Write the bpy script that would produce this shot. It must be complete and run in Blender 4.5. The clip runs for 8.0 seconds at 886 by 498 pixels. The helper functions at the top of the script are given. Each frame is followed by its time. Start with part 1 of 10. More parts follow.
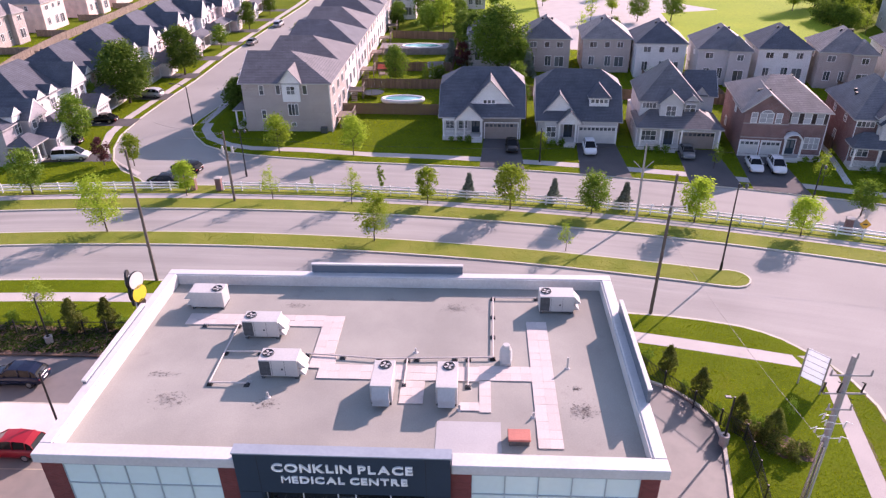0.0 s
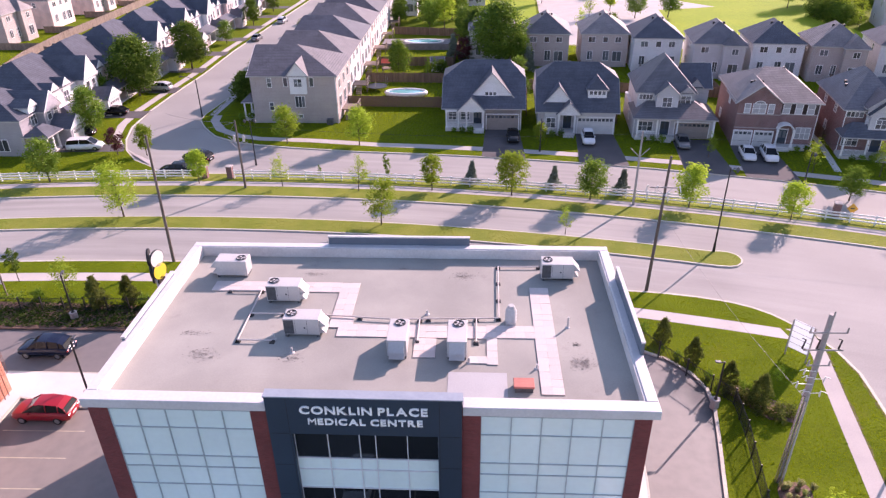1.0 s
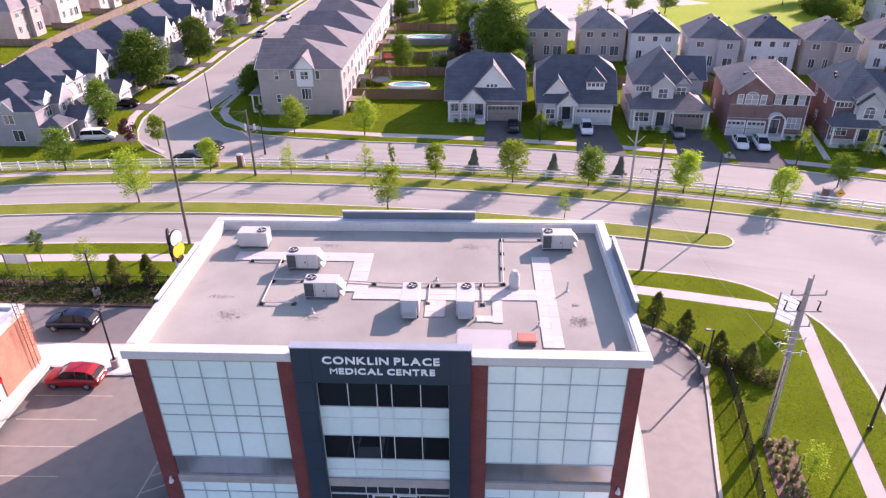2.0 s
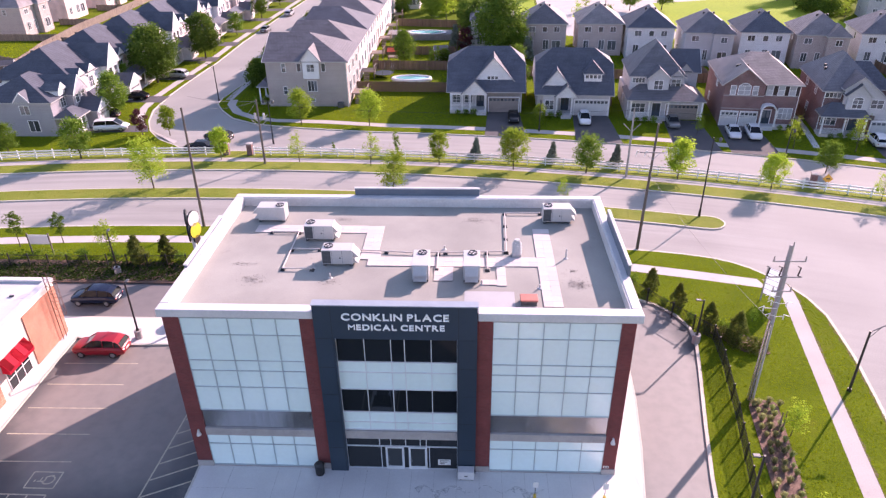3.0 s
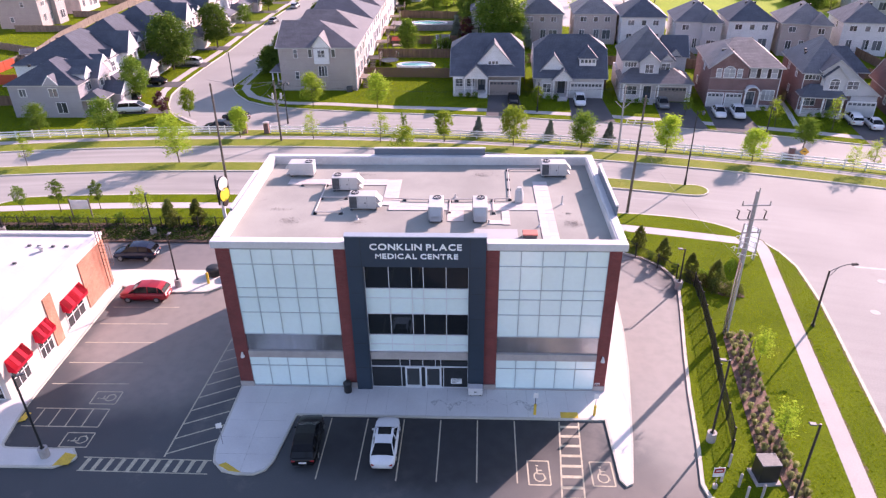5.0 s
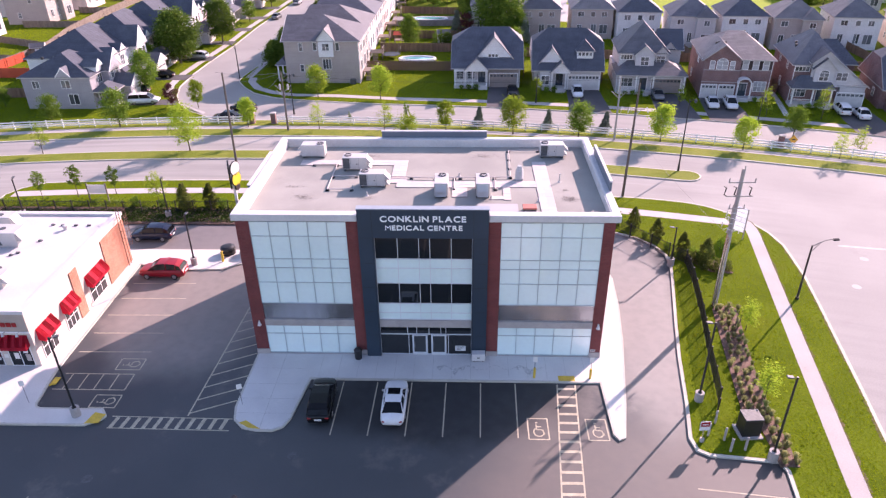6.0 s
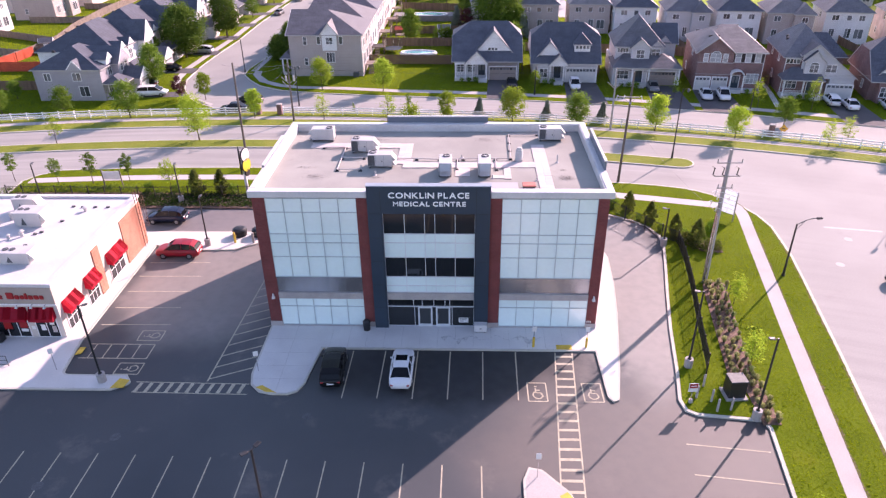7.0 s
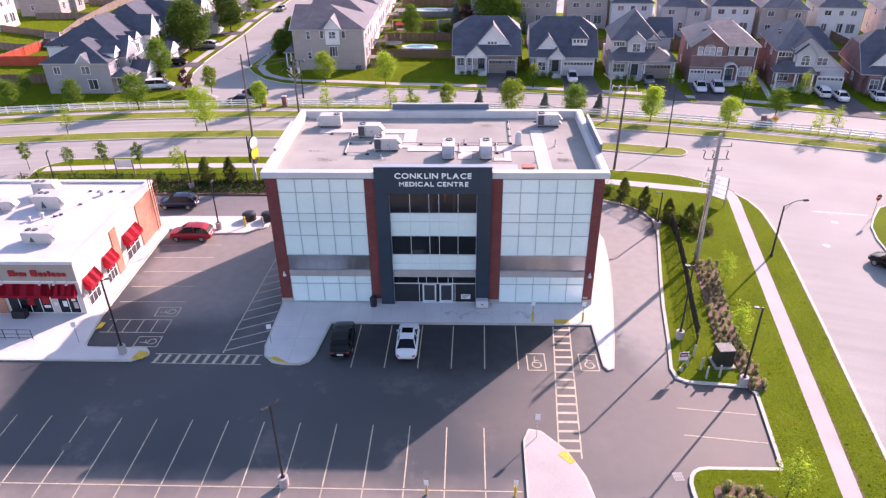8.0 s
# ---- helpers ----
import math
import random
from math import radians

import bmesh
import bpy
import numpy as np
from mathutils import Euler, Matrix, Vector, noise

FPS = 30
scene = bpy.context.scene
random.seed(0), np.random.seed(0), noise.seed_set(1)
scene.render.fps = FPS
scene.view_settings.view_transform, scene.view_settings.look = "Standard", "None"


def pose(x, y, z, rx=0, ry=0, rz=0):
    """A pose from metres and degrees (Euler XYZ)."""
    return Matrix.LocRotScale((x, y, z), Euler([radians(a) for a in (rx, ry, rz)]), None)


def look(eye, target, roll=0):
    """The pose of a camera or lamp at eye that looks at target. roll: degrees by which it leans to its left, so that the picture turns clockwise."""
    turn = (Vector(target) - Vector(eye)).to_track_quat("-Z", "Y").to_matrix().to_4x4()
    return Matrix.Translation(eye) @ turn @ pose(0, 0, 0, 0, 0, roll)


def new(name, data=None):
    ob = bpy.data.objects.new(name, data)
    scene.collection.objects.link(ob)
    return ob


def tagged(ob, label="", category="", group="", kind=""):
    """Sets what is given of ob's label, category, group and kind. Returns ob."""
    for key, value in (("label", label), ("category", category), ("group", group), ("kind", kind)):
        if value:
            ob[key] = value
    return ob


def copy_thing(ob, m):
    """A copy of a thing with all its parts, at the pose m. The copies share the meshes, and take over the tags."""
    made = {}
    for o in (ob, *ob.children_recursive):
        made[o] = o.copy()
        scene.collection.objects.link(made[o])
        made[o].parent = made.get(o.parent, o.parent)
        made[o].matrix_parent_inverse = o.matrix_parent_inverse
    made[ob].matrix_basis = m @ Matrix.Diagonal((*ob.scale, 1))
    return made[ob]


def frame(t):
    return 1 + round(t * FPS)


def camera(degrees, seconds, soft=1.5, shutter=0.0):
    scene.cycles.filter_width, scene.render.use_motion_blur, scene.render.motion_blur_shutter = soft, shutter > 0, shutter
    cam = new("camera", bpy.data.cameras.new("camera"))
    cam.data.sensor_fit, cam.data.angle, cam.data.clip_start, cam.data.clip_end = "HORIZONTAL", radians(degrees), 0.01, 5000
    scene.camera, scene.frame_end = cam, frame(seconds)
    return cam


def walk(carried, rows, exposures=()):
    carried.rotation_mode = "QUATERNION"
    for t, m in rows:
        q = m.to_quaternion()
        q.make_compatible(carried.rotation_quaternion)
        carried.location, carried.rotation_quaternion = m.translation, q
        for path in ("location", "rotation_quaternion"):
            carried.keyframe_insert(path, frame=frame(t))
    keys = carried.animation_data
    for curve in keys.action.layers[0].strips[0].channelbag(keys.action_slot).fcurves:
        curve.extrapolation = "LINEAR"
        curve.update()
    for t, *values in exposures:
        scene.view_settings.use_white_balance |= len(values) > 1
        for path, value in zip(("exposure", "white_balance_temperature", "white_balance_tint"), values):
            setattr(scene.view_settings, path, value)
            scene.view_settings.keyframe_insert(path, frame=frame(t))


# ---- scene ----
cam = camera(65.9, 8.0, soft=1.3)
# seconds, eye x y z, yaw, pitch, roll
PATH = [
    (0.0, 18.957, -21.955, 36.437, 3.032, -29.227, -0.752),
    (0.5, 18.713, -23.752, 36.386, 2.976, -29.239, -0.749),
    (1.0, 18.474, -25.583, 36.334, 2.919, -29.254, -0.747),
    (1.5, 18.241, -27.449, 36.282, 2.861, -29.272, -0.744),
    (2.0, 18.013, -29.348, 36.230, 2.802, -29.292, -0.742),
    (2.5, 17.790, -31.278, 36.178, 2.742, -29.314, -0.739),
    (3.0, 17.573, -33.234, 36.126, 2.680, -29.339, -0.736),
    (3.5, 17.362, -35.212, 36.075, 2.618, -29.366, -0.734),
    (4.0, 17.156, -37.203, 36.024, 2.554, -29.395, -0.731),
    (4.5, 16.956, -39.199, 35.974, 2.489, -29.427, -0.729),
    (5.0, 16.761, -41.189, 35.925, 2.423, -29.461, -0.726),
    (5.5, 16.572, -43.160, 35.876, 2.356, -29.498, -0.723),
    (6.0, 16.389, -45.100, 35.828, 2.288, -29.537, -0.721),
    (6.5, 16.212, -46.992, 35.782, 2.218, -29.578, -0.718),
    (7.0, 16.041, -48.819, 35.736, 2.148, -29.621, -0.716),
    (7.5, 15.875, -50.564, 35.693, 2.076, -29.667, -0.713),
    (8.0, 15.715, -52.205, 35.650, 2.003, -29.715, -0.710),
]
walk(cam, [(t, pose(x, y, z, 90 + pitch, 0, yaw) @ pose(0, 0, 0, 0, 0, roll)) for t, x, y, z, yaw, pitch, roll in PATH],
     exposures=[(0.0, 0.89, 6620, 29), (1.5, 1.01, 6620, 29), (3.5, 1.11, 6620, 29), (8.0, 1.12, 6620, 29)])

# ---- light ----
SUN_AZ, SUN_EL = 41.3, 26.5          # degrees clockwise from +y, degrees above the ground
world = bpy.data.worlds.new("world")
scene.world = world
world.use_nodes = True
wn = world.node_tree
sky = wn.nodes.new("ShaderNodeTexSky")
sky.sky_type, sky.sun_disc = "NISHITA", False
sky.sun_elevation, sky.sun_rotation = radians(SUN_EL), radians(SUN_AZ)
sky.air_density, sky.dust_density, sky.ozone_density = 1.0, 0.9, 1.6
wn.nodes["Background"].inputs["Strength"].default_value = 0.145
wn.links.new(sky.outputs[0], wn.nodes["Background"].inputs["Color"])
sun_data = bpy.data.lights.new("sun", "SUN")
sun_data.energy, sun_data.angle, sun_data.color = 5.0, radians(0.55), (1.0, 0.785, 0.74)
sun = new("sun", sun_data)
sa, se = radians(SUN_AZ), radians(SUN_EL)
sun.matrix_basis = look((300 * math.sin(sa) * math.cos(se), 300 * math.cos(sa) * math.cos(se), 300 * math.sin(se)), (0, 0, 0))

# ---- materials ----
def lin(c):
    return (c[0], c[1], c[2], 1.0)


def surf(name, c1, c2=None, scale=1.0, fine=20.0, rough=0.8, bump=0.15, metal=0.0, mix=0.35, each=0.0, stretch=(1, 1, 1), island=0.0, wear=None, spec=0.5):
    """A surface of two shades: broad patches (scale per metre) and a fine grain with relief. each, island: how far pieces differ in brightness."""
    m = bpy.data.materials.new(name)
    m.use_nodes = True
    nt = m.node_tree
    b = nt.nodes["Principled BSDF"]
    b.inputs["Roughness"].default_value, b.inputs["Metallic"].default_value = rough, metal
    b.inputs["Specular IOR Level"].default_value = spec
    co = nt.nodes.new("ShaderNodeTexCoord")
    mp = nt.nodes.new("ShaderNodeMapping")
    mp.inputs["Scale"].default_value = stretch
    nt.links.new(co.outputs["Object"], mp.inputs[0])
    n1 = nt.nodes.new("ShaderNodeTexNoise")
    n1.inputs["Scale"].default_value, n1.inputs["Detail"].default_value = scale, 5
    n2 = nt.nodes.new("ShaderNodeTexNoise")
    n2.inputs["Scale"].default_value, n2.inputs["Detail"].default_value = fine, 3
    for n in (n1, n2):
        nt.links.new(mp.outputs[0], n.inputs["Vector"])
    r = nt.nodes.new("ShaderNodeMapRange")
    r.inputs[1].default_value, r.inputs[2].default_value = 0.35, 0.65
    nt.links.new(n1.outputs[0], r.inputs[0])
    cm = nt.nodes.new("ShaderNodeMix")
    cm.data_type = "RGBA"
    cm.inputs[6].default_value, cm.inputs[7].default_value = lin(c1), lin(c2 or [k * 0.8 for k in c1])
    nt.links.new(r.outputs[0], cm.inputs[0])
    hv = nt.nodes.new("ShaderNodeHueSaturation")
    nt.links.new(cm.outputs[2], hv.inputs["Color"])
    g = nt.nodes.new("ShaderNodeMapRange")
    g.inputs[1].default_value, g.inputs[2].default_value = 0.3, 0.7
    g.inputs[3].default_value, g.inputs[4].default_value = 1 - mix, 1 + mix
    nt.links.new(n2.outputs[0], g.inputs[0])
    val = g.outputs[0]
    for amount, node, out in ((each, "ShaderNodeObjectInfo", "Random"), (island, "ShaderNodeNewGeometry", "Random Per Island")):
        if amount:
            o = nt.nodes.new(node)
            e = nt.nodes.new("ShaderNodeMapRange")
            e.inputs[3].default_value, e.inputs[4].default_value = 1 - amount, 1 + amount
            nt.links.new(o.outputs[out], e.inputs[0])
            x = nt.nodes.new("ShaderNodeMath")
            x.operation = "MULTIPLY"
            nt.links.new(val, x.inputs[0]), nt.links.new(e.outputs[0], x.inputs[1])
            val = x.outputs[0]
    nt.links.new(val, hv.inputs["Value"])
    last = hv.outputs[0]
    if wear:
        colour, wscale, cut, amount = wear
        n3 = nt.nodes.new("ShaderNodeTexNoise")
        n3.inputs["Scale"].default_value, n3.inputs["Detail"].default_value = wscale, 8
        n3.inputs["Roughness"].default_value = 0.7
        nt.links.new(mp.outputs[0], n3.inputs["Vector"])
        r3 = nt.nodes.new("ShaderNodeMapRange")
        r3.inputs[1].default_value, r3.inputs[2].default_value, r3.inputs[4].default_value = cut, cut + 0.12, amount
        nt.links.new(n3.outputs[0], r3.inputs[0])
        m3 = nt.nodes.new("ShaderNodeMix")
        m3.data_type = "RGBA"
        nt.links.new(r3.outputs[0], m3.inputs[0]), nt.links.new(last, m3.inputs[6])
        m3.inputs[7].default_value = lin(colour)
        last = m3.outputs[2]
    nt.links.new(last, b.inputs["Base Color"])
    if bump:
        bp = nt.nodes.new("ShaderNodeBump")
        bp.inputs["Strength"].default_value, bp.inputs["Distance"].default_value = bump, 0.05
        nt.links.new(n2.outputs[0], bp.inputs["Height"])
        nt.links.new(bp.outputs[0], b.inputs["Normal"])
    return m


def courses(name, c1, c2, mortar, bw, bh, gap, rough=0.85, bump=0.4, each=0.0, flip=False, patch=0.18):
    """Bricks, shingles or siding laid in courses up the z axis of a wall, or up y for a flat sheet."""
    m = bpy.data.materials.new(name)
    m.use_nodes = True
    nt = m.node_tree
    b = nt.nodes["Principled BSDF"]
    b.inputs["Roughness"].default_value = rough
    co = nt.nodes.new("ShaderNodeTexCoord")
    sp = nt.nodes.new("ShaderNodeSeparateXYZ")
    nt.links.new(co.outputs["Object"], sp.inputs[0])
    ad = nt.nodes.new("ShaderNodeMath")
    ad.operation = "ADD"
    nt.links.new(sp.outputs[0], ad.inputs[0]), nt.links.new(sp.outputs[1], ad.inputs[1])
    cb = nt.nodes.new("ShaderNodeCombineXYZ")
    nt.links.new(ad.outputs[0], cb.inputs[0]), nt.links.new(sp.outputs[2], cb.inputs[1])
    br = nt.nodes.new("ShaderNodeTexBrick")
    br.inputs["Scale"].default_value = 1.0
    br.inputs["Brick Width"].default_value, br.inputs["Row Height"].default_value = bw, bh
    br.inputs["Mortar Size"].default_value, br.inputs["Mortar Smooth"].default_value = gap, 0.3
    br.inputs["Color1"].default_value, br.inputs["Color2"].default_value, br.inputs["Mortar"].default_value = lin(c1), lin(c2), lin(mortar)
    nt.links.new(cb.outputs[0], br.inputs["Vector"])
    n = nt.nodes.new("ShaderNodeTexNoise")
    n.inputs["Scale"].default_value, n.inputs["Detail"].default_value = 0.6, 6
    nt.links.new(co.outputs["Object"], n.inputs["Vector"])
    r = nt.nodes.new("ShaderNodeMapRange")
    r.inputs[1].default_value, r.inputs[2].default_value, r.inputs[3].default_value, r.inputs[4].default_value = 0.3, 0.7, 1 - patch, 1 + patch
    nt.links.new(n.outputs[0], r.inputs[0])
    val = r.outputs[0]
    if each:
        o = nt.nodes.new("ShaderNodeObjectInfo")
        e = nt.nodes.new("ShaderNodeMapRange")
        e.inputs[3].default_value, e.inputs[4].default_value = 1 - each, 1 + each
        nt.links.new(o.outputs["Random"], e.inputs[0])
        x = nt.nodes.new("ShaderNodeMath")
        x.operation = "MULTIPLY"
        nt.links.new(val, x.inputs[0]), nt.links.new(e.outputs[0], x.inputs[1])
        val = x.outputs[0]
    hv = nt.nodes.new("ShaderNodeHueSaturation")
    nt.links.new(br.outputs["Color"], hv.inputs["Color"]), nt.links.new(val, hv.inputs["Value"])
    nt.links.new(hv.outputs[0], b.inputs["Base Color"])
    bp = nt.nodes.new("ShaderNodeBump")
    bp.inputs["Strength"].default_value, bp.inputs["Distance"].default_value = bump, 0.02
    bp.invert = True
    nt.links.new(br.outputs["Fac"], bp.inputs["Height"])
    nt.links.new(bp.outputs[0], b.inputs["Normal"])
    return m


def glass(name, colour, rough=0.06, spec=0.8, var=0.25):
    m = surf(name, colour, [k * 0.94 for k in colour], scale=0.25, fine=3.0, rough=rough, bump=0.0, mix=0.02, each=var)
    m.node_tree.nodes["Principled BSDF"].inputs["Specular IOR Level"].default_value = spec
    return m


def paint(name, colour, rough=0.28, coat=0.6, spec=0.5):
    m = surf(name, colour, [k * 0.92 for k in colour], scale=0.8, fine=8.0, rough=rough, bump=0.0, mix=0.04)
    m.node_tree.nodes["Principled BSDF"].inputs["Coat Weight"].default_value = coat
    m.node_tree.nodes["Principled BSDF"].inputs["Specular IOR Level"].default_value = spec
    m.node_tree.nodes["Principled BSDF"].inputs["Coat Roughness"].default_value = 0.08
    return m


def foliage(name, c1, c2, thin=0.45, spec=0.3):
    """Leaves: each leaf has a shade of its own, and lets some light through."""
    m = bpy.data.materials.new(name)
    m.use_nodes = True
    nt = m.node_tree
    b = nt.nodes["Principled BSDF"]
    b.inputs["Roughness"].default_value, b.inputs["Specular IOR Level"].default_value = 0.6, spec
    g = nt.nodes.new("ShaderNodeNewGeometry")
    cm = nt.nodes.new("ShaderNodeMix")
    cm.data_type = "RGBA"
    cm.inputs[6].default_value, cm.inputs[7].default_value = lin(c1), lin(c2)
    nt.links.new(g.outputs["Random Per Island"], cm.inputs[0])
    o = nt.nodes.new("ShaderNodeObjectInfo")
    e = nt.nodes.new("ShaderNodeMapRange")
    e.inputs[3].default_value, e.inputs[4].default_value = 0.75, 1.25
    nt.links.new(o.outputs["Random"], e.inputs[0])
    hv = nt.nodes.new("ShaderNodeHueSaturation")
    nt.links.new(cm.outputs[2], hv.inputs["Color"]), nt.links.new(e.outputs[0], hv.inputs["Value"])
    nt.links.new(hv.outputs[0], b.inputs["Base Color"])
    tr = nt.nodes.new("ShaderNodeBsdfTranslucent")
    nt.links.new(hv.outputs[0], tr.inputs["Color"])
    ms = nt.nodes.new("ShaderNodeMixShader")
    ms.inputs[0].default_value = thin
    out = nt.nodes["Material Output"]
    nt.links.new(b.outputs[0], ms.inputs[1]), nt.links.new(tr.outputs[0], ms.inputs[2]), nt.links.new(ms.outputs[0], out.inputs[0])
    return m


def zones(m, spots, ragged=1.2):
    """Soft-edged tones: asphalt age, with sun and shade painted in: centre x y, radii, shade."""
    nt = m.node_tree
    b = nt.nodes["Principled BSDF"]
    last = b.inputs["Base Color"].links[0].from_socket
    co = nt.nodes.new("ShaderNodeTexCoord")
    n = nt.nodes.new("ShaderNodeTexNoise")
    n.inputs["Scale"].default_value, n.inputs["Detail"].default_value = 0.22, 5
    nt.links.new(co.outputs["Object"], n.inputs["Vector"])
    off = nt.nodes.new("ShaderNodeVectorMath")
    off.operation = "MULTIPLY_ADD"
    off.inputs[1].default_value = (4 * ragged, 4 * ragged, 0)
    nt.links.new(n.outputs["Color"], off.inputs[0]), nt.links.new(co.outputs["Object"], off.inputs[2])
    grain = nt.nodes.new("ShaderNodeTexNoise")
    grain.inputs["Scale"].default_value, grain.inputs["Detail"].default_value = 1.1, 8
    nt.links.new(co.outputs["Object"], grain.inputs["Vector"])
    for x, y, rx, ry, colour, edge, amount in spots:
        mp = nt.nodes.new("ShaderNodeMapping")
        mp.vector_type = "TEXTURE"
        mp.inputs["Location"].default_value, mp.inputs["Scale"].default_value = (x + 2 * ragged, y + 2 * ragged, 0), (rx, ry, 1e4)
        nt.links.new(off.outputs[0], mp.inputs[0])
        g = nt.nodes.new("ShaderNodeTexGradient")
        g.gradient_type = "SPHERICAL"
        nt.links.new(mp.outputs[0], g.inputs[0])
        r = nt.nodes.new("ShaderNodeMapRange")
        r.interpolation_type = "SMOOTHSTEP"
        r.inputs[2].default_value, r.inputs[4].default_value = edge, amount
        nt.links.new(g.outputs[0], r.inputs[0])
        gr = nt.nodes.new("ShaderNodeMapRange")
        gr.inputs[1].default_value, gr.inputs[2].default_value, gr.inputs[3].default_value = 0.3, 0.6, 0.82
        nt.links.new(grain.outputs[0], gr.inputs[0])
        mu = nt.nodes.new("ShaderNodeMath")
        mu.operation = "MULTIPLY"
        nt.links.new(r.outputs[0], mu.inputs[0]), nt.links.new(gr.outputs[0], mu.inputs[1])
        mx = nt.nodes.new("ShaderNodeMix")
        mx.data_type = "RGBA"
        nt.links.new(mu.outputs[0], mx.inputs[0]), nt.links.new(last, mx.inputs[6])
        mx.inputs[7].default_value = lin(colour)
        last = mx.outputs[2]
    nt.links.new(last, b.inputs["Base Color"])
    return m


def tracks(m, cx, cy, amount=0.1):
    """Faint worn streaks that follow a road bending round a centre."""
    nt = m.node_tree
    b = nt.nodes["Principled BSDF"]
    last = b.inputs["Base Color"].links[0].from_socket
    co = nt.nodes.new("ShaderNodeTexCoord")
    d = nt.nodes.new("ShaderNodeVectorMath")
    d.operation = "DISTANCE"
    d.inputs[1].default_value = (cx, cy, 0)
    nt.links.new(co.outputs["Object"], d.inputs[0])
    sp = nt.nodes.new("ShaderNodeSeparateXYZ")
    nt.links.new(co.outputs["Object"], sp.inputs[0])
    k = nt.nodes.new("ShaderNodeMath")
    k.operation = "MULTIPLY"
    k.inputs[1].default_value = 0.045
    nt.links.new(sp.outputs[0], k.inputs[0])
    cb = nt.nodes.new("ShaderNodeCombineXYZ")
    nt.links.new(d.outputs["Value"], cb.inputs[0]), nt.links.new(k.outputs[0], cb.inputs[1])
    n = nt.nodes.new("ShaderNodeTexNoise")
    n.inputs["Scale"].default_value, n.inputs["Detail"].default_value = 0.8, 4
    nt.links.new(cb.outputs[0], n.inputs["Vector"])
    r = nt.nodes.new("ShaderNodeMapRange")
    r.inputs[1].default_value, r.inputs[2].default_value, r.inputs[3].default_value, r.inputs[4].default_value = 0.3, 0.7, 1 - amount, 1 + amount
    nt.links.new(n.outputs[0], r.inputs[0])
    far = nt.nodes.new("ShaderNodeMapRange")       # only the bending roads, not the streets beyond
    far.inputs[1].default_value, far.inputs[2].default_value, far.inputs[3].default_value, far.inputs[4].default_value = 270.0, 274.0, 1.0, 0.0
    nt.links.new(d.outputs["Value"], far.inputs[0])
    east = nt.nodes.new("ShaderNodeMapRange")
    east.inputs[1].default_value, east.inputs[2].default_value, east.inputs[3].default_value, east.inputs[4].default_value = 40.0, 56.0, 1.0, 0.15
    nt.links.new(sp.outputs[0], east.inputs[0])
    both = nt.nodes.new("ShaderNodeMath")
    both.operation = "MULTIPLY"
    nt.links.new(far.outputs[0], both.inputs[0]), nt.links.new(east.outputs[0], both.inputs[1])
    hv = nt.nodes.new("ShaderNodeHueSaturation")
    nt.links.new(both.outputs[0], hv.inputs["Fac"])
    nt.links.new(last, hv.inputs["Color"]), nt.links.new(r.outputs[0], hv.inputs["Value"])
    nt.links.new(hv.outputs[0], b.inputs["Base Color"])
    return m


M = {}
M["grass"] = surf("grass", (0.086, 0.126, 0.006), (0.116, 0.16, 0.008), scale=0.25, fine=9.0, rough=0.95, bump=0.35, mix=0.22, wear=((0.135, 0.145, 0.014), 0.3, 0.56, 0.45), spec=0.05)
M["field"] = surf("field_grass", (0.20, 0.29, 0.008), (0.25, 0.325, 0.012), scale=0.06, fine=3.0, rough=0.95, bump=0.4, mix=0.2, spec=0.2)
M["verge"] = surf("verge_grass", (0.145, 0.19, 0.022), (0.21, 0.23, 0.04), scale=0.3, fine=8.0, rough=0.95, bump=0.35, mix=0.22, spec=0.2)
M["road"] = surf("road_concrete", (0.33, 0.319, 0.30), (0.28, 0.27, 0.254), scale=0.08, fine=9.0, rough=0.85, bump=0.12, mix=0.08, wear=((0.25, 0.22, 0.21), 0.25, 0.62, 0.45), spec=0.3)
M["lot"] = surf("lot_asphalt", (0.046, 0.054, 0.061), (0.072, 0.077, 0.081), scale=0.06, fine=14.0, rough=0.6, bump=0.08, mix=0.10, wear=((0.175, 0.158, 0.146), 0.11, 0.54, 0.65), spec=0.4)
tracks(M["road"], -15, -205.8, 0.13)
# tones of old and new asphalt, with sunlit and shaded ground put into them
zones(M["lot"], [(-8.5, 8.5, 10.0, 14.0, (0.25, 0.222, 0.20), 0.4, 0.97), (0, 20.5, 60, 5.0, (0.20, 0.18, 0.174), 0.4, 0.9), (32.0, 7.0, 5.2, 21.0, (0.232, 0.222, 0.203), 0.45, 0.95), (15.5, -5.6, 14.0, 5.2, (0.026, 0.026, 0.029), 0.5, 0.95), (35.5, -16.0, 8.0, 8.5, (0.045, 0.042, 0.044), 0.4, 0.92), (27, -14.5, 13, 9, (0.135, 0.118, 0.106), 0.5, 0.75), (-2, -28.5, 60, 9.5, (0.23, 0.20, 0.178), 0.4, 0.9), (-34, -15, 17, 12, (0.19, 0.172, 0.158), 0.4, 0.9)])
M["sidewalk"] = surf("sidewalk_concrete", (0.46, 0.425, 0.405), (0.41, 0.38, 0.365), scale=0.35, fine=12.0, rough=0.85, bump=0.12, mix=0.08, each=0.07, wear=((0.28, 0.25, 0.24), 0.5, 0.62, 0.5), spec=0.3)
M["drive"] = surf("driveway_asphalt", (0.085, 0.08, 0.084), (0.105, 0.099, 0.103), scale=0.3, fine=14.0, rough=0.9, bump=0.2, mix=0.15, spec=0.3)
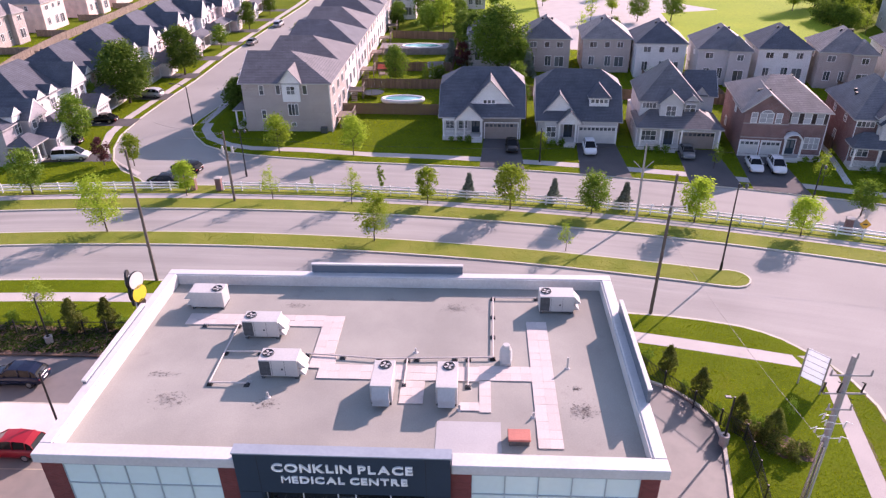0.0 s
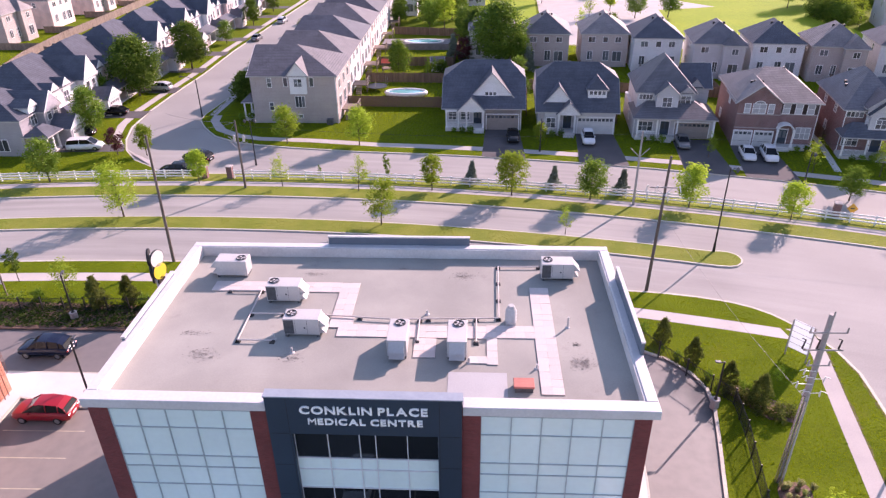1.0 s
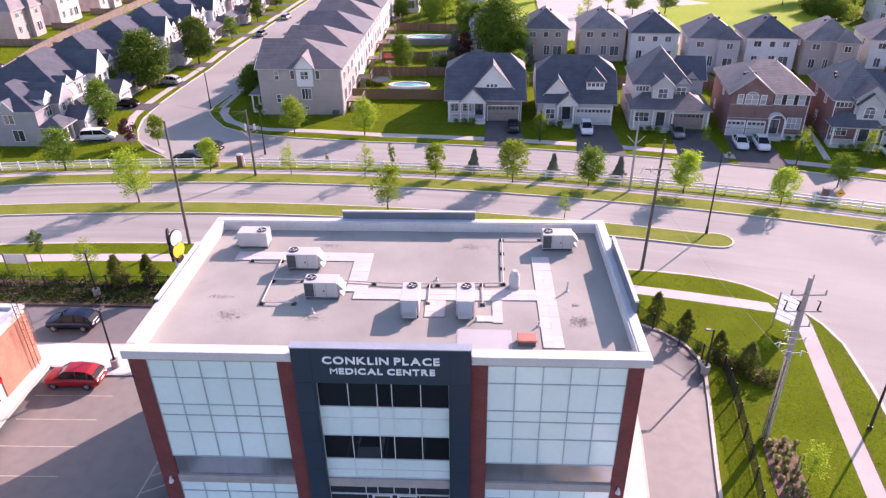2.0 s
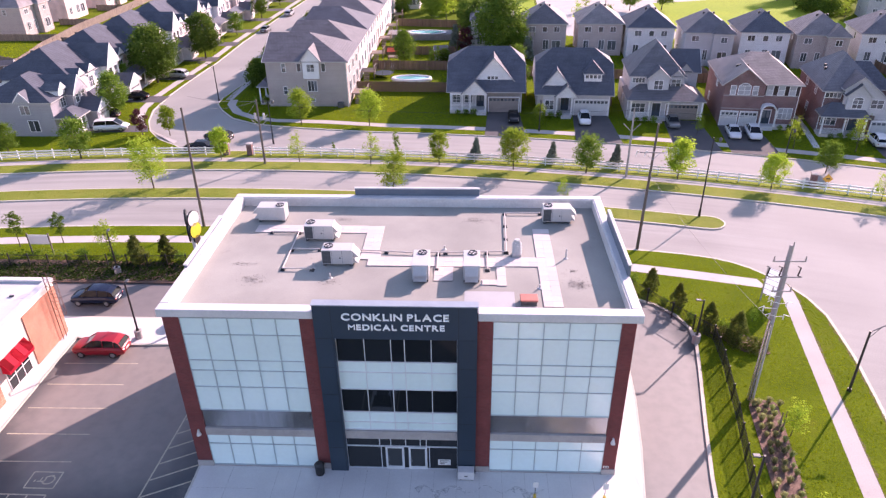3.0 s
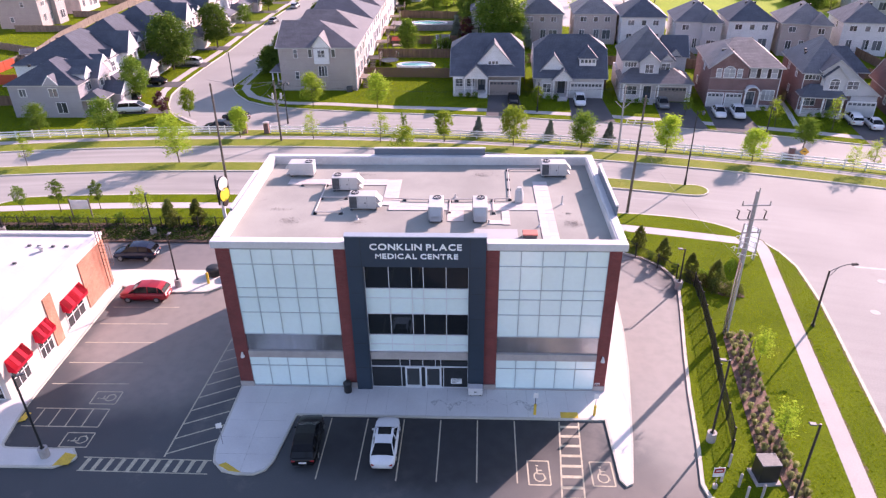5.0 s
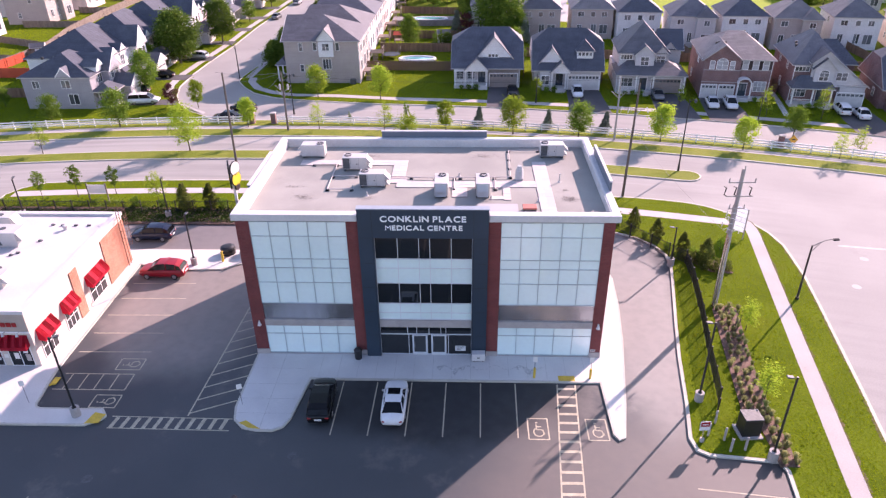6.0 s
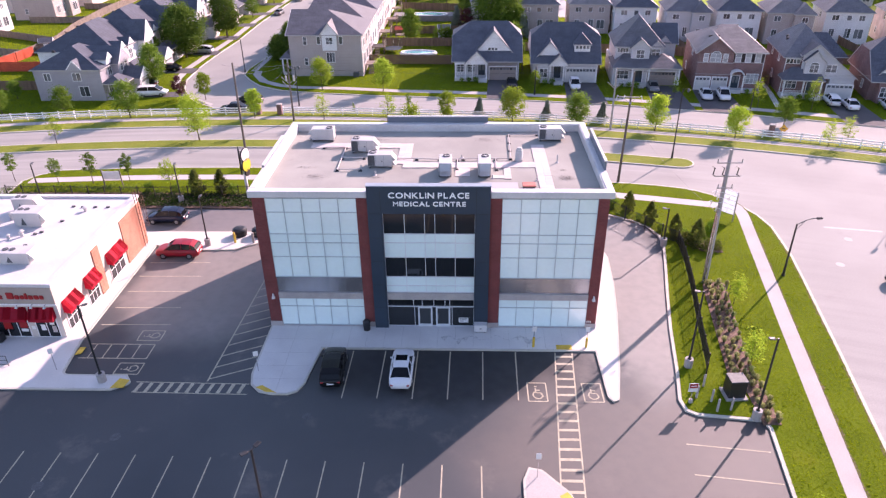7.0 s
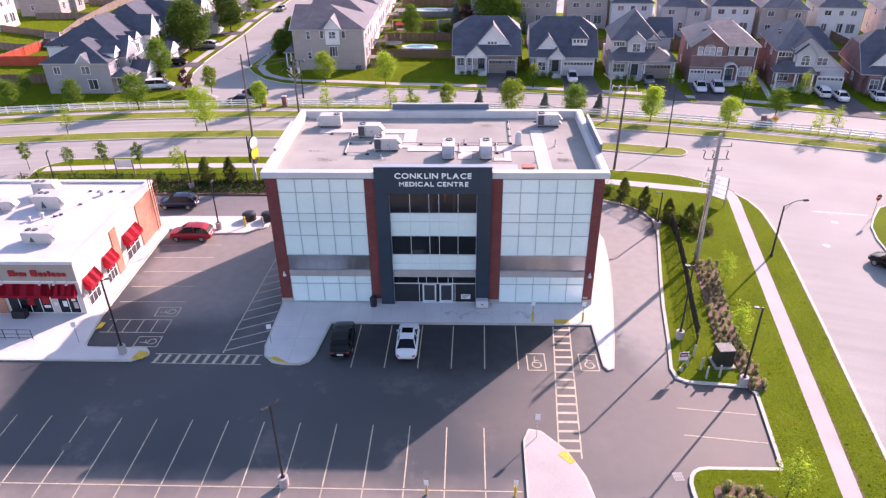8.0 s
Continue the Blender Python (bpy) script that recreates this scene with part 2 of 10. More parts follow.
M["concrete"] = surf("walk_concrete", (0.60, 0.58, 0.56), (0.54, 0.52, 0.505), scale=0.35, fine=12.0, rough=0.85, bump=0.03, mix=0.05, each=0.07, wear=((0.42, 0.40, 0.385), 0.5, 0.64, 0.5), spec=0.3)
M["kerb"] = surf("kerb_concrete", (0.54, 0.51, 0.44), (0.46, 0.435, 0.375), scale=0.6, fine=10.0, rough=0.85, bump=0.15, mix=0.1)
M["line"] = surf("line_paint", (0.51, 0.46, 0.34), (0.39, 0.345, 0.255), scale=2.0, fine=14.0, rough=0.8, bump=0.0, mix=0.15, wear=((0.2, 0.18, 0.17), 1.5, 0.6, 0.6))
M["worn_line"] = surf("worn_line_paint", (0.50, 0.47, 0.455), (0.42, 0.395, 0.385), scale=1.5, fine=10.0, rough=0.85, bump=0.0, mix=0.12)
M["yellow"] = surf("yellow_tactile", (0.68, 0.46, 0.05), (0.56, 0.37, 0.045), scale=2.0, fine=16.0, rough=0.7, bump=0.4, mix=0.15)
M["navy"] = surf("navy_panel", (0.021, 0.038, 0.060), (0.025, 0.044, 0.069), scale=0.3, fine=8.0, rough=0.45, bump=0.02, mix=0.04, each=0.08)
M["brick"] = courses("red_brick", (0.20, 0.042, 0.04), (0.145, 0.03, 0.03), (0.17, 0.065, 0.06), 0.22, 0.075, 0.008, each=0.05)
M["stone"] = surf("stone_base", (0.42, 0.38, 0.36), (0.34, 0.31, 0.30), scale=0.8, fine=14.0, rough=0.85, bump=0.2, mix=0.1)
M["spandrel"] = glass("pale_blue_spandrel_glass", (0.79, 0.94, 0.92), rough=0.2, var=0.03)
M["spandrel"].node_tree.nodes["Principled BSDF"].inputs["IOR"].default_value = 2.0
M["darkglass"] = glass("dark_window_glass", (0.012, 0.015, 0.018), rough=0.04, spec=0.7, var=0.3)
M["alu"] = surf("anodised_frame", (0.42, 0.49, 0.51), (0.37, 0.43, 0.45), scale=1.0, fine=10.0, rough=0.4, bump=0.0, metal=0.15, mix=0.05)
M["whiteframe"] = surf("white_frame", (0.62, 0.64, 0.66), (0.54, 0.56, 0.58), scale=1.0, fine=10.0, rough=0.4, bump=0.0, mix=0.05)
M["steel"] = surf("brushed_steel", (0.62, 0.62, 0.63), (0.54, 0.54, 0.55), scale=0.7, fine=4.0, rough=0.25, bump=0.015, metal=0.9, mix=0.12, stretch=(1, 1, 0.1))
M["cap"] = surf("white_cap_metal", (0.61, 0.59, 0.59), (0.545, 0.53, 0.53), scale=0.5, fine=6.0, rough=0.45, bump=0.03, mix=0.05)
M["greycap"] = surf("grey_cap_metal", (0.30, 0.34, 0.39), (0.26, 0.30, 0.35), scale=0.5, fine=6.0, rough=0.4, bump=0.02, mix=0.05)
M["roof"] = surf("roof_membrane", (0.36, 0.35, 0.315), (0.28, 0.272, 0.248), scale=0.2, fine=18.0, rough=0.9, bump=0.12, mix=0.08, wear=((0.22, 0.195, 0.187), 0.45, 0.61, 0.5), spec=0.25)
M["paver"] = surf("roof_paver", (0.56, 0.50, 0.475), (0.50, 0.445, 0.425), scale=0.7, fine=14.0, rough=0.9, bump=0.1, mix=0.06, each=0.06)
M["unit"] = surf("unit_enamel", (0.50, 0.485, 0.475), (0.45, 0.437, 0.43), scale=0.8, fine=8.0, rough=0.45, bump=0.02, mix=0.05)
M["grille"] = surf("dark_grille", (0.09, 0.095, 0.105), (0.06, 0.065, 0.07), scale=4.0, fine=30.0, rough=0.6, bump=0.2, mix=0.3)
M["black"] = surf("black_metal", (0.015, 0.015, 0.017), (0.022, 0.022, 0.024), scale=1.0, fine=12.0, rough=0.45, bump=0.03, mix=0.1)
M["rubber"] = surf("tyre_rubber", (0.018, 0.018, 0.019), (0.026, 0.025, 0.025), scale=2.0, fine=20.0, rough=0.85, bump=0.1, mix=0.1)
M["rim"] = surf("wheel_alloy", (0.45, 0.45, 0.46), (0.36, 0.36, 0.37), scale=3.0, fine=12.0, rough=0.3, bump=0.0, metal=0.8, mix=0.1)
M["carglass"] = glass("car_glass", (0.008, 0.009, 0.011), rough=0.05, spec=0.22, var=0.2)
M["lamp_red"] = paint("tail_lamp_red", (0.35, 0.01, 0.012))
M["lamp_white"] = paint("head_lamp_clear", (0.65, 0.67, 0.70))
M["pole_wood"] = surf("weathered_pole", (0.165, 0.135, 0.115), (0.12, 0.10, 0.085), scale=2.0, fine=14.0, rough=0.9, bump=0.3, mix=0.2, stretch=(1, 1, 0.15))
M["pole_concrete"] = surf("concrete_pole", (0.40, 0.37, 0.35), (0.34, 0.31, 0.30), scale=1.5, fine=14.0, rough=0.85, bump=0.15, mix=0.1, stretch=(1, 1, 0.3))
M["bark"] = surf("bark", (0.10, 0.075, 0.055), (0.07, 0.052, 0.04), scale=4.0, fine=25.0, rough=0.95, bump=0.4, mix=0.25, stretch=(1, 1, 0.3))
M["shingle_grey"] = courses("grey_shingle", (0.15, 0.143, 0.16), (0.122, 0.117, 0.132), (0.075, 0.072, 0.08), 0.5, 0.16, 0.02, each=0.12, bump=0.1, rough=0.7)
M["shingle_blue"] = courses("slate_blue_shingle", (0.09, 0.096, 0.122), (0.073, 0.079, 0.102), (0.042, 0.046, 0.06), 0.5, 0.16, 0.02, each=0.12, bump=0.1, rough=0.7)
M["shingle_brown"] = courses("brown_grey_shingle", (0.23, 0.205, 0.205), (0.19, 0.168, 0.17), (0.13, 0.115, 0.12), 0.5, 0.16, 0.02, each=0.12, bump=0.1, rough=0.7)
M["siding_grey"] = courses("grey_siding", (0.54, 0.525, 0.545), (0.505, 0.49, 0.51), (0.36, 0.35, 0.36), 4.0, 0.14, 0.012, each=0.06, patch=0.06)
M["siding_taupe"] = courses("taupe_siding", (0.47, 0.405, 0.385), (0.44, 0.38, 0.36), (0.29, 0.235, 0.225), 4.0, 0.14, 0.012, each=0.08, patch=0.06)
M["siding_white"] = courses("white_siding", (0.76, 0.75, 0.76), (0.72, 0.71, 0.72), (0.5, 0.49, 0.49), 4.0, 0.14, 0.010, each=0.05, patch=0.06)
M["brick_beige"] = courses("beige_brick", (0.72, 0.55, 0.52), (0.65, 0.495, 0.465), (0.68, 0.60, 0.58), 0.22, 0.075, 0.01, each=0.08)
M["brick_house"] = courses("house_red_brick", (0.215, 0.108, 0.105), (0.165, 0.083, 0.08), (0.27, 0.205, 0.2), 0.22, 0.075, 0.01, each=0.08)
M["brick_orange"] = courses("orange_brick", (0.50, 0.19, 0.115), (0.42, 0.155, 0.095), (0.5, 0.36, 0.28), 0.22, 0.075, 0.008)
M["stucco"] = surf("cream_stucco", (0.62, 0.55, 0.49), (0.56, 0.50, 0.45), scale=0.5, fine=25.0, rough=0.9, bump=0.15, mix=0.05)
M["trim"] = surf("white_trim", (0.80, 0.79, 0.79), (0.73, 0.72, 0.72), scale=1.0, fine=10.0, rough=0.5, bump=0.02, mix=0.06)
M["fascia"] = surf("eaves_metal", (0.44, 0.425, 0.42), (0.39, 0.375, 0.37), scale=1.0, fine=10.0, rough=0.5, bump=0.02, mix=0.06)
M["blind"] = glass("window_with_white_blind", (0.40, 0.40, 0.42), rough=0.15, spec=0.6, var=0.2)
M["houseglass"] = glass("house_window_glass", (0.12, 0.127, 0.14), rough=0.06, spec=0.7, var=0.6)
M["garage_tan"] = surf("tan_garage_door", (0.30, 0.25, 0.23), (0.27, 0.225, 0.205), scale=1.0, fine=9.0, rough=0.6, bump=0.03, mix=0.06)
M["garage_white"] = surf("white_garage_door", (0.62, 0.60, 0.59), (0.56, 0.545, 0.535), scale=1.0, fine=9.0, rough=0.6, bump=0.03, mix=0.06)
M["fence_white"] = surf("white_rail_vinyl", (0.84, 0.83, 0.83), (0.78, 0.77, 0.77), scale=1.0, fine=9.0, rough=0.5, bump=0.02, mix=0.06)
M["wood_fence"] = surf("fence_boards", (0.20, 0.125, 0.085), (0.15, 0.095, 0.065), scale=1.5, fine=10.0, rough=0.9, bump=0.2, mix=0.2, island=0.2, stretch=(1, 1, 0.2))
M["wood_deck"] = surf("deck_boards", (0.245, 0.195, 0.16), (0.19, 0.15, 0.125), scale=1.5, fine=10.0, rough=0.9, bump=0.2, mix=0.2, island=0.15)
M["deck_grey"] = surf("weathered_deck", (0.24, 0.225, 0.225), (0.19, 0.18, 0.18), scale=1.5, fine=10.0, rough=0.9, bump=0.1, mix=0.15, each=0.1)
M["siding_slate"] = courses("slate_grey_siding", (0.37, 0.355, 0.385), (0.345, 0.33, 0.36), (0.25, 0.24, 0.26), 4.0, 0.14, 0.012, each=0.06, patch=0.06)
M["white_roof"] = surf("white_roof_membrane", (0.60, 0.565, 0.56), (0.53, 0.50, 0.495), scale=0.4, fine=9.0, rough=0.7, bump=0.05, mix=0.05)
M["red_cloth"] = foliage("red_awning_cloth", (0.66, 0.040, 0.075), (0.60, 0.034, 0.065), 0.6, 0.1)
M["red_stripe"] = foliage("dark_red_awning_cloth", (0.54, 0.028, 0.056), (0.49, 0.024, 0.05), 0.6, 0.1)
M["red_sign"] = surf("red_sign_face", (0.36, 0.012, 0.014), (0.30, 0.010, 0.011), scale=1.0, fine=9.0, rough=0.4, bump=0.0, mix=0.04)
M["redbox"] = surf("faded_red_hatch", (0.50, 0.17, 0.13), (0.42, 0.14, 0.11), scale=1.5, fine=12.0, rough=0.7, bump=0.05, mix=0.1)
M["mulch"] = surf("bark_mulch", (0.20, 0.125, 0.095), (0.13, 0.08, 0.06), scale=2.0, fine=18.0, rough=0.95, bump=0.7, mix=0.4)
M["sign_yellow"] = surf("yellow_sign", (0.82, 0.66, 0.06), (0.76, 0.60, 0.05), scale=1.0, fine=8.0, rough=0.4, bump=0.0, mix=0.04)
M["sign_white"] = surf("white_sign", (0.76, 0.75, 0.74), (0.70, 0.69, 0.68), scale=1.0, fine=8.0, rough=0.4, bump=0.0, mix=0.04)
M["orange"] = surf("orange_sign", (0.62, 0.33, 0.03), (0.55, 0.28, 0.028), scale=1.0, fine=8.0, rough=0.5, bump=0.0, mix=0.05)
M["stain"] = surf("roof_debris", (0.22, 0.20, 0.185), (0.165, 0.15, 0.14), scale=3.0, fine=12.0, rough=0.9, bump=0.2, mix=0.2)
M["water"] = paint("pool_water", (0.16, 0.45, 0.47), rough=0.08)
M["leaf_fresh"] = foliage("fresh_leaves", (0.19, 0.30, 0.022), (0.36, 0.46, 0.05), 0.55, 0.15)
M["leaf_mid"] = foliage("green_leaves", (0.085, 0.165, 0.015), (0.20, 0.30, 0.035), 0.42, 0.2)
M["leaf_dark"] = foliage("dark_leaves", (0.058, 0.115, 0.013), (0.155, 0.235, 0.03), 0.42, 0.2)
M["leaf_red"] = foliage("maroon_leaves", (0.05, 0.012, 0.018), (0.09, 0.02, 0.025), 0.2)
M["leaf_spruce"] = foliage("spruce_needles", (0.14, 0.18, 0.15), (0.22, 0.26, 0.20), 0.3)
M["leaf_cedar"] = foliage("cedar_needles", (0.075, 0.105, 0.024), (0.21, 0.24, 0.055), 0.4, 0.1)
M["leaf_ivy"] = foliage("groundcover_leaves", (0.025, 0.05, 0.010), (0.055, 0.09, 0.016), 0.3, 0.1)
M["leaf_brown"] = foliage("brown_tuft_blades", (0.25, 0.27, 0.115), (0.39, 0.40, 0.19), 0.5, 0.1)
M["leaf_grass"] = foliage("ornamental_grass_blades", (0.25, 0.31, 0.11), (0.36, 0.42, 0.17), 0.4, 0.1)


# ---- mesh helpers ----
def box(bm, x0, x1, y0, y1, z0, z1, mi=0):
    v = [bm.verts.new(p) for p in ((x0, y0, z0), (x1, y0, z0), (x1, y1, z0), (x0, y1, z0), (x0, y0, z1), (x1, y0, z1), (x1, y1, z1), (x0, y1, z1))]
    for f in ((0, 3, 2, 1), (4, 5, 6, 7), (0, 1, 5, 4), (1, 2, 6, 5), (2, 3, 7, 6), (3, 0, 4, 7)):
        bm.faces.new([v[i] for i in f]).material_index = mi
    return v


def tube(bm, p0, p1, r0, r1=None, n=8, mi=0, caps=True):
    """A round bar from p0 to p1, tapering from r0 to r1."""
    p0, p1 = Vector(p0), Vector(p1)
    r1 = r0 if r1 is None else r1
    q = (p1 - p0).to_track_quat("Z", "Y")
    rings = []
    for p, r in ((p0, r0), (p1, r1)):
        rings.append([bm.verts.new(p + q @ Vector((r * math.cos(k * 2 * math.pi / n), r * math.sin(k * 2 * math.pi / n), 0))) for k in range(n)])
    for k in range(n):
        bm.faces.new((rings[0][k], rings[0][(k + 1) % n], rings[1][(k + 1) % n], rings[1][k])).material_index = mi
    if caps:
        bm.faces.new(rings[0][::-1]).material_index = mi
        bm.faces.new(rings[1]).material_index = mi


def prism(bm, poly, z0, z1, mi=0, bottom=True):
    """A plate of any outline, counter-clockwise."""
    lo, hi = [bm.verts.new((*p, z0)) for p in poly], [bm.verts.new((*p, z1)) for p in poly]
    n = len(poly)
    for k in range(n):
        bm.faces.new((lo[k], lo[(k + 1) % n], hi[(k + 1) % n], hi[k])).material_index = mi
    tops = [bm.faces.new(hi)]
    if bottom:
        tops.append(bm.faces.new(lo[::-1]))
    for f in tops:
        f.material_index = mi
        f.normal_update()
    if n > 4:
        bmesh.ops.triangulate(bm, faces=tops)


def lattice(bm, xs, zs, y0, y1, hole):
    """A frame with openings in one connected mesh: cells (i, j) between the lines xs and zs, open where hole(i, j)."""
    nx, nz = len(xs) - 1, len(zs) - 1
    front, back = {}, {}
    for i, x in enumerate(xs):
        for j, z in enumerate(zs):
            front[i, j], back[i, j] = bm.verts.new((x, y0, z)), bm.verts.new((x, y1, z))
    full = lambda i, j: 0 <= i < nx and 0 <= j < nz and not hole(i, j)
    for i in range(nx):
        for j in range(nz):
            if not full(i, j):
                continue
            a, b, c, d = (i, j), (i + 1, j), (i + 1, j + 1), (i, j + 1)
            bm.faces.new([front[k] for k in (a, b, c, d)])
            bm.faces.new([back[k] for k in (d, c, b, a)])
            for p, q, di, dj in ((a, b, 0, -1), (b, c, 1, 0), (c, d, 0, 1), (d, a, -1, 0)):
                if not full(i + di, j + dj):
                    bm.faces.new((front[q], front[p], back[p], back[q]))


def flat(bm, poly, z):
    """A flat sheet of any outline at the height z."""
    f = bm.faces.new([bm.verts.new((*p, z)) for p in poly])
    f.normal_update()
    if f.normal.z < 0:
        f.normal_flip()
    bmesh.ops.triangulate(bm, faces=[f])


def to_mesh(name, bm, mats, smooth=False):
    me = bpy.data.meshes.new(name)
    bm.to_mesh(me)
    bm.free()
    for m in mats if isinstance(mats, (list, tuple)) else (mats,):
        me.materials.append(m)
    if smooth:
        for p in me.polygons:
            p.use_smooth = True
    return me


def thing(name, m, label, category, group="", kind=""):
    """The empty root of a thing of several parts, at the pose m."""
    ob = new(name)
    ob.empty_display_size = 0.2
    ob.matrix_basis = m
    return tagged(ob, label, category, group, kind)


def part(name, bm, material, parent, label="", smooth=False, m=None):
    me = bm if isinstance(bm, bpy.types.Mesh) else to_mesh(name, bm, material, smooth)
    ob = new(name, me)
    ob.parent = parent
    if m is not None:
        ob.matrix_basis = m
    return tagged(ob, label)


def solid(name, bm, material, label, category="", group="", kind="", m=None, smooth=False):
    """A thing of one mesh."""
    ob = new(name, bm if isinstance(bm, bpy.types.Mesh) else to_mesh(name, bm, material, smooth))
    if m is not None:
        ob.matrix_basis = m
    return tagged(ob, label, category, group, kind)


def inset(poly, d):
    out, n = [], len(poly)
    for k in range(n):
        a, b, c = Vector(poly[k - 1]), Vector(poly[k]), Vector(poly[(k + 1) % n])
        e1, e2 = (b - a).normalized(), (c - b).normalized()
        n1, n2 = Vector((-e1.y, e1.x)), Vector((-e2.y, e2.x))
        s = n1 + n2
        s = s / max(s.length_squared, 0.4) * 2
        out.append((b.x + s.x * d, b.y + s.y * d))
    return out


def rounded(poly, radii):
    """Rounds the corners of an outline; radii: index -> radius."""
    out, n = [], len(poly)
    for k in range(n):
        r = radii.get(k, 0)
        b = Vector(poly[k])
        if not r:
            out.append(tuple(b))
            continue
        a, c = Vector(poly[k - 1]), Vector(poly[(k + 1) % n])
        p, q = b + (a - b).normalized() * r, b + (c - b).normalized() * r
        for i in range(7):
            t = i / 6
            out.append(tuple(p * (1 - t) ** 2 + b * 2 * t * (1 - t) + q * t * t))
    return out


# the main road bends about this centre; r is the distance from it
CX, CY = -15.0, -205.8


def arc_y(r, x):
    return CY + math.sqrt(r * r - (x - CX) ** 2)


def arc(r, x0, x1, step=4.0):
    n = max(2, int(abs(x1 - x0) / step))
    return [(x0 + (x1 - x0) * k / n, arc_y(r, x0 + (x1 - x0) * k / n)) for k in range(n + 1)]


def on_arc(r, x, z=0.0, turn=0.0):
    """A pose on the bend, facing the road (local -y towards the bend's centre)."""
    y = arc_y(r, x)
    return pose(x, y, z, 0, 0, -math.degrees(math.atan2(x - CX, y - CY)) + turn)


TOP = 0.14   # height of lawns and walks over the road


def slab(name, poly, material, label, kerb=0.18, top=TOP, base=0.0):
    """Raised ground with a concrete kerb round it; outline counter-clockwise."""
    inner = inset(poly, kerb) if kerb else poly
    bm = bmesh.new()
    flat(bm, inner, top + 0.004)
    ob = solid(name, bm, material, label, "ground", kind="structure")
    bm = bmesh.new()
    lo, hi, inn = [bm.verts.new((*p, base - 0.05)) for p in poly], [bm.verts.new((*p, top)) for p in poly], [bm.verts.new((*p, top)) for p in inner]
    low = [bm.verts.new((*p, top - 0.1)) for p in inner]
    n = len(poly)
    for k in range(n):
        j = (k + 1) % n
        bm.faces.new((lo[k], lo[j], hi[j], hi[k]))
        if kerb:
            bm.faces.new((hi[k], hi[j], inn[j], inn[k]))
            bm.faces.new((inn[k], inn[j], low[j], low[k]))
    part("kerb", bm, M["kerb"], ob)
    return ob


def strip(name, left, right, z, material, label, category="pavement", kind="structure"):
    """A flat band between two lines of as many points."""
    bm = bmesh.new()
    a, b = [bm.verts.new((*p, z)) for p in left], [bm.verts.new((*p, z)) for p in right]
    for k in range(len(a) - 1):
        bm.faces.new((a[k], a[k + 1], b[k + 1], b[k]))
    for f in bm.faces:
        f.normal_update()
        if f.normal.z < 0:
            f.normal_flip()
    return solid(name, bm, material, label, category, kind=kind)

# ---- ground, roads, lawns ----
bm = bmesh.new()
bm.faces.new([bm.verts.new(p) for p in ((-1500, -1500, -0.06), (1500, -1500, -0.06), (1500, 1500, -0.06), (-1500, 1500, -0.06))])
solid("ground", bm, M["field"], "wide flat green land reaching the horizon", "ground", kind="structure")
bm = bmesh.new()
bm.faces.new([bm.verts.new(p) for p in ((-190, -110, 0), (190, -110, 0), (190, 240, 0), (-190, 240, 0))])
solid("road", bm, M["road"], "pale worn concrete road surface of several streets", "road", kind="structure")

# parking lot of the centre, with the lane beside and behind it
lot = [(-60, -75), (31.5, -75), (31.5, -19.6), (37.2, -19.6), (38.2, -11), (33.4, -9.5), (38.5, 5), (38.5, 22), (31, 26), (-60, 26)]
bm = bmesh.new()
flat(bm, lot, 0.006)
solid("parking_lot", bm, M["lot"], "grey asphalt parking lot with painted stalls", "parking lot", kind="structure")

# lawn between the lot and the roads: south kerb of the main road, round the corner, down the side road
main_near = 241.6
corner = [(47.6, 25.55), (48.6, 24.1), (49.5, 22.0), (50.0, 19.2), (49.85, 16.5), (49.6, 13.0), (48.95, 8.6), (48.2, 3.9), (47.0, -3.6), (45.8, -10.6), (44.65, -17.5), (42.5, -29), (39, -45), (35, -62), (30.6, -75)]
lane_kerb = [(30.6, -26), (30.45, -21.4), (30.5, -20.6), (30.7, -20.0), (31.05, -19.55), (31.5, -19.28), (32.1, -19.2), (36.9, -19.2), (37.9, -11.9), (37.7, -11.2), (33.2, -10.7), (32.4, -10.2), (32.2, -9.0), (32.9, -5.5), (33.8, 0.0), (34.8, 5.0),
             (36.2, 11.5), (36.9, 15.0), (36.9, 17.0), (36.2, 18.8), (34.6, 20.6), (32.2, 22.0), (28.0, 22.9), (20, 23.4), (0, 23.6), (-24, 23.4), (-41, 23.2)]
lawn = [(46.8, 26.6), (45.9, 27.65), (44.6, 28.65), (42.9, 29.5), (40.1, 30.3), (36.7, 30.95), (33.2, 31.3)] + list(reversed(arc(main_near, -38, 30.0, 4.0))) + [(-40.5, 33.0), (-41.6, 31.0)]
poly = lane_kerb[::-1] + [(30.6, -75)] + corner[::-1][1:] + lawn
slab("lawn", poly, M["grass"], "mown green lawn with a concrete kerb round the corner lot", kerb=0.26)
n = 30
strip("sidewalk", arc(238.95, -40.5, 45.8, 3.0), arc(237.4, -40.5, 46.2, 3.0), TOP + 0.012, M["sidewalk"], "pale concrete sidewalk along the main road")
side_walk_l = [(46.2, 25.2), (46.9, 24.4), (47.1, 23.0), (46.95, 21.5), (46.1, 16.5), (44.9, 9.3), (43.7, 2.0), (42.4, -6.0), (40.95, -15.0), (39.85, -21.7), (37.6, -34), (34, -50)]
side_walk_r = [(47.9, 25.2), (48.35, 24.4), (48.45, 23.0), (48.3, 21.5), (47.45, 16.5), (46.25, 9.3), (45.05, 2.0), (43.75, -6.0), (42.25, -15.0), (41.1, -21.7), (38.85, -34), (35.3, -50)]
strip("sidewalk", side_walk_l, side_walk_r, TOP + 0.016, M["sidewalk"], "pale concrete sidewalk along the side road")

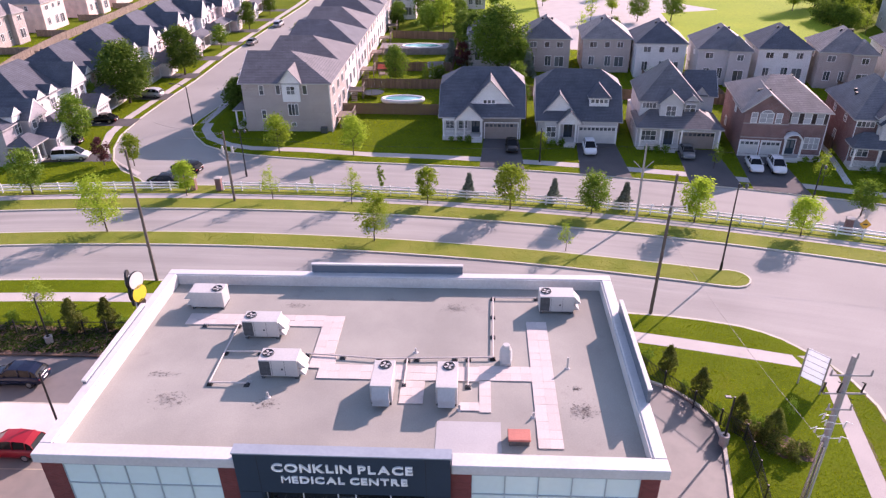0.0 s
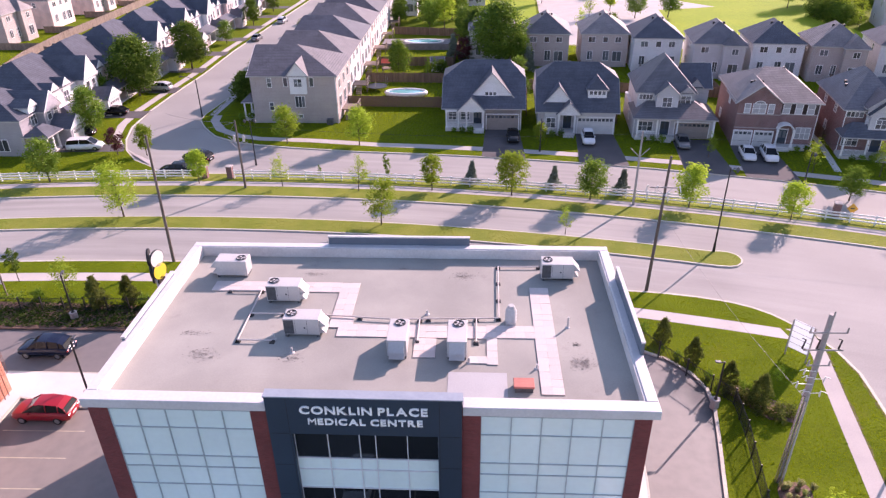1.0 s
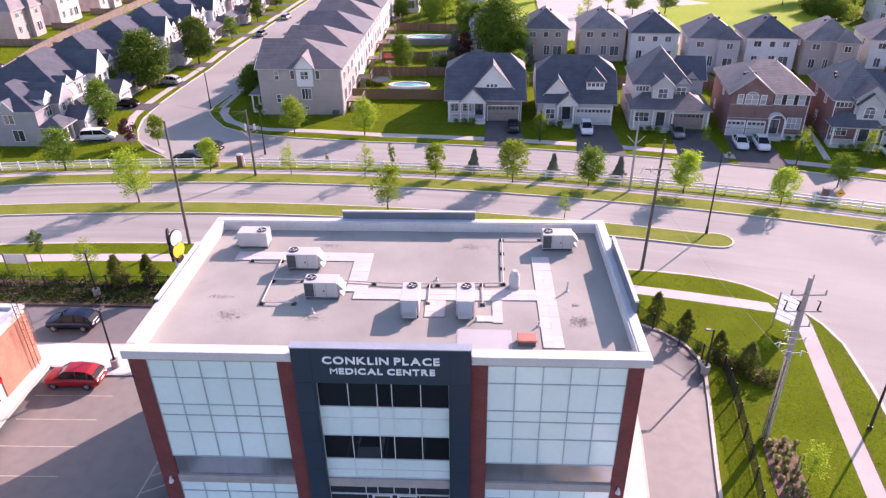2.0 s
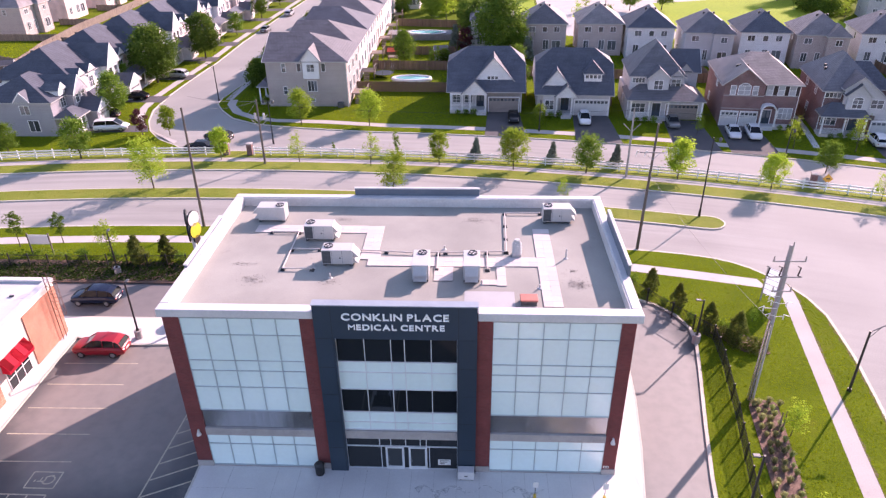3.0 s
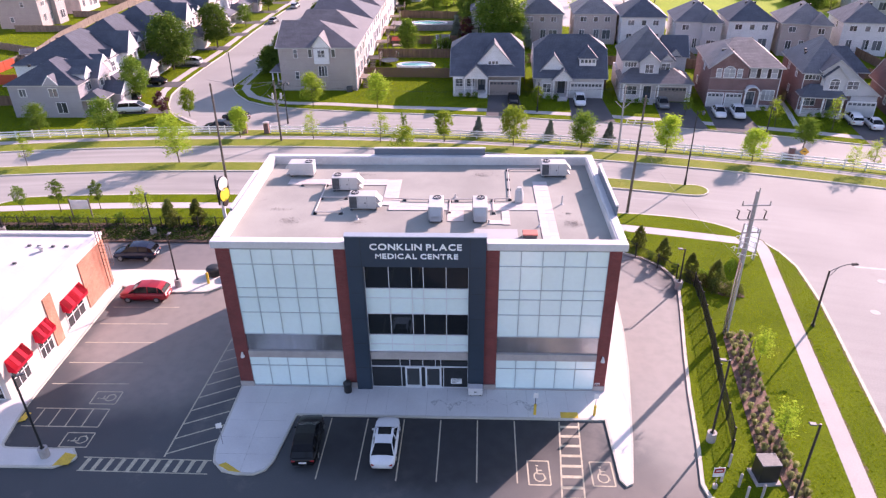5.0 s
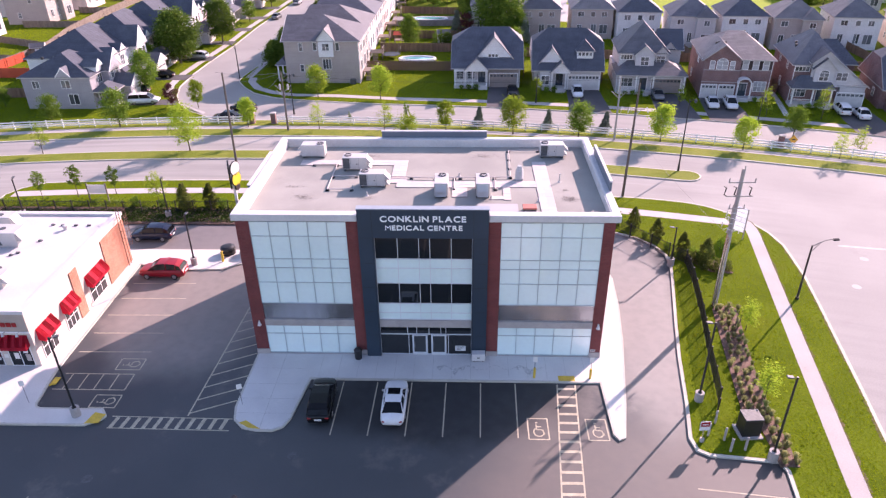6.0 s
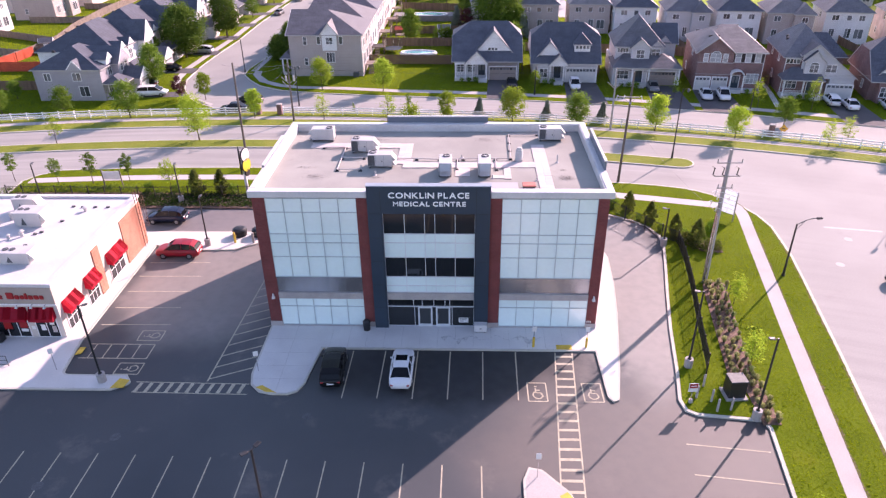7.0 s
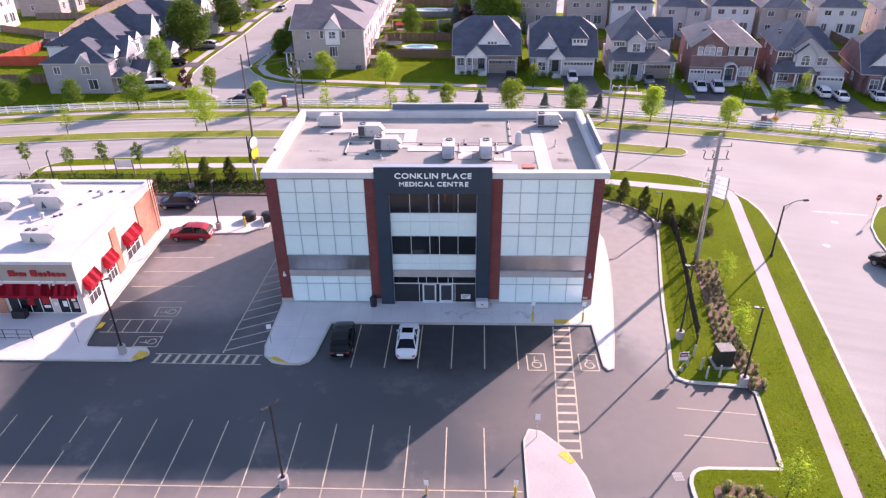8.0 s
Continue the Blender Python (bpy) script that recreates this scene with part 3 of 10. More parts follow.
# worn soil showing along the edges of the walk and the kerb
M["turf_edge"] = surf("worn_turf_edge", (0.16, 0.125, 0.075), (0.10, 0.11, 0.03), scale=1.2, fine=10.0, rough=0.95, bump=0.5, mix=0.3, spec=0.05)
rng_e = random.Random(9)
for line_pts, side, label in ((side_walk_r, 1, "bare soil edge between walk and turf"), (corner, -1, "bare soil edge between turf and kerb")):
    a_, b_ = [], []
    for p, q in zip(line_pts, line_pts[1:]):
        n = max(1, int(math.dist(p, q) / 0.5))
        d = Vector((q[0] - p[0], q[1] - p[1])).normalized()
        o = Vector((-d.y, d.x)) * (1 if side > 0 else -1)
        base = 0.01 if side > 0 else 0.28
        for k in range(n):
            x, y = p[0] + (q[0] - p[0]) * k / n, p[1] + (q[1] - p[1]) * k / n
            w = rng_e.uniform(0.04, 0.26)
            a_.append((x + o.x * base, y + o.y * base)), b_.append((x + o.x * (base + w), y + o.y * (base + w)))
    strip("turf_edge", a_, b_, TOP + 0.01, M["turf_edge"], label, "ground")

# grass median of the main road with a rounded end
med = arc(248.9, -150, 43.6, 4.0) + [(44.9, 35.95), (45.7, 36.15), (46.3, 36.7), (46.6, 37.4), (46.55, 38.1), (46.2, 38.75), (45.6, 39.15), (44.8, 39.35)] + list(reversed(arc(252.1, -150, 44.0, 4.0)))
slab("median", med, M["verge"], "grassy road median with a pale kerb and rounded end")
# verge with white fence between the main road and the residential street
ver = arc(258.0, -150, 150, 4.0) + list(reversed(arc(265.2, -150, 150, 4.0)))
slab("verge", ver, M["verge"], "dry grass verge along the far side of the main road", kerb=0.2)
strip("sidewalk", arc(262.4, -150, 150), arc(261.0, -150, 150), TOP + 0.012, M["sidewalk"], "narrow concrete walk in front of the white fence")

# block of houses across the street, east of the side street
east = [(-9.0, 69.3), (-5.0, 68.7)] + arc(274.0, 2.0, 150, 5.0) + [(150, 235), (-26, 235), (-25.2, 190), (-25.2, 160), (-25.0, 130), (-25.3, 108), (-26.0, 96), (-26.8, 88.5), (-27.2, 85), (-26.9, 81.5), (-24.9, 77.9), (-21.9, 74.0), (-17.6, 71.3), (-13.7, 70.2)]
slab("lawn", east, M["grass"], "mown lawns of the houses across the street")
strip("sidewalk", [(-24.0, 84.0), (-23.5, 81.0), (-21.2, 77.3), (-18.0, 74.9), (-14.5, 73.6), (-6, 73.0)] + arc(277.8, 4.0, 148, 5.0),
      [(-25.4, 84.0), (-25.1, 81.3), (-22.6, 76.6), (-18.7, 73.6), (-14.3, 72.1), (-6, 71.4)] + arc(276.2, 4.0, 148, 5.0), TOP + 0.012, M["sidewalk"], "pale concrete sidewalk in front of the houses")
strip("sidewalk", [(-25.0, 84.0), (-24.6, 100), (-23.8, 130), (-24, 160), (-24, 230)], [(-26.3, 84.0), (-25.9, 100), (-25.1, 130), (-25.3, 160), (-25.3, 230)], TOP + 0.014, M["sidewalk"], "pale concrete sidewalk along the side street")
# block west of the side street
west = arc(265.4, -150, -24.5, 6.0) + [(-26.5, 61.5), (-30, 64.0), (-33, 67.8), (-35.2, 72.5), (-36.8, 78.0), (-37.4, 86.5), (-37.2, 98), (-36.5, 110), (-36.6, 130), (-35.6, 157), (-33.8, 194), (-33.4, 235), (-150, 235)]
slab("lawn", west, M["grass"], "mown lawns of the houses west of the side street")
strip("sidewalk", [(-27, 63.2), (-31.3, 66.5), (-35, 70.0), (-38, 74), (-39.6, 79), (-40.2, 86.5), (-39.8, 98), (-39.2, 110), (-39.3, 130), (-38.2, 157), (-36.5, 194), (-36, 230)],
      [(-27, 62.0), (-30.6, 65.4), (-34, 69.0), (-36.7, 73.5), (-38.2, 79), (-38.8, 86.5), (-38.4, 98), (-37.8, 110), (-37.9, 130), (-36.8, 157), (-35.1, 194), (-34.6, 230)], TOP + 0.012, M["sidewalk"], "curving concrete sidewalk along the side street")
# corner island across the side road
slab("lawn", [(66.0, 21.4), (63.6, 20.2), (61.7, 17.7), (60.3, 15.4), (59.5, 12.6), (59.2, 10.2), (58.0, 2.0), (54.6, -20), (110, -20), (110, 24)], M["grass"], "grassy corner across the side road")
# bright playing field behind the second row of houses
bm = bmesh.new()
flat(bm, [(66, 140), (110, 131), (112, 160), (124, 234), (66, 234)], TOP + 0.012)
solid("field", bm, M["field"], "bright green playing field behind the houses", "field", kind="structure")
bm = bmesh.new()
flat(bm, [(18, 146), (34, 144), (38, 234), (16, 234)], TOP + 0.012)
solid("field", bm, M["field"], "narrow strip of bright green field", "field", kind="structure")
bm = bmesh.new()
flat(bm, [(34.5, 136), (66, 131), (70, 179), (80, 181.2), (87, 183.5), (80, 192), (76, 204), (82, 234), (38.5, 234)], TOP + 0.02)
solid("paved_yard", bm, M["sidewalk"], "pale paved yard beside the playing field", "paved yard", kind="structure")

# ---- walks of the centre ----
front = [(-1.05, 0.0), (-1.05, -6.6), (-0.75, -7.9), (0.1, -8.75), (1.2, -9.0), (2.4, -9.0), (3.1, -8.6), (3.5, -7.7), (4.1, -3.25), (26.9, -3.25), (26.95, -8.8), (27.3, -9.35), (27.8, -9.1),
         (28.5, -5.6), (29.1, -1.9), (29.8, 2.4), (30.4, 7.4), (30.7, 12.2), (30.2, 15.2), (28.6, 17.0), (26.8, 17.3), (-1.05, 17.3)]
slab("building_walk", front, M["concrete"], "pale concrete walk round the medical centre", kerb=0.16)
tim = rounded([(-41, -8.9), (-11.6, -8.75), (-10.2, -7.9), (-11.0, -6.95), (-16.3, -6.95), (-16.9, -2.6), (-17.1, 14.2), (-12.5, 13.2), (-8.4, 13.4), (-6.2, 14.8), (-6.2, 17.4), (-17.0, 17.4), (-41, 17.4)], {2: 0.6, 4: 0.6, 7: 0.8})
slab("cafe_walk", tim, M["concrete"], "pale concrete walk round the cafe", kerb=0.16)
isl = rounded([(19.8, -24.0), (19.95, -17.0), (20.4, -15.9), (21.3, -16.1), (22.9, -17.9), (23.9, -20.2), (24.6, -24.0)][::-1], {})
slab("traffic_island", isl, M["sidewalk"], "pale concrete traffic island in the parking lot", kerb=0.16)

# ---- the medical centre ----
ROOF, PAR = 12.4, 13.15
X0, X1, Y1 = -1.02, 27.36, 16.2
centre = thing("medical_centre", pose(0, 0, 0), "three-storey medical centre of red brick, navy panels and pale-blue glass", "building")
bm = bmesh.new()
# side and rear walls, full height, with thickness
box(bm, X0, X0 + 0.3, 0.31, Y1, 0.1, 12.9)
box(bm, X1 - 0.3, X1, 0.31, Y1, 0.1, 12.9)
box(bm, X0 + 0.31, X1 - 0.31, Y1 - 0.3, Y1, 0.1, 12.9)
part("wall", bm, M["brick"], centre, "red brick side and rear wall")
bm = bmesh.new()
box(bm, 0.02, 26.48, 0.30, 0.45, 0.1, 12.85)
part("inner_wall", bm, M["black"], centre, "dark wall behind the glass")
bm = bmesh.new()
box(bm, X0 + 0.31, X1 - 0.31, 0.46, Y1 - 0.31, ROOF - 0.3, ROOF)
part("roof_deck", bm, M["roof"], centre, "pale grey gravelled roof membrane with faint seams")
for a, b in ((X0, 0.0), (7.33, 8.23), (18.01, 18.95), (26.5, X1)):
    bm = bmesh.new()
    box(bm, a, b, -0.06, 0.30, 0.62, 12.88)
    part("brick_pier", bm, M["brick"], centre)
    bm = bmesh.new()
    box(bm, a - 0.03, b + 0.03, -0.12, 0.30, 0.1, 0.62)
    part("pier_base", bm, M["stone"], centre, "pale stone base")
# cap of the parapet with its white fascia
for a, b, c, d in ((-1.30, 8.2, -0.14, 0.62), (18.04, 27.72, -0.14, 0.62), (-1.30, 27.72, 15.78, 16.4), (-1.30, -0.70, 0.62, 15.78), (27.12, 27.72, 0.62, 15.78)):
    bm = bmesh.new()
    box(bm, a, b, c, d, PAR - 0.55, PAR)
    bmesh.ops.bevel(bm, geom=bm.edges[:], offset=0.035, segments=1, affect="EDGES")
    part("parapet_cap", bm, M["cap"], centre, "white metal parapet cap")
M["upturn"] = surf("pale_upturn", (0.60, 0.59, 0.58), (0.52, 0.51, 0.505), scale=0.6, fine=8.0, rough=0.7, bump=0.05, mix=0.07)
for a, b, c, d in ((-0.70, 8.2, 0.62, 0.70), (18.04, 27.12, 0.62, 0.70), (-0.62, 27.04, 15.70, 15.78), (-0.70, -0.62, 0.62, 15.78), (27.04, 27.12, 0.62, 15.78)):
    bm = bmesh.new()
    box(bm, a + 0.002, b - 0.002, c, d, ROOF, PAR - 0.06)
    part("parapet_lining", bm, M["upturn"], centre, "pale membrane upturn")
# raised screens on the parapet
# shade is put into the face colour; the white cap keeps the sunlit top
M["screen"] = surf("shade_toned_screen", (0.105, 0.14, 0.185), (0.09, 0.12, 0.16), scale=0.5, fine=6.0, rough=0.45, bump=0.02, mix=0.05)
for a, b, c, d, h in ((8.3, 18.2, 16.24, 16.4, 0.66), (27.56, 27.72, 4.3, 12.2, 0.86), (-1.3, -1.12, 4.75, 11.9, 0.26)):
    bm = bmesh.new()
    box(bm, a, b, c, d, PAR - 0.25, PAR + h - 0.1)
    part("parapet_screen", bm, M["screen"], centre, "raised metal screen on the parapet, shade put into its blue-grey")
    bm = bmesh.new()
    box(bm, a - 0.03, b + 0.03, c - 0.03, d + 0.03, PAR + h - 0.1, PAR + h)
    part("screen_cap", bm, M["cap"], centre, "white metal cap")

# navy frame round the entrance, standing proud of the piers
NV = -0.28
for a, b in ((8.23, 9.385), (16.81, 18.01)):
    bm = bmesh.new()
    box(bm, a, b, NV, 0.3, 0.1, 11.30)
    part("navy_pilaster", bm, M["navy"], centre, "navy metal panels beside the entrance")
bm = bmesh.new()
box(bm, 8.23, 18.01, NV, 0.40, 11.30, 13.15)
box(bm, 8.23, 18.01, NV, 0.24, 13.15, 13.68)
part("sign_panel", bm, M["navy"], centre, "navy metal sign panel")
bm = bmesh.new()
box(bm, 8.18, 18.06, NV - 0.03, 0.28, 13.68, 13.75)
part("sign_panel_cap", bm, M["greycap"], centre, "grey metal coping")
for x in (9.30, 16.9):
    bm = bmesh.new()
    box(bm, x - 0.012, x + 0.012, NV - 0.006, NV - 0.001, 0.12, 13.6)
    part("panel_joint", bm, M["black"], centre)
for z in (2.3, 4.6, 6.9, 9.1, 11.3):
    for a, b in ((8.24, 9.28), (16.92, 18.0)):
        bm = bmesh.new()
        box(bm, a, b, NV - 0.006, NV - 0.001, z - 0.012, z + 0.012)
        part("panel_joint", bm, M["black"], centre)


def curtain(x0, x1, z_rows, cols, fills, frame_mat, yf=0.0, t=0.05):
    """A glazed wall: panes between mullions. fills: a material for each row from the top."""
    xs = [x0 + (x1 - x0) * c for c in cols]
    bm = bmesh.new()
    lx = [x + s for x in xs for s in (-t / 2, t / 2)]
    lz = [z + s for z in z_rows[::-1] for s in (-t / 2, t / 2)]
    lattice(bm, lx, lz, yf - 0.05, yf + 0.10, lambda i, j: i % 2 and j % 2)
    part("mullion_grid", bm, frame_mat, centre, "thin metal mullions")
    for r in range(len(z_rows) - 1):
        for k in range(len(xs) - 1):
            tip = 0.004 * math.sin(3.1 * k + 1.7 * r + x0)
            bm = bmesh.new()
            box(bm, xs[k] + t / 2, xs[k + 1] - t / 2, yf + 0.012 + tip, yf + 0.04 + tip, z_rows[r + 1] + t / 2, z_rows[r] - t / 2)
            part("pane", bm, fills[r], centre)


S, D = M["spandrel"], M["darkglass"]
fifth = [0, 0.2, 0.4, 0.6, 0.8, 1.0]
for a, b in ((0.0, 7.33), (18.95, 26.5)):
    curtain(a, b, [12.52, 11.28, 9.30, 8.49, 7.16, 5.2], fifth, [S] * 5, M["alu"])
    curtain(a, b, [3.0, 2.19, 0.25], fifth, [S, S], M["alu"])
    bm = bmesh.new()
    box(bm, a + 0.01, b - 0.01, 0.03, 0.12, 3.62, 5.17)
    part("metal_band", bm, M["steel"], centre, "polished metal spandrel band")
    bm = bmesh.new()
    box(bm, a + 0.01, b - 0.01, -0.10, 0.12, 3.03, 3.61)
    part("ledge", bm, M["stone"], centre, "grey ledge under the metal band")
    bm = bmesh.new()
    box(bm, a + 0.05, b - 0.05, -0.09, 0.12, 0.1, 0.22)
    part("sill", bm, M["stone"], centre, "pale stone sill")
cols = [0, 0.232, 0.452, 0.565, 0.785, 1.0]
curtain(9.385, 16.81, [11.30, 9.34, 8.51, 7.14, 5.24, 4.35, 3.70], cols, [D, S, S, D, S, S], M["whiteframe"], yf=0.05)
bm = bmesh.new()
box(bm, 9.40, 16.80, -0.12, 0.15, 3.0, 3.66)
part("entrance_band", bm, M["stone"], centre, "grey band over the entrance")
curtain(9.385, 16.81, [2.99, 2.24], [0, 0.30, 0.40, 0.535, 0.665, 0.72, 1.0], [D], M["whiteframe"], yf=0.05)
curtain(9.385, 12.0, [2.2, 0.2], [0, 0.88, 1.0], [D], M["whiteframe"], yf=0.05)
curtain(14.75, 16.81, [2.2, 0.2], [0, 0.09, 1.0], [D], M["whiteframe"], yf=0.05)
curtain(13.2, 13.55, [2.2, 0.2], [0, 1.0], [D], M["whiteframe"], yf=0.05)
M["doorglass"] = glass("door_glass", (0.035, 0.04, 0.044), rough=0.05, spec=0.6, var=0.2)
for a in (12.02, 13.57):
    bm = bmesh.new()
    w = 1.15
    lattice(bm, [a, a + 0.09, a + w - 0.09, a + w], [0.14, 0.42, 2.06, 2.18], -0.01, 0.06, lambda i, j: i == 1 and j == 1)
    door = part("door", bm, M["whiteframe"], centre, "white metal framed glass door")
    bm = bmesh.new()
    box(bm, a + 0.09, a + w - 0.09, 0.015, 0.035, 0.42, 2.06)
    part("door_pane", bm, M["doorglass"], door)
    bm = bmesh.new()
    tube(bm, (a + 0.16, -0.07, 0.95), (a + 0.16, -0.07, 1.45), 0.018)
    tube(bm, (a + 0.16, -0.07, 1.0), (a + 0.16, 0.0, 1.0), 0.012)
    tube(bm, (a + 0.16, -0.07, 1.4), (a + 0.16, 0.0, 1.4), 0.012)
    part("door_handle", bm, M["steel"], door, "steel pull handle")
bm = bmesh.new()
box(bm, 15.5, 16.35, 0.044, 0.056, 0.55, 1.05)
part("window_poster", bm, M["sign_white"], centre, "white notice in the window")
bm = bmesh.new()
for k in range(3):
    box(bm, 15.6, 16.25 - 0.15 * k, 0.036, 0.042, 0.92 - 0.13 * k, 0.98 - 0.13 * k)
part("notice_bar", bm, M["black"], centre)


def letters(text, x0, width, z, size, small, y, material, parent, depth=0.07):
    """Raised capitals, the first of each word larger, set out over a given width."""
    meshes, cursor, lastsp = [], 0.0, True
    dg = bpy.context.evaluated_depsgraph_get
    for ch in text:
        if ch == " ":
            cursor += 0.36 * size
            lastsp = True
            continue
        s = size if lastsp else small
        lastsp = False
        cu = bpy.data.curves.new("letter", "FONT")
        cu.body, cu.size, cu.extrude, cu.offset = ch, s / 0.72, depth / 2, 0.0 if ch == "M" else 0.013
        ob = new("letter", cu)
        bpy.context.view_layer.update()
        me = bpy.data.meshes.new_from_object(ob.evaluated_get(dg()))
        bpy.data.objects.remove(ob)
        xs = [v.co.x for v in me.vertices]
        meshes.append((me, cursor - min(xs)))
        cursor += max(xs) - min(xs) + 0.17 * small
    total = cursor - 0.17 * small
    k = width / total
    for me, off in meshes:
        me.materials.clear()
        me.materials.append(material)
        me.transform(Matrix.Translation((x0 + off * k, y, z)) @ Matrix.Rotation(radians(90), 4, "X") @ Matrix.Diagonal((k, 1, 1, 1)))
        part("letter", me, None, parent)


M["sign_letter"] = surf("white_letter", (0.95, 0.95, 0.95), (0.93, 0.93, 0.93), scale=1.0, fine=8.0, rough=0.4, bump=0.0, mix=0.03)
letters("CONKLIN PLACE", 9.95, 6.38, 12.72, 0.48, 0.48, NV - 0.05, M["sign_letter"], centre)
letters("MEDICAL CENTRE", 10.32, 5.75, 12.02, 0.40, 0.40, NV - 0.05, M["sign_letter"], centre)
# wall lamps on the outer piers and a white plate
for x in (-0.45, 26.95):
    bm = bmesh.new()
    tube(bm, (x, -0.06, 3.42), (x, -0.22, 3.42), 0.05)
    tube(bm, (x, -0.2, 3.35), (x, -0.2, 3.1), 0.09, 0.17, 10)
    tube(bm, (x, -0.2, 3.55), (x, -0.2, 3.35), 0.04, 0.09, 10)
    part("wall_lamp", bm, M["cap"], centre, "small white wall lamp")
bm = bmesh.new()
box(bm, 26.58, 26.95, -0.075, -0.062, 0.72, 0.92)
part("number_plate", bm, M["sign_white"], centre, "small white plate with dark bars")
bm = bmesh.new()
box(bm, 26.63, 26.74, -0.082, -0.076, 0.76, 0.88)
box(bm, 26.79, 26.90, -0.082, -0.076, 0.76, 0.88)
part("plate_bar", bm, M["black"], centre)

# ---- on the roof ----
def rooftop_unit(m, label):
    """Packaged unit, 2.1 x 0.95 m: cabinet, fan on top, dark coil grille, slanted intake hood on one end."""
    u = thing("rooftop_unit", m, label, "air conditioner", "rooftop units")
    bm = bmesh.new()
    box(bm, 0, 2.1, 0, 1.1, 0.16, 1.12)
    bmesh.ops.bevel(bm, geom=bm.edges[:], offset=0.02, segments=1, affect="EDGES")
    part("cabinet", bm, M["unit"], u)
    for x in (0.06, 1.9):
        bm = bmesh.new()
        box(bm, x, x + 0.16, 0.04, 1.06, 0, 0.155)
        part("support", bm, M["grille"], u)
    bm = bmesh.new()
    box(bm, 0.04, 0.62, -0.012, -0.002, 0.22, 1.06)
    for k in range(12):
        box(bm, 0.05, 0.61, -0.022, -0.012, 0.25 + k * 0.068, 0.275 + k * 0.068)
    part("coil_grille", bm, M["grille"], u, "dark coil grille")
    bm = bmesh.new()
    for k in range(24):
        a, b = 2 * math.pi * k / 24, 2 * math.pi * (k + 1) / 24
        q = [bm.verts.new((0.42 + r * math.cos(t), 0.62 + r * math.sin(t), z)) for t in (a, b) for r, z in ((0.33, 1.125), (0.29, 1.19))]
        bm.faces.new((q[0], q[2], q[3], q[1]))
        q2 = [bm.verts.new((0.42 + r * math.cos(t), 0.62 + r * math.sin(t), z)) for t in (a, b) for r, z in ((0.29, 1.19), (0.27, 1.13))]
        bm.faces.new((q2[0], q2[2], q2[3], q2[1]))
    fan_ring = part("fan_ring", bm, M["grille"], u, "dark fan ring")
    bm = bmesh.new()
    tube(bm, (0.42, 0.62, 1.122), (0.42, 0.62, 1.135), 0.27, 0.27, 20)
    part("fan_well", bm, M["black"], fan_ring)
    bm = bmesh.new()
    for k in range(4):
        a = k * math.pi / 2 + 0.4
        c, s = math.cos(a), math.sin(a)
        q = [(0.05, -0.03), (0.25, -0.09), (0.25, 0.07), (0.05, 0.04)]
        bm.faces.new([bm.verts.new((0.42 + c * x - s * y, 0.62 + s * x + c * y, 1.15 + 0.1 * y)) for x, y in q])
    part("fan_blade", bm, M["unit"], fan_ring)
    bm = bmesh.new()
    for z0, z1, out in ((0.62, 1.05, 0.42), (0.22, 0.58, 0.36)):
        v = [bm.verts.new(p) for p in ((2.1, 0.12, z1), (2.1, 0.98, z1), (2.1 + out, 0.98, z0), (2.1 + out, 0.12, z0), (2.1, 0.12, z0), (2.1, 0.98, z0))]
        for f in ((0, 3, 2, 1), (0, 4, 3), (1, 2, 5)):
            bm.faces.new([v[i] for i in f])
    part("intake_hood", bm, M["unit"], u, "slanted sheet-metal intake hood")
    bm = bmesh.new()
    for x in (0.7, 1.4):
        box(bm, x - 0.008, x + 0.008, -0.006, -0.001, 0.2, 1.08)
    box(bm, 1.2, 1.3, -0.02, -0.002, 0.55, 0.65)
    part("panel_seam", bm, M["grille"], u)
    return u


u = rooftop_unit(pose(5.55, 9.85, ROOF) @ Matrix.Diagonal((1, 1, 1.12, 1)), "white packaged rooftop air conditioner with a slanted intake hood")
for x, y, a in ((7.5, 6.35, 0), (22.95, 12.95, 0)):
    copy_thing(u, pose(x, y, ROOF, 0, 0, a))
copy_thing(u, pose(3.42, 13.9, ROOF, 0, 0, 180))
copy_thing(u, pose(13.75, 6.6, ROOF, 0, 0, -90))
copy_thing(u, pose(17.08, 6.6, ROOF, 0, 0, -90))

# walkway of concrete pavers, and the pieces that make it up
pavers = tagged(new("paver_walkway"), "walkway of pale square concrete pavers on the roof", "walkway")
bm = bmesh.new()
box(bm, 0.002, 0.598, 0.002, 0.598, 0.0, 0.05)
paver_mesh = to_mesh("paver", bm, M["paver"])
runs = [(1.5, 9.9, 11.15, 12.3), (9.9, 11.1, 8.55, 12.25), (9.9, 11.3, 7.3, 8.5), (10.5, 19.3, 6.45, 7.65), (19.3, 22.1, 6.55, 7.75), (22.1, 23.3, 1.75, 12.0), (19.3, 19.9, 4.1, 6.5), (18.3, 19.3, 4.2, 4.8), (15.15, 16.4, 4.62, 6.4)]
for a, b, c, d in runs:
    nx, ny = max(1, round((b - a) / 0.6)), max(1, round((d - c) / 0.6))
    for i in range(nx):
        for j in range(ny):
            p = new("paver", paver_mesh)
            p.parent = pavers
            p.matrix_basis = pose(a + i * (b - a) / nx, c + j * (d - c) / ny, ROOF + 0.004 + random.uniform(0, 0.012), 0, 0, random.uniform(-0.5, 0.5)) @ Matrix.Diagonal(((b - a) / nx / 0.6, (d - c) / ny / 0.6, 1, 1))


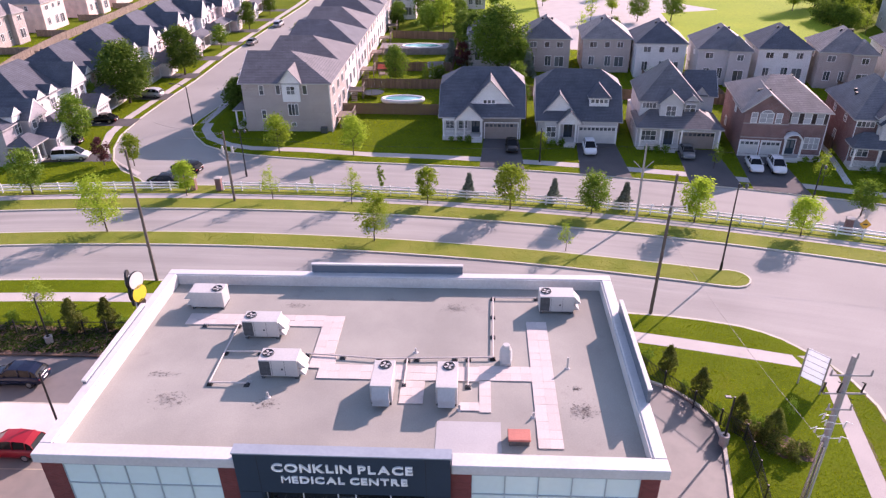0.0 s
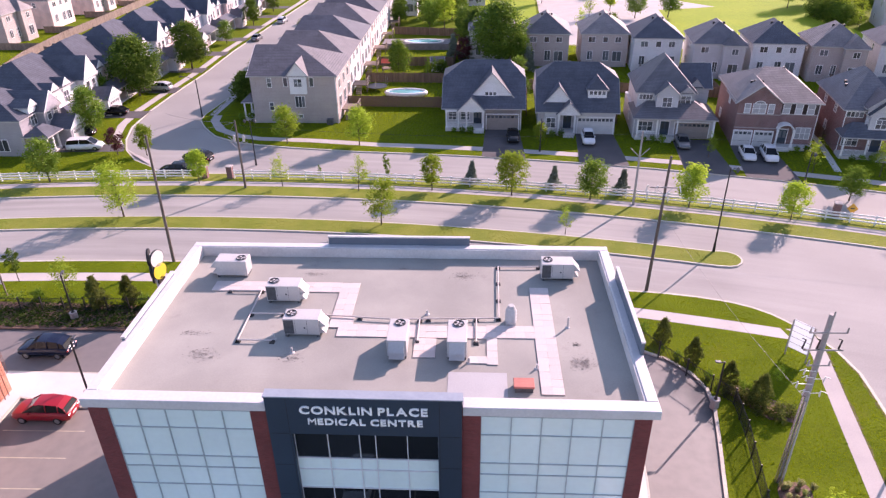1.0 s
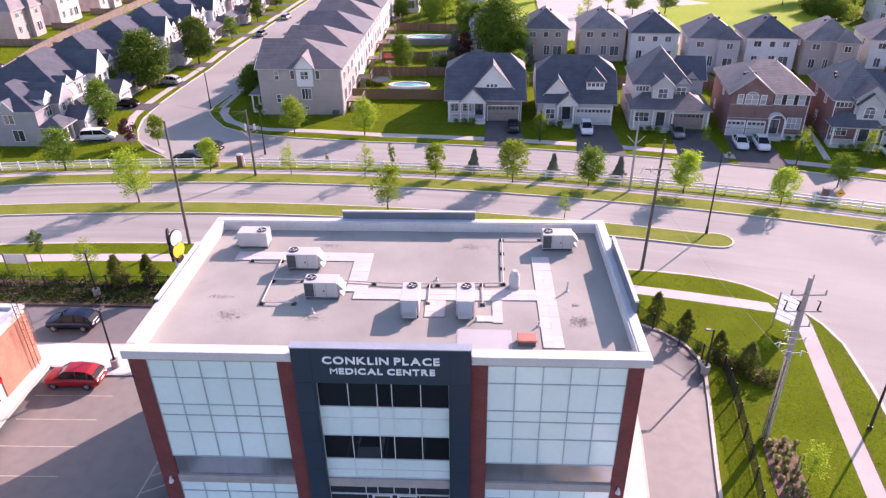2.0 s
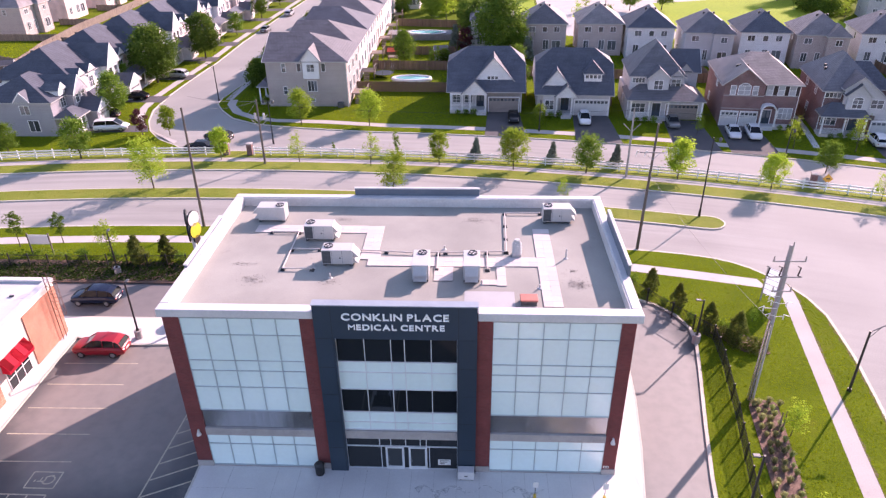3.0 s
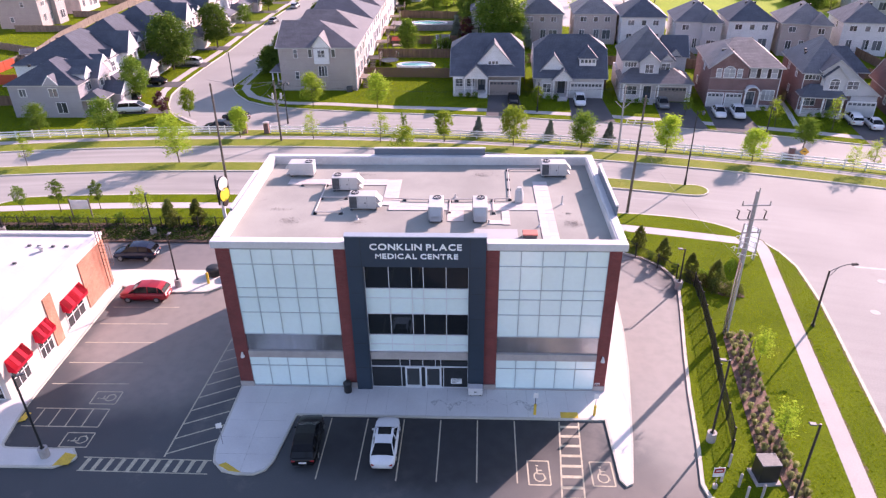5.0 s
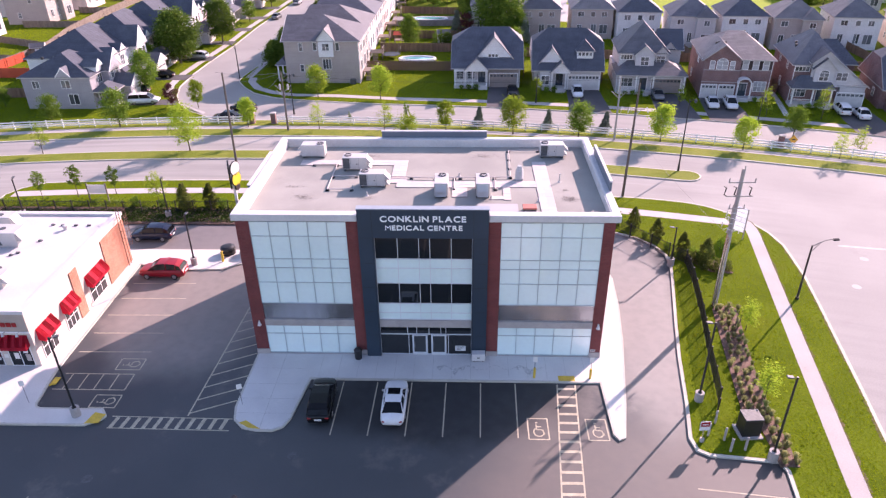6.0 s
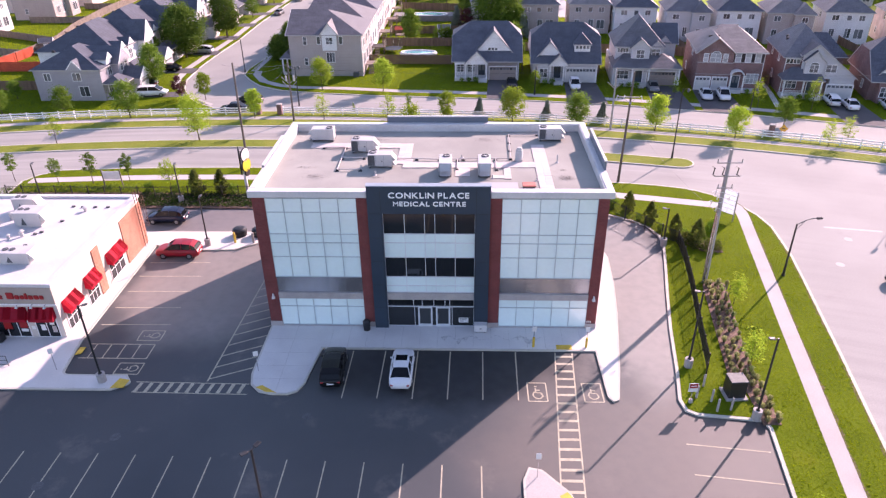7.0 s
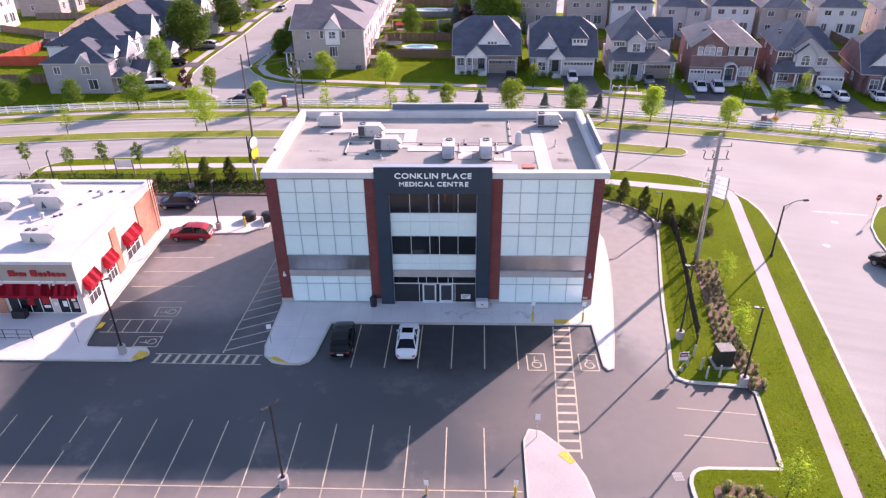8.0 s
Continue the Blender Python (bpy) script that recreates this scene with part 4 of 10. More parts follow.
def pipe_run(points, r=0.045, z=0.16, label="pale gas pipe on rubber blocks across the roof"):
    g = thing("roof_pipe", pose(0, 0, ROOF), label, "pipe", "roof pipes")
    bm = bmesh.new()
    for p, q in zip(points, points[1:]):
        tube(bm, (*p, z), (*q, z), r)
    part("pipe", bm, M["paver"], g)
    for p, q in zip(points, points[1:]):
        n = max(1, int(math.dist(p, q) / 1.9))
        for k in range(n + 1):
            x, y = p[0] + (q[0] - p[0]) * k / max(n, 1), p[1] + (q[1] - p[1]) * k / max(n, 1)
            bm = bmesh.new()
            v = [bm.verts.new((x + sx * a, y + sy * a, zz)) for a, zz in ((0.16, 0.0), (0.09, 0.12)) for sx, sy in ((-1, -1), (1, -1), (1, 1), (-1, 1))]
            for f in ((4, 5, 6, 7), (0, 1, 5, 4), (1, 2, 6, 5), (2, 3, 7, 6), (3, 0, 4, 7)):
                bm.faces.new([v[i] for i in f])
            part("support_block", bm, M["black"], g)
    return g


pipe_run([(2.8, 11.05), (4.85, 11.05), (4.9, 5.8), (6.9, 5.8)])
pipe_run([(4.9, 8.5), (6.9, 8.5)])
pipe_run([(9.6, 8.42), (13.7, 8.1), (20.05, 8.4), (20.15, 14.45), (22.9, 14.5)])
pipe_run([(15.3, 8.1), (15.3, 6.0)])
pipe_run([(18.7, 8.3), (18.7, 6.0)])
# red access hatch
h = thing("roof_hatch", pose(20.65, 1.85, ROOF), "faded red metal roof hatch", "hatch")
bm = bmesh.new()
box(bm, 0.06, 1.02, 0.06, 0.72, 0, 0.3)
part("curb", bm, M["grille"], h)
bm = bmesh.new()
box(bm, 0, 1.08, 0, 0.78, 0.3, 0.42)
bmesh.ops.bevel(bm, geom=bm.edges[:], offset=0.025, segments=1, affect="EDGES")
part("lid", bm, M["redbox"], h)
# white mushroom vent
v = thing("roof_vent", pose(20.75, 8.1, ROOF), "white louvred roof exhaust vent", "vent")
bm = bmesh.new()
box(bm, -0.3, 0.3, -0.3, 0.3, 0, 0.25)
part("curb", bm, M["unit"], v)
for z, r in ((0.3, 0.36), (0.52, 0.36), (0.74, 0.36), (0.96, 0.34), (1.16, 0.24)):
    bm = bmesh.new()
    tube(bm, (0, 0, z - 0.04), (0, 0, z + 0.13), r, r * 0.74, 16)
    part("louvre", bm, M["unit"], v, smooth=False)
for x, y, hh in ((24.1, 7.76, 0.75), (8.3, 4.9, 0.35), (15.7, 8.9, 0.3), (18.3, 4.3, 0.35), (6.95, 6.1, 0.4), (22.0, 3.9, 0.3)):
    bm = bmesh.new()
    tube(bm, (x, y, ROOF), (x, y, ROOF + hh), 0.06, 0.055, 10)
    tube(bm, (x, y, ROOF), (x, y, ROOF + 0.06), 0.16, 0.1, 10)
    solid("vent_pipe", bm, M["unit"], "short pale vent pipe on the roof", "pipe", "roof vent pipes")
# smooth newer membrane patch in front of the walkway
bm = bmesh.new()
box(bm, 17.2, 20.35, 0.75, 3.45, ROOF, ROOF + 0.02)
M["patch"] = surf("newer_membrane", (0.40, 0.40, 0.405), (0.36, 0.36, 0.37), scale=0.6, fine=14.0, rough=0.8, bump=0.05, mix=0.06)
solid("membrane_patch", bm, M["patch"], "newer grey membrane patch on the roof", "roofing", kind="structure")
# dark debris drifts left on the membrane
for cx, cy, sx, sy, n in ((3.2, 4.6, 1.0, 0.7, 60), (2.0, 6.6, 0.9, 0.25, 24), (8.4, 4.4, 0.6, 0.5, 34), (7.7, 13.4, 0.9, 0.3, 26), (17.9, 13.4, 0.9, 0.5, 60), (24.5, 4.4, 0.8, 0.6, 90), (24.4, 6.1, 0.3, 0.2, 14), (13.8, 14.3, 0.4, 0.2, 10)):
    bm = bmesh.new()
    for k in range(3 * n):
        x, y, r, a = random.gauss(cx, sx * 0.5), random.gauss(cy, sy * 0.5), random.uniform(0.012, 0.05), random.uniform(0, 6.28)
        if y < 1.0 or y > 15.4:
            continue
        ring = [(x + r * random.uniform(0.5, 1.6) * math.cos(a + i * 1.257), y + r * random.uniform(0.4, 1.0) * math.sin(a + i * 1.257)) for i in range(5)]
        top = [bm.verts.new((*p, ROOF + 0.012)) for p in ring]
        bm.faces.new(top)
    solid("leaf_debris", bm, M["stain"], "dark drift of blown debris on the roof", "debris", kind="stuff")

# ---- houses ----
WIN = {}


PANE = ["houseglass"]


def window_mesh(w, h, nx, ny):
    """Frame with muntins, and the panes behind them, kept for all windows of the size."""
    key = (round(w, 2), round(h, 2), nx, ny, PANE[0])
    if key not in WIN:
        bm = bmesh.new()
        t = 0.075
        lx = [-w / 2 - t, -w / 2] + [-w / 2 + w * i / nx + s for i in range(1, nx) for s in (-0.03, 0.03)] + [w / 2, w / 2 + t]
        lz = [-t, 0] + [h * j / ny + s for j in range(1, ny) for s in (-0.022, 0.022)] + [h, h + t]
        lattice(bm, lx, lz, -0.07, 0.02, lambda i, j: i % 2 and j % 2)
        fr = to_mesh("window", bm, M["trim"])
        bm = bmesh.new()
        box(bm, lx[1], lx[2], -0.012, 0.02, lz[1], lz[2])
        WIN[key] = (fr, to_mesh("pane", bm, M[PANE[0]]), [(lx[2 * i + 1] - lx[1], lz[2 * j + 1] - lz[1]) for i in range(nx) for j in range(ny)])
    return WIN[key]


def facing(side, u, v, z):
    """A pose on a wall: side 0 front (-y), 1 east (+x), 2 rear (+y), 3 west (-x). u runs along the wall, v is the wall's place."""
    if side == 0:
        return pose(u, v, z)
    if side == 1:
        return pose(v, u, z, 0, 0, 90)
    if side == 2:
        return pose(u, v, z, 0, 0, 180)
    return pose(v, u, z, 0, 0, -90)


def window(parent, side, u, v, z, w, h, nx=2, ny=2):
    fr, pn, spots = window_mesh(w, h, nx, ny)
    ob = part("window", fr, None, parent, m=facing(side, u, v, z))
    for x, y in spots:
        part("pane", pn, None, ob, m=pose(x, 0, y))
    return ob


def roof(parent, x0, x1, y0, y1, ze, zr, shingle, wall, ridge="x", e0=0.0, e1=0.0, over=0.45, name="roof", label=""):
    """Pitched roof. ridge: axis of the ridge; e0, e1: how far each ridge end is set in (0: a gable)."""
    x0, x1, y0, y1 = x0 - over, x1 + over, y0 - over, y1 + over
    bm = bmesh.new()
    if ridge == "x":
        f = lambda a, b: (a, b)
        a0, a1, b0, b1 = x0, x1, y0, y1
    else:
        f = lambda a, b: (b, a)
        a0, a1, b0, b1 = y0, y1, x0, x1
    bmid = (b0 + b1) / 2
    lo = [bm.verts.new((*f(a, b), ze - 0.16)) for a, b in ((a0, b0), (a1, b0), (a1, b1), (a0, b1))]
    hi = [bm.verts.new((*f(a, b), ze)) for a, b in ((a0, b0), (a1, b0), (a1, b1), (a0, b1))]
    r0, r1 = bm.verts.new((*f(a0 + e0, bmid), zr)), bm.verts.new((*f(a1 - e1, bmid), zr))
    faces = [((hi[0], hi[1], r1, r0), 0), ((hi[2], hi[3], r0, r1), 0), ((hi[1], hi[2], r1), 0 if e1 else 2), ((hi[3], hi[0], r0), 0 if e0 else 2), (lo[::-1], 1)]
    faces += [((lo[k], lo[(k + 1) % 4], hi[(k + 1) % 4], hi[k]), 1) for k in range(4)]
    for vs, mi in faces:
        bm.faces.new(vs).material_index = mi
    bmesh.ops.recalc_face_normals(bm, faces=bm.faces)
    ob = part(name, bm, [shingle, M["fascia"], wall], parent, label)
    for end, e in ((0, e0), (1, e1)):      # barge boards on the gables
        if not e:
            bm = bmesh.new()
            a = (a0, a1)[end]
            s = (-0.05, 0.05)[end]
            for b in (b0, b1):
                p = [(*f(a + k, bb), zz) for k in (s, s * 0.1) for bb, zz in ((b, ze - 0.2), (b, ze + 0.02), (bmid, zr + 0.02), (bmid, zr - 0.22))]
                v = [bm.verts.new(q) for q in p]
                bm.faces.new(v[:4]), bm.faces.new(v[4:][::-1])
                for k in range(4):
                    bm.faces.new((v[k], v[(k + 1) % 4], v[4 + (k + 1) % 4], v[4 + k]))
            bmesh.ops.recalc_face_normals(bm, faces=bm.faces)
            part("barge_board", bm, M["trim"], ob)
    return ob


def walls(parent, x0, x1, y0, y1, z1, material, name="wall", z0=-0.1, label=""):
    bm = bmesh.new()
    box(bm, x0, x1, y0, y1, z0, z1)
    return part(name, bm, material, parent, label)


def garage_door(parent, u, v, z, w, h, material, lights=True, side=0):
    m = facing(side, u, v, z)
    bm = bmesh.new()
    n = 4
    for r in range(n):
        box(bm, -w / 2, w / 2, -0.03, 0.03, h * r / n + 0.01, h * (r + 1) / n - 0.01)
        k = max(2, round(w / 0.62))
        for i in range(k):
            box(bm, -w / 2 + w * i / k + 0.06, -w / 2 + w * (i + 1) / k - 0.06, -0.042, -0.031, h * r / n + 0.08, h * (r + 1) / n - 0.08)
    d = part("garage_door", bm, material, parent, "panelled garage door", m=m)
    if lights:
        k = max(2, round(w / 0.62))
        for i in range(k):
            bm = bmesh.new()
            box(bm, -w / 2 + w * i / k + 0.08, -w / 2 + w * (i + 1) / k - 0.08, -0.052, -0.043, h * 0.78, h * 0.94)
            part("garage_pane", bm, M["houseglass"], d)
    bm = bmesh.new()
    lattice(bm, [-w / 2 - 0.14, -w / 2 - 0.01, w / 2 + 0.01, w / 2 + 0.14], [0, h + 0.01, h + 0.14], -0.06, 0.02, lambda i, j: i == 1 and j == 0)
    part("garage_trim", bm, M["trim"], d)
    return d


def front_door(parent, u, v, z, side=0, material=None):
    m = facing(side, u, v, z)
    bm = bmesh.new()
    lattice(bm, [-0.75, -0.65, 0.65, 0.75], [0, 2.1, 2.25], -0.06, 0.02, lambda i, j: i == 1 and j == 0)
    d = part("door_frame", bm, M["trim"], parent, m=m)
    bm = bmesh.new()
    box(bm, -0.62, 0.62, -0.03, 0.02, 0, 2.08)
    part("door", bm, material or M["navy"], d, "dark front door")
    bm = bmesh.new()
    box(bm, -0.5, -0.1, -0.045, -0.031, 0.9, 1.95)
    box(bm, 0.1, 0.5, -0.045, -0.031, 0.9, 1.95)
    part("door_pane", bm, M["houseglass"], d)


def post(parent, x, y, z0, z1, r=0.11, name="porch_post"):
    bm = bmesh.new()
    box(bm, x - r, x + r, y - r, y + r, z0, z1)
    box(bm, x - r * 1.4, x + r * 1.4, y - r * 1.4, y + r * 1.4, z0, z0 + 0.18)
    box(bm, x - r * 1.4, x + r * 1.4, y - r * 1.4, y + r * 1.4, z1 - 0.15, z1)
    part(name, bm, M["trim"], parent)


def porch_floor(parent, x0, x1, y0, y1, h=0.5, steps_at=None):
    bm = bmesh.new()
    box(bm, x0, x1, y0, y1, -0.1, h)
    part("porch_floor", bm, M["concrete"], parent, "concrete porch floor")
    if steps_at is not None:
        bm = bmesh.new()
        for k in range(3):
            box(bm, steps_at - 0.8, steps_at + 0.8, y0 - 0.3 * (k + 1), y0 - 0.3 * k, -0.1, h - 0.16 * (k + 1))
        part("porch_step", bm, M["concrete"], parent, "concrete steps")


def rail(parent, x0, x1, y, z0, h=0.9):
    bm = bmesh.new()
    n = max(2, int((x1 - x0) / 0.16))
    xs = [x0] + [x0 + (k + 0.5) * (x1 - x0) / n + s for k in range(n) for s in (-0.02, 0.02)] + [x1]
    lattice(bm, xs, [z0 + 0.1, z0 + 0.16, z0 + h - 0.07, z0 + h], y - 0.025, y + 0.025, lambda i, j: j == 1 and i % 2 == 0)
    part("porch_rail", bm, M["trim"], parent)


def roof_vents(parent, spots):
    for x, y, z in spots:
        bm = bmesh.new()
        box(bm, x - 0.18, x + 0.18, y - 0.18, y + 0.18, z - 0.3, z + 0.14)
        part("roof_vent", bm, M["black"], parent)


H = TOP


def half_hip(parent, x0, x1, y0, y1, ze, zk, zr, in0, in1, shingle, wall, name="roof", label=""):
    """Side-gabled roof whose gable tips are clipped by small hips. x0..y1: the eaves; zk: height of the clip; in0, in1: how far the ridge ends are set in."""
    bm = bmesh.new()
    ym, f = (y0 + y1) / 2, (zk - ze) / (zr - ze)
    kf, kb = y0 + f * (ym - y0), y1 - f * (y1 - ym)
    V = lambda *p: bm.verts.new(p)
    fl, fr, br, bl = V(x0, y0, ze), V(x1, y0, ze), V(x1, y1, ze), V(x0, y1, ze)
    kfl, kfr, kbr, kbl = V(x0, kf, zk), V(x1, kf, zk), V(x1, kb, zk), V(x0, kb, zk)
    rl, rr = V(x0 + in0, ym, zr), V(x1 - in1, ym, zr)
    low = [V(x, y, ze - 0.16) for x, y in ((x0, y0), (x1, y0), (x1, y1), (x0, y1))]
    for vs, mi in (((fl, fr, kfr, rr, rl, kfl), 0), ((br, bl, kbl, rl, rr, kbr), 0), ((kfr, kbr, rr), 0), ((kbl, kfl, rl), 0), ((fr, br, kbr, kfr), 2), ((bl, fl, kfl, kbl), 2), (low[::-1], 1)):
        bm.faces.new(vs).material_index = mi
    hi = (fl, fr, br, bl)
    for k in range(4):
        bm.faces.new((low[k], low[(k + 1) % 4], hi[(k + 1) % 4], hi[k])).material_index = 1
    bmesh.ops.recalc_face_normals(bm, faces=bm.faces)
    ob = part(name, bm, [shingle, M["fascia"], wall], parent, label)
    for x, s in ((x0, -0.05), (x1, 0.05)):
        bm = bmesh.new()
        for ya, yb in ((y0, kf), (y1, kb)):
            v = [bm.verts.new((x + k, yy, zz)) for k in (s, s * 0.1) for yy, zz in ((ya, ze - 0.2), (ya, ze + 0.03), (yb, zk + 0.03), (yb, zk - 0.2))]
            bm.faces.new(v[:4]), bm.faces.new(v[4:][::-1])
            for k in range(4):
                bm.faces.new((v[k], v[(k + 1) % 4], v[4 + (k + 1) % 4], v[4 + k]))
        bmesh.ops.recalc_face_normals(bm, faces=bm.faces)
        part("barge_board", bm, M["fascia"], ob)
    return ob


def cross_gable(parent, xl, zl, xm, zm, xr, zr, y0, y1, shingle, wall, wall_y, base, name="gable_roof", label=""):
    """A front gable with sides of unequal reach: eaves (xl, zl) and (xr, zr), ridge (xm, zm), running back from y0 to y1, over a wall at wall_y."""
    t = 0.18
    bm = bmesh.new()
    top = [(xl, zl), (xm, zm), (xr, zr)]
    a, b = [bm.verts.new((x, y0, z)) for x, z in top], [bm.verts.new((x, y1, z)) for x, z in top]
    c, d = [bm.verts.new((x, y0, z - t)) for x, z in top], [bm.verts.new((x, y1, z - t)) for x, z in top]
    for k in (0, 1):
        bm.faces.new((a[k], a[k + 1], b[k + 1], b[k])).material_index = 0
        bm.faces.new((c[k], d[k], d[k + 1], c[k + 1])).material_index = 1
        bm.faces.new((a[k], c[k], c[k + 1], a[k + 1])).material_index = 1
    for k in (0, 2):
        bm.faces.new((a[k], b[k], d[k], c[k])).material_index = 1
    bmesh.ops.recalc_face_normals(bm, faces=bm.faces)
    ob = part(name, bm, [shingle, M["fascia"]], parent, label)
    bm = bmesh.new()
    i = 0.35
    kl, kr = (zm - zl) / (xm - xl), (zm - zr) / (xr - xm)
    prof = [(xl + i, base), (xr - i, base), (xr - i, zr - t + kr * i - 0.02), (xm, zm - t - 0.02), (xl + i, zl - t + kl * i - 0.02)]
    f, g = [bm.verts.new((x, wall_y, z)) for x, z in prof], [bm.verts.new((x, wall_y + 0.25, z)) for x, z in prof]
    bm.faces.new(f), bm.faces.new(g[::-1])
    for k in range(5):
        bm.faces.new((f[k], f[(k + 1) % 5], g[(k + 1) % 5], g[k]))
    bmesh.ops.recalc_face_normals(bm, faces=bm.faces)
    part("gable_wall", bm, wall, parent)
    return ob


def shutter(parent, x, y, z, w, h):
    bm = bmesh.new()
    box(bm, x - w / 2, x + w / 2, y - 0.05, y - 0.005, z, z + h)
    for k in range(6):
        box(bm, x - w / 2 + 0.05, x + w / 2 - 0.05, y - 0.065, y - 0.051, z + 0.08 + k * (h - 0.1) / 6, z + 0.02 + (k + 1) * (h - 0.1) / 6)
    part("shutter", bm, M["shutter"], parent, "dark louvred shutter")


def arch_trim(parent, x, y, z, w, material=None):
    """Half-round head over a window, with its glass."""
    bm = bmesh.new()
    n, r0, r1 = 10, w / 2, w / 2 + 0.12
    for k in range(n):
        a, b = math.pi * k / n, math.pi * (k + 1) / n
        q = [bm.verts.new((x + r * math.cos(t), yy, z + r * 0.6 * math.sin(t))) for yy in (y - 0.07, y) for t in (a, b) for r in (r0, r1)]
        bm.faces.new((q[0], q[1], q[3], q[2])), bm.faces.new((q[1], q[5], q[7], q[3])), bm.faces.new((q[0], q[2], q[6], q[4]))
    bmesh.ops.remove_doubles(bm, verts=bm.verts, dist=0.002)
    bmesh.ops.recalc_face_normals(bm, faces=bm.faces)
    part("arched_head", bm, M["trim"], parent)
    bm = bmesh.new()
    f = [bm.verts.new((x + r0 * math.cos(math.pi * k / n), y - 0.02, z + r0 * 0.6 * math.sin(math.pi * k / n))) for k in range(n + 1)]
    bm.faces.new(f)
    bmesh.ops.solidify(bm, geom=bm.faces[:], thickness=0.015)
    part("pane", bm, material or M[PANE[0]], parent)


def downspout(parent, x, y, z1):
    bm = bmesh.new()
    box(bm, x - 0.045, x + 0.045, y - 0.045, y + 0.045, 0.0, z1)
    box(bm, x - 0.045, x + 0.045, y - 0.3, y - 0.045, 0.0, 0.08)
    part("downspout", bm, M["trim"], parent)


def house_b(m, label):
    """Bungalow with a steep clipped-gable roof, a large gable over the garage and a pedimented porch."""
    h = thing("house", m, label, "house", "houses across the street")
    sh, w = M["shingle_blue"], M["siding_grey"]
    walls(h, -5.9, 5.9, 1.6, 13.0, 3.5, w)
    walls(h, 0.15, 5.9, 0.2, 1.6, 3.35, M["brick_grey"], "garage_wall")
    half_hip(h, -6.45, 6.45, -0.5, 13.5, 3.55, 7.25, 9.4, 3.4, 2.5, sh, w, label="steep dark shingle roof")
    cross_gable(h, -2.3, 4.75, 1.2, 8.75, 4.85, 4.75, 1.0, 6.6, sh, M["siding_white"], 1.35, 4.4, label="large pale gable")
    for k in range(3):
        window(h, 0, 1.05 + (k - 1) * 0.62, 1.33, 5.15, 0.44, 0.5, 1, 1)
    cross_gable(h, -4.1, 3.3, -1.9, 5.5, 0.3, 3.3, -0.95, 3.0, sh, M["siding_white"], -0.6, 3.15, "porch_roof", "pedimented porch roof")
    bm = bmesh.new()
    box(bm, -5.9, 0.1, -0.62, -0.38, 3.05, 3.33)
    part("porch_beam", bm, M["trim"], h)
    porch_floor(h, -5.9, 0.12, -0.75, 1.6, 0.55, -0.7)
    for x in (-5.75, -3.9, -2.6, -0.05):
        post(h, x, -0.5, 0.55, 3.1)
    rail(h, -5.6, -4.05, -0.5, 0.55)
    rail(h, -3.75, -1.7, -0.5, 0.55)
    garage_door(h, 2.95, 0.18, 0, 4.9, 2.45, M["garage_tan"])
    front_door(h, -0.95, 1.58, 0.55)
    window(h, 0, -4.9, 1.58, 1.15, 1.2, 1.5, 2, 3)
    window(h, 0, -2.9, 1.58, 1.15, 1.3, 1.5, 2, 3)
    for s, v in ((3, -5.92), (1, 5.92)):
        window(h, s, 4.5, v, 1.2, 0.9, 1.3)
        window(h, s, 9.0, v, 1.2, 0.9, 1.3)
    downspout(h, 5.75, 0.14, 3.3)
    roof_vents(h, [(-1.8, 7.4, 9.0), (0.4, 7.4, 9.0)])
    return h


def house_c(m, label, wall=None):
    """Bungalow with a steep clipped-gable roof, two small gables and a hipped dormer over the garage."""
    h = thing("house", m, label, "house", "houses across the street")
    sh, w = M["shingle_blue"], wall or M["siding_grey"]
    walls(h, -5.8, 5.8, 1.4, 13.0, 3.5, w)
    walls(h, -0.2, 5.8, 0.2, 1.4, 3.35, w, "garage_wall")
    walls(h, -4.9, -2.9, -0.3, 1.4, 3.35, w, "front_bay")
    half_hip(h, -6.3, 6.3, -0.5, 13.5, 3.55, 7.5, 9.5, 2.8, 2.95, sh, w, label="steep dark shingle roof")
    cross_gable(h, -5.15, 4.55, -2.85, 7.3, -0.55, 4.55, 0.5, 5.0, sh, M["siding_white"], 0.85, 4.2)
    cross_gable(h, -3.2, 3.3, -1.25, 5.2, 0.65, 3.3, -1.05, 2.6, sh, M["siding_white"], -0.7, 3.15, "porch_roof")
    walls(h, 1.55, 4.35, 1.5, 5.2, 6.55, M["siding_white"], "dormer_wall", 4.8)
    roof(h, 1.55, 4.35, 1.5, 7.0, 6.55, 8.15, sh, M["siding_white"], "y", 1.7, 0.5, 0.25, "dormer_roof")
    for k in range(4):
        window(h, 0, 2.0 + k * 0.63, 1.48, 5.75, 0.48, 0.55, 1, 1)
    porch_floor(h, -2.9, -0.2, -0.9, 1.4, 0.5, -1.2)
    for x in (-2.75, -0.35):
        post(h, x, -0.72, 0.5, 3.2)
    garage_door(h, 2.85, 0.18, 0, 5.3, 2.6, M["garage_white"])
    front_door(h, -1.3, 1.38, 0.5)
    window(h, 0, -3.9, -0.32, 1.1, 1.3, 1.5, 2, 2)
    for s, v in ((3, -5.82), (1, 5.82)):
        window(h, s, 5.0, v, 1.2, 0.9, 1.3)
    downspout(h, 5.7, 0.14, 3.3)
    roof_vents(h, [(-1, 7.6, 9.1), (2.6, 7.6, 9.1)])
    return h


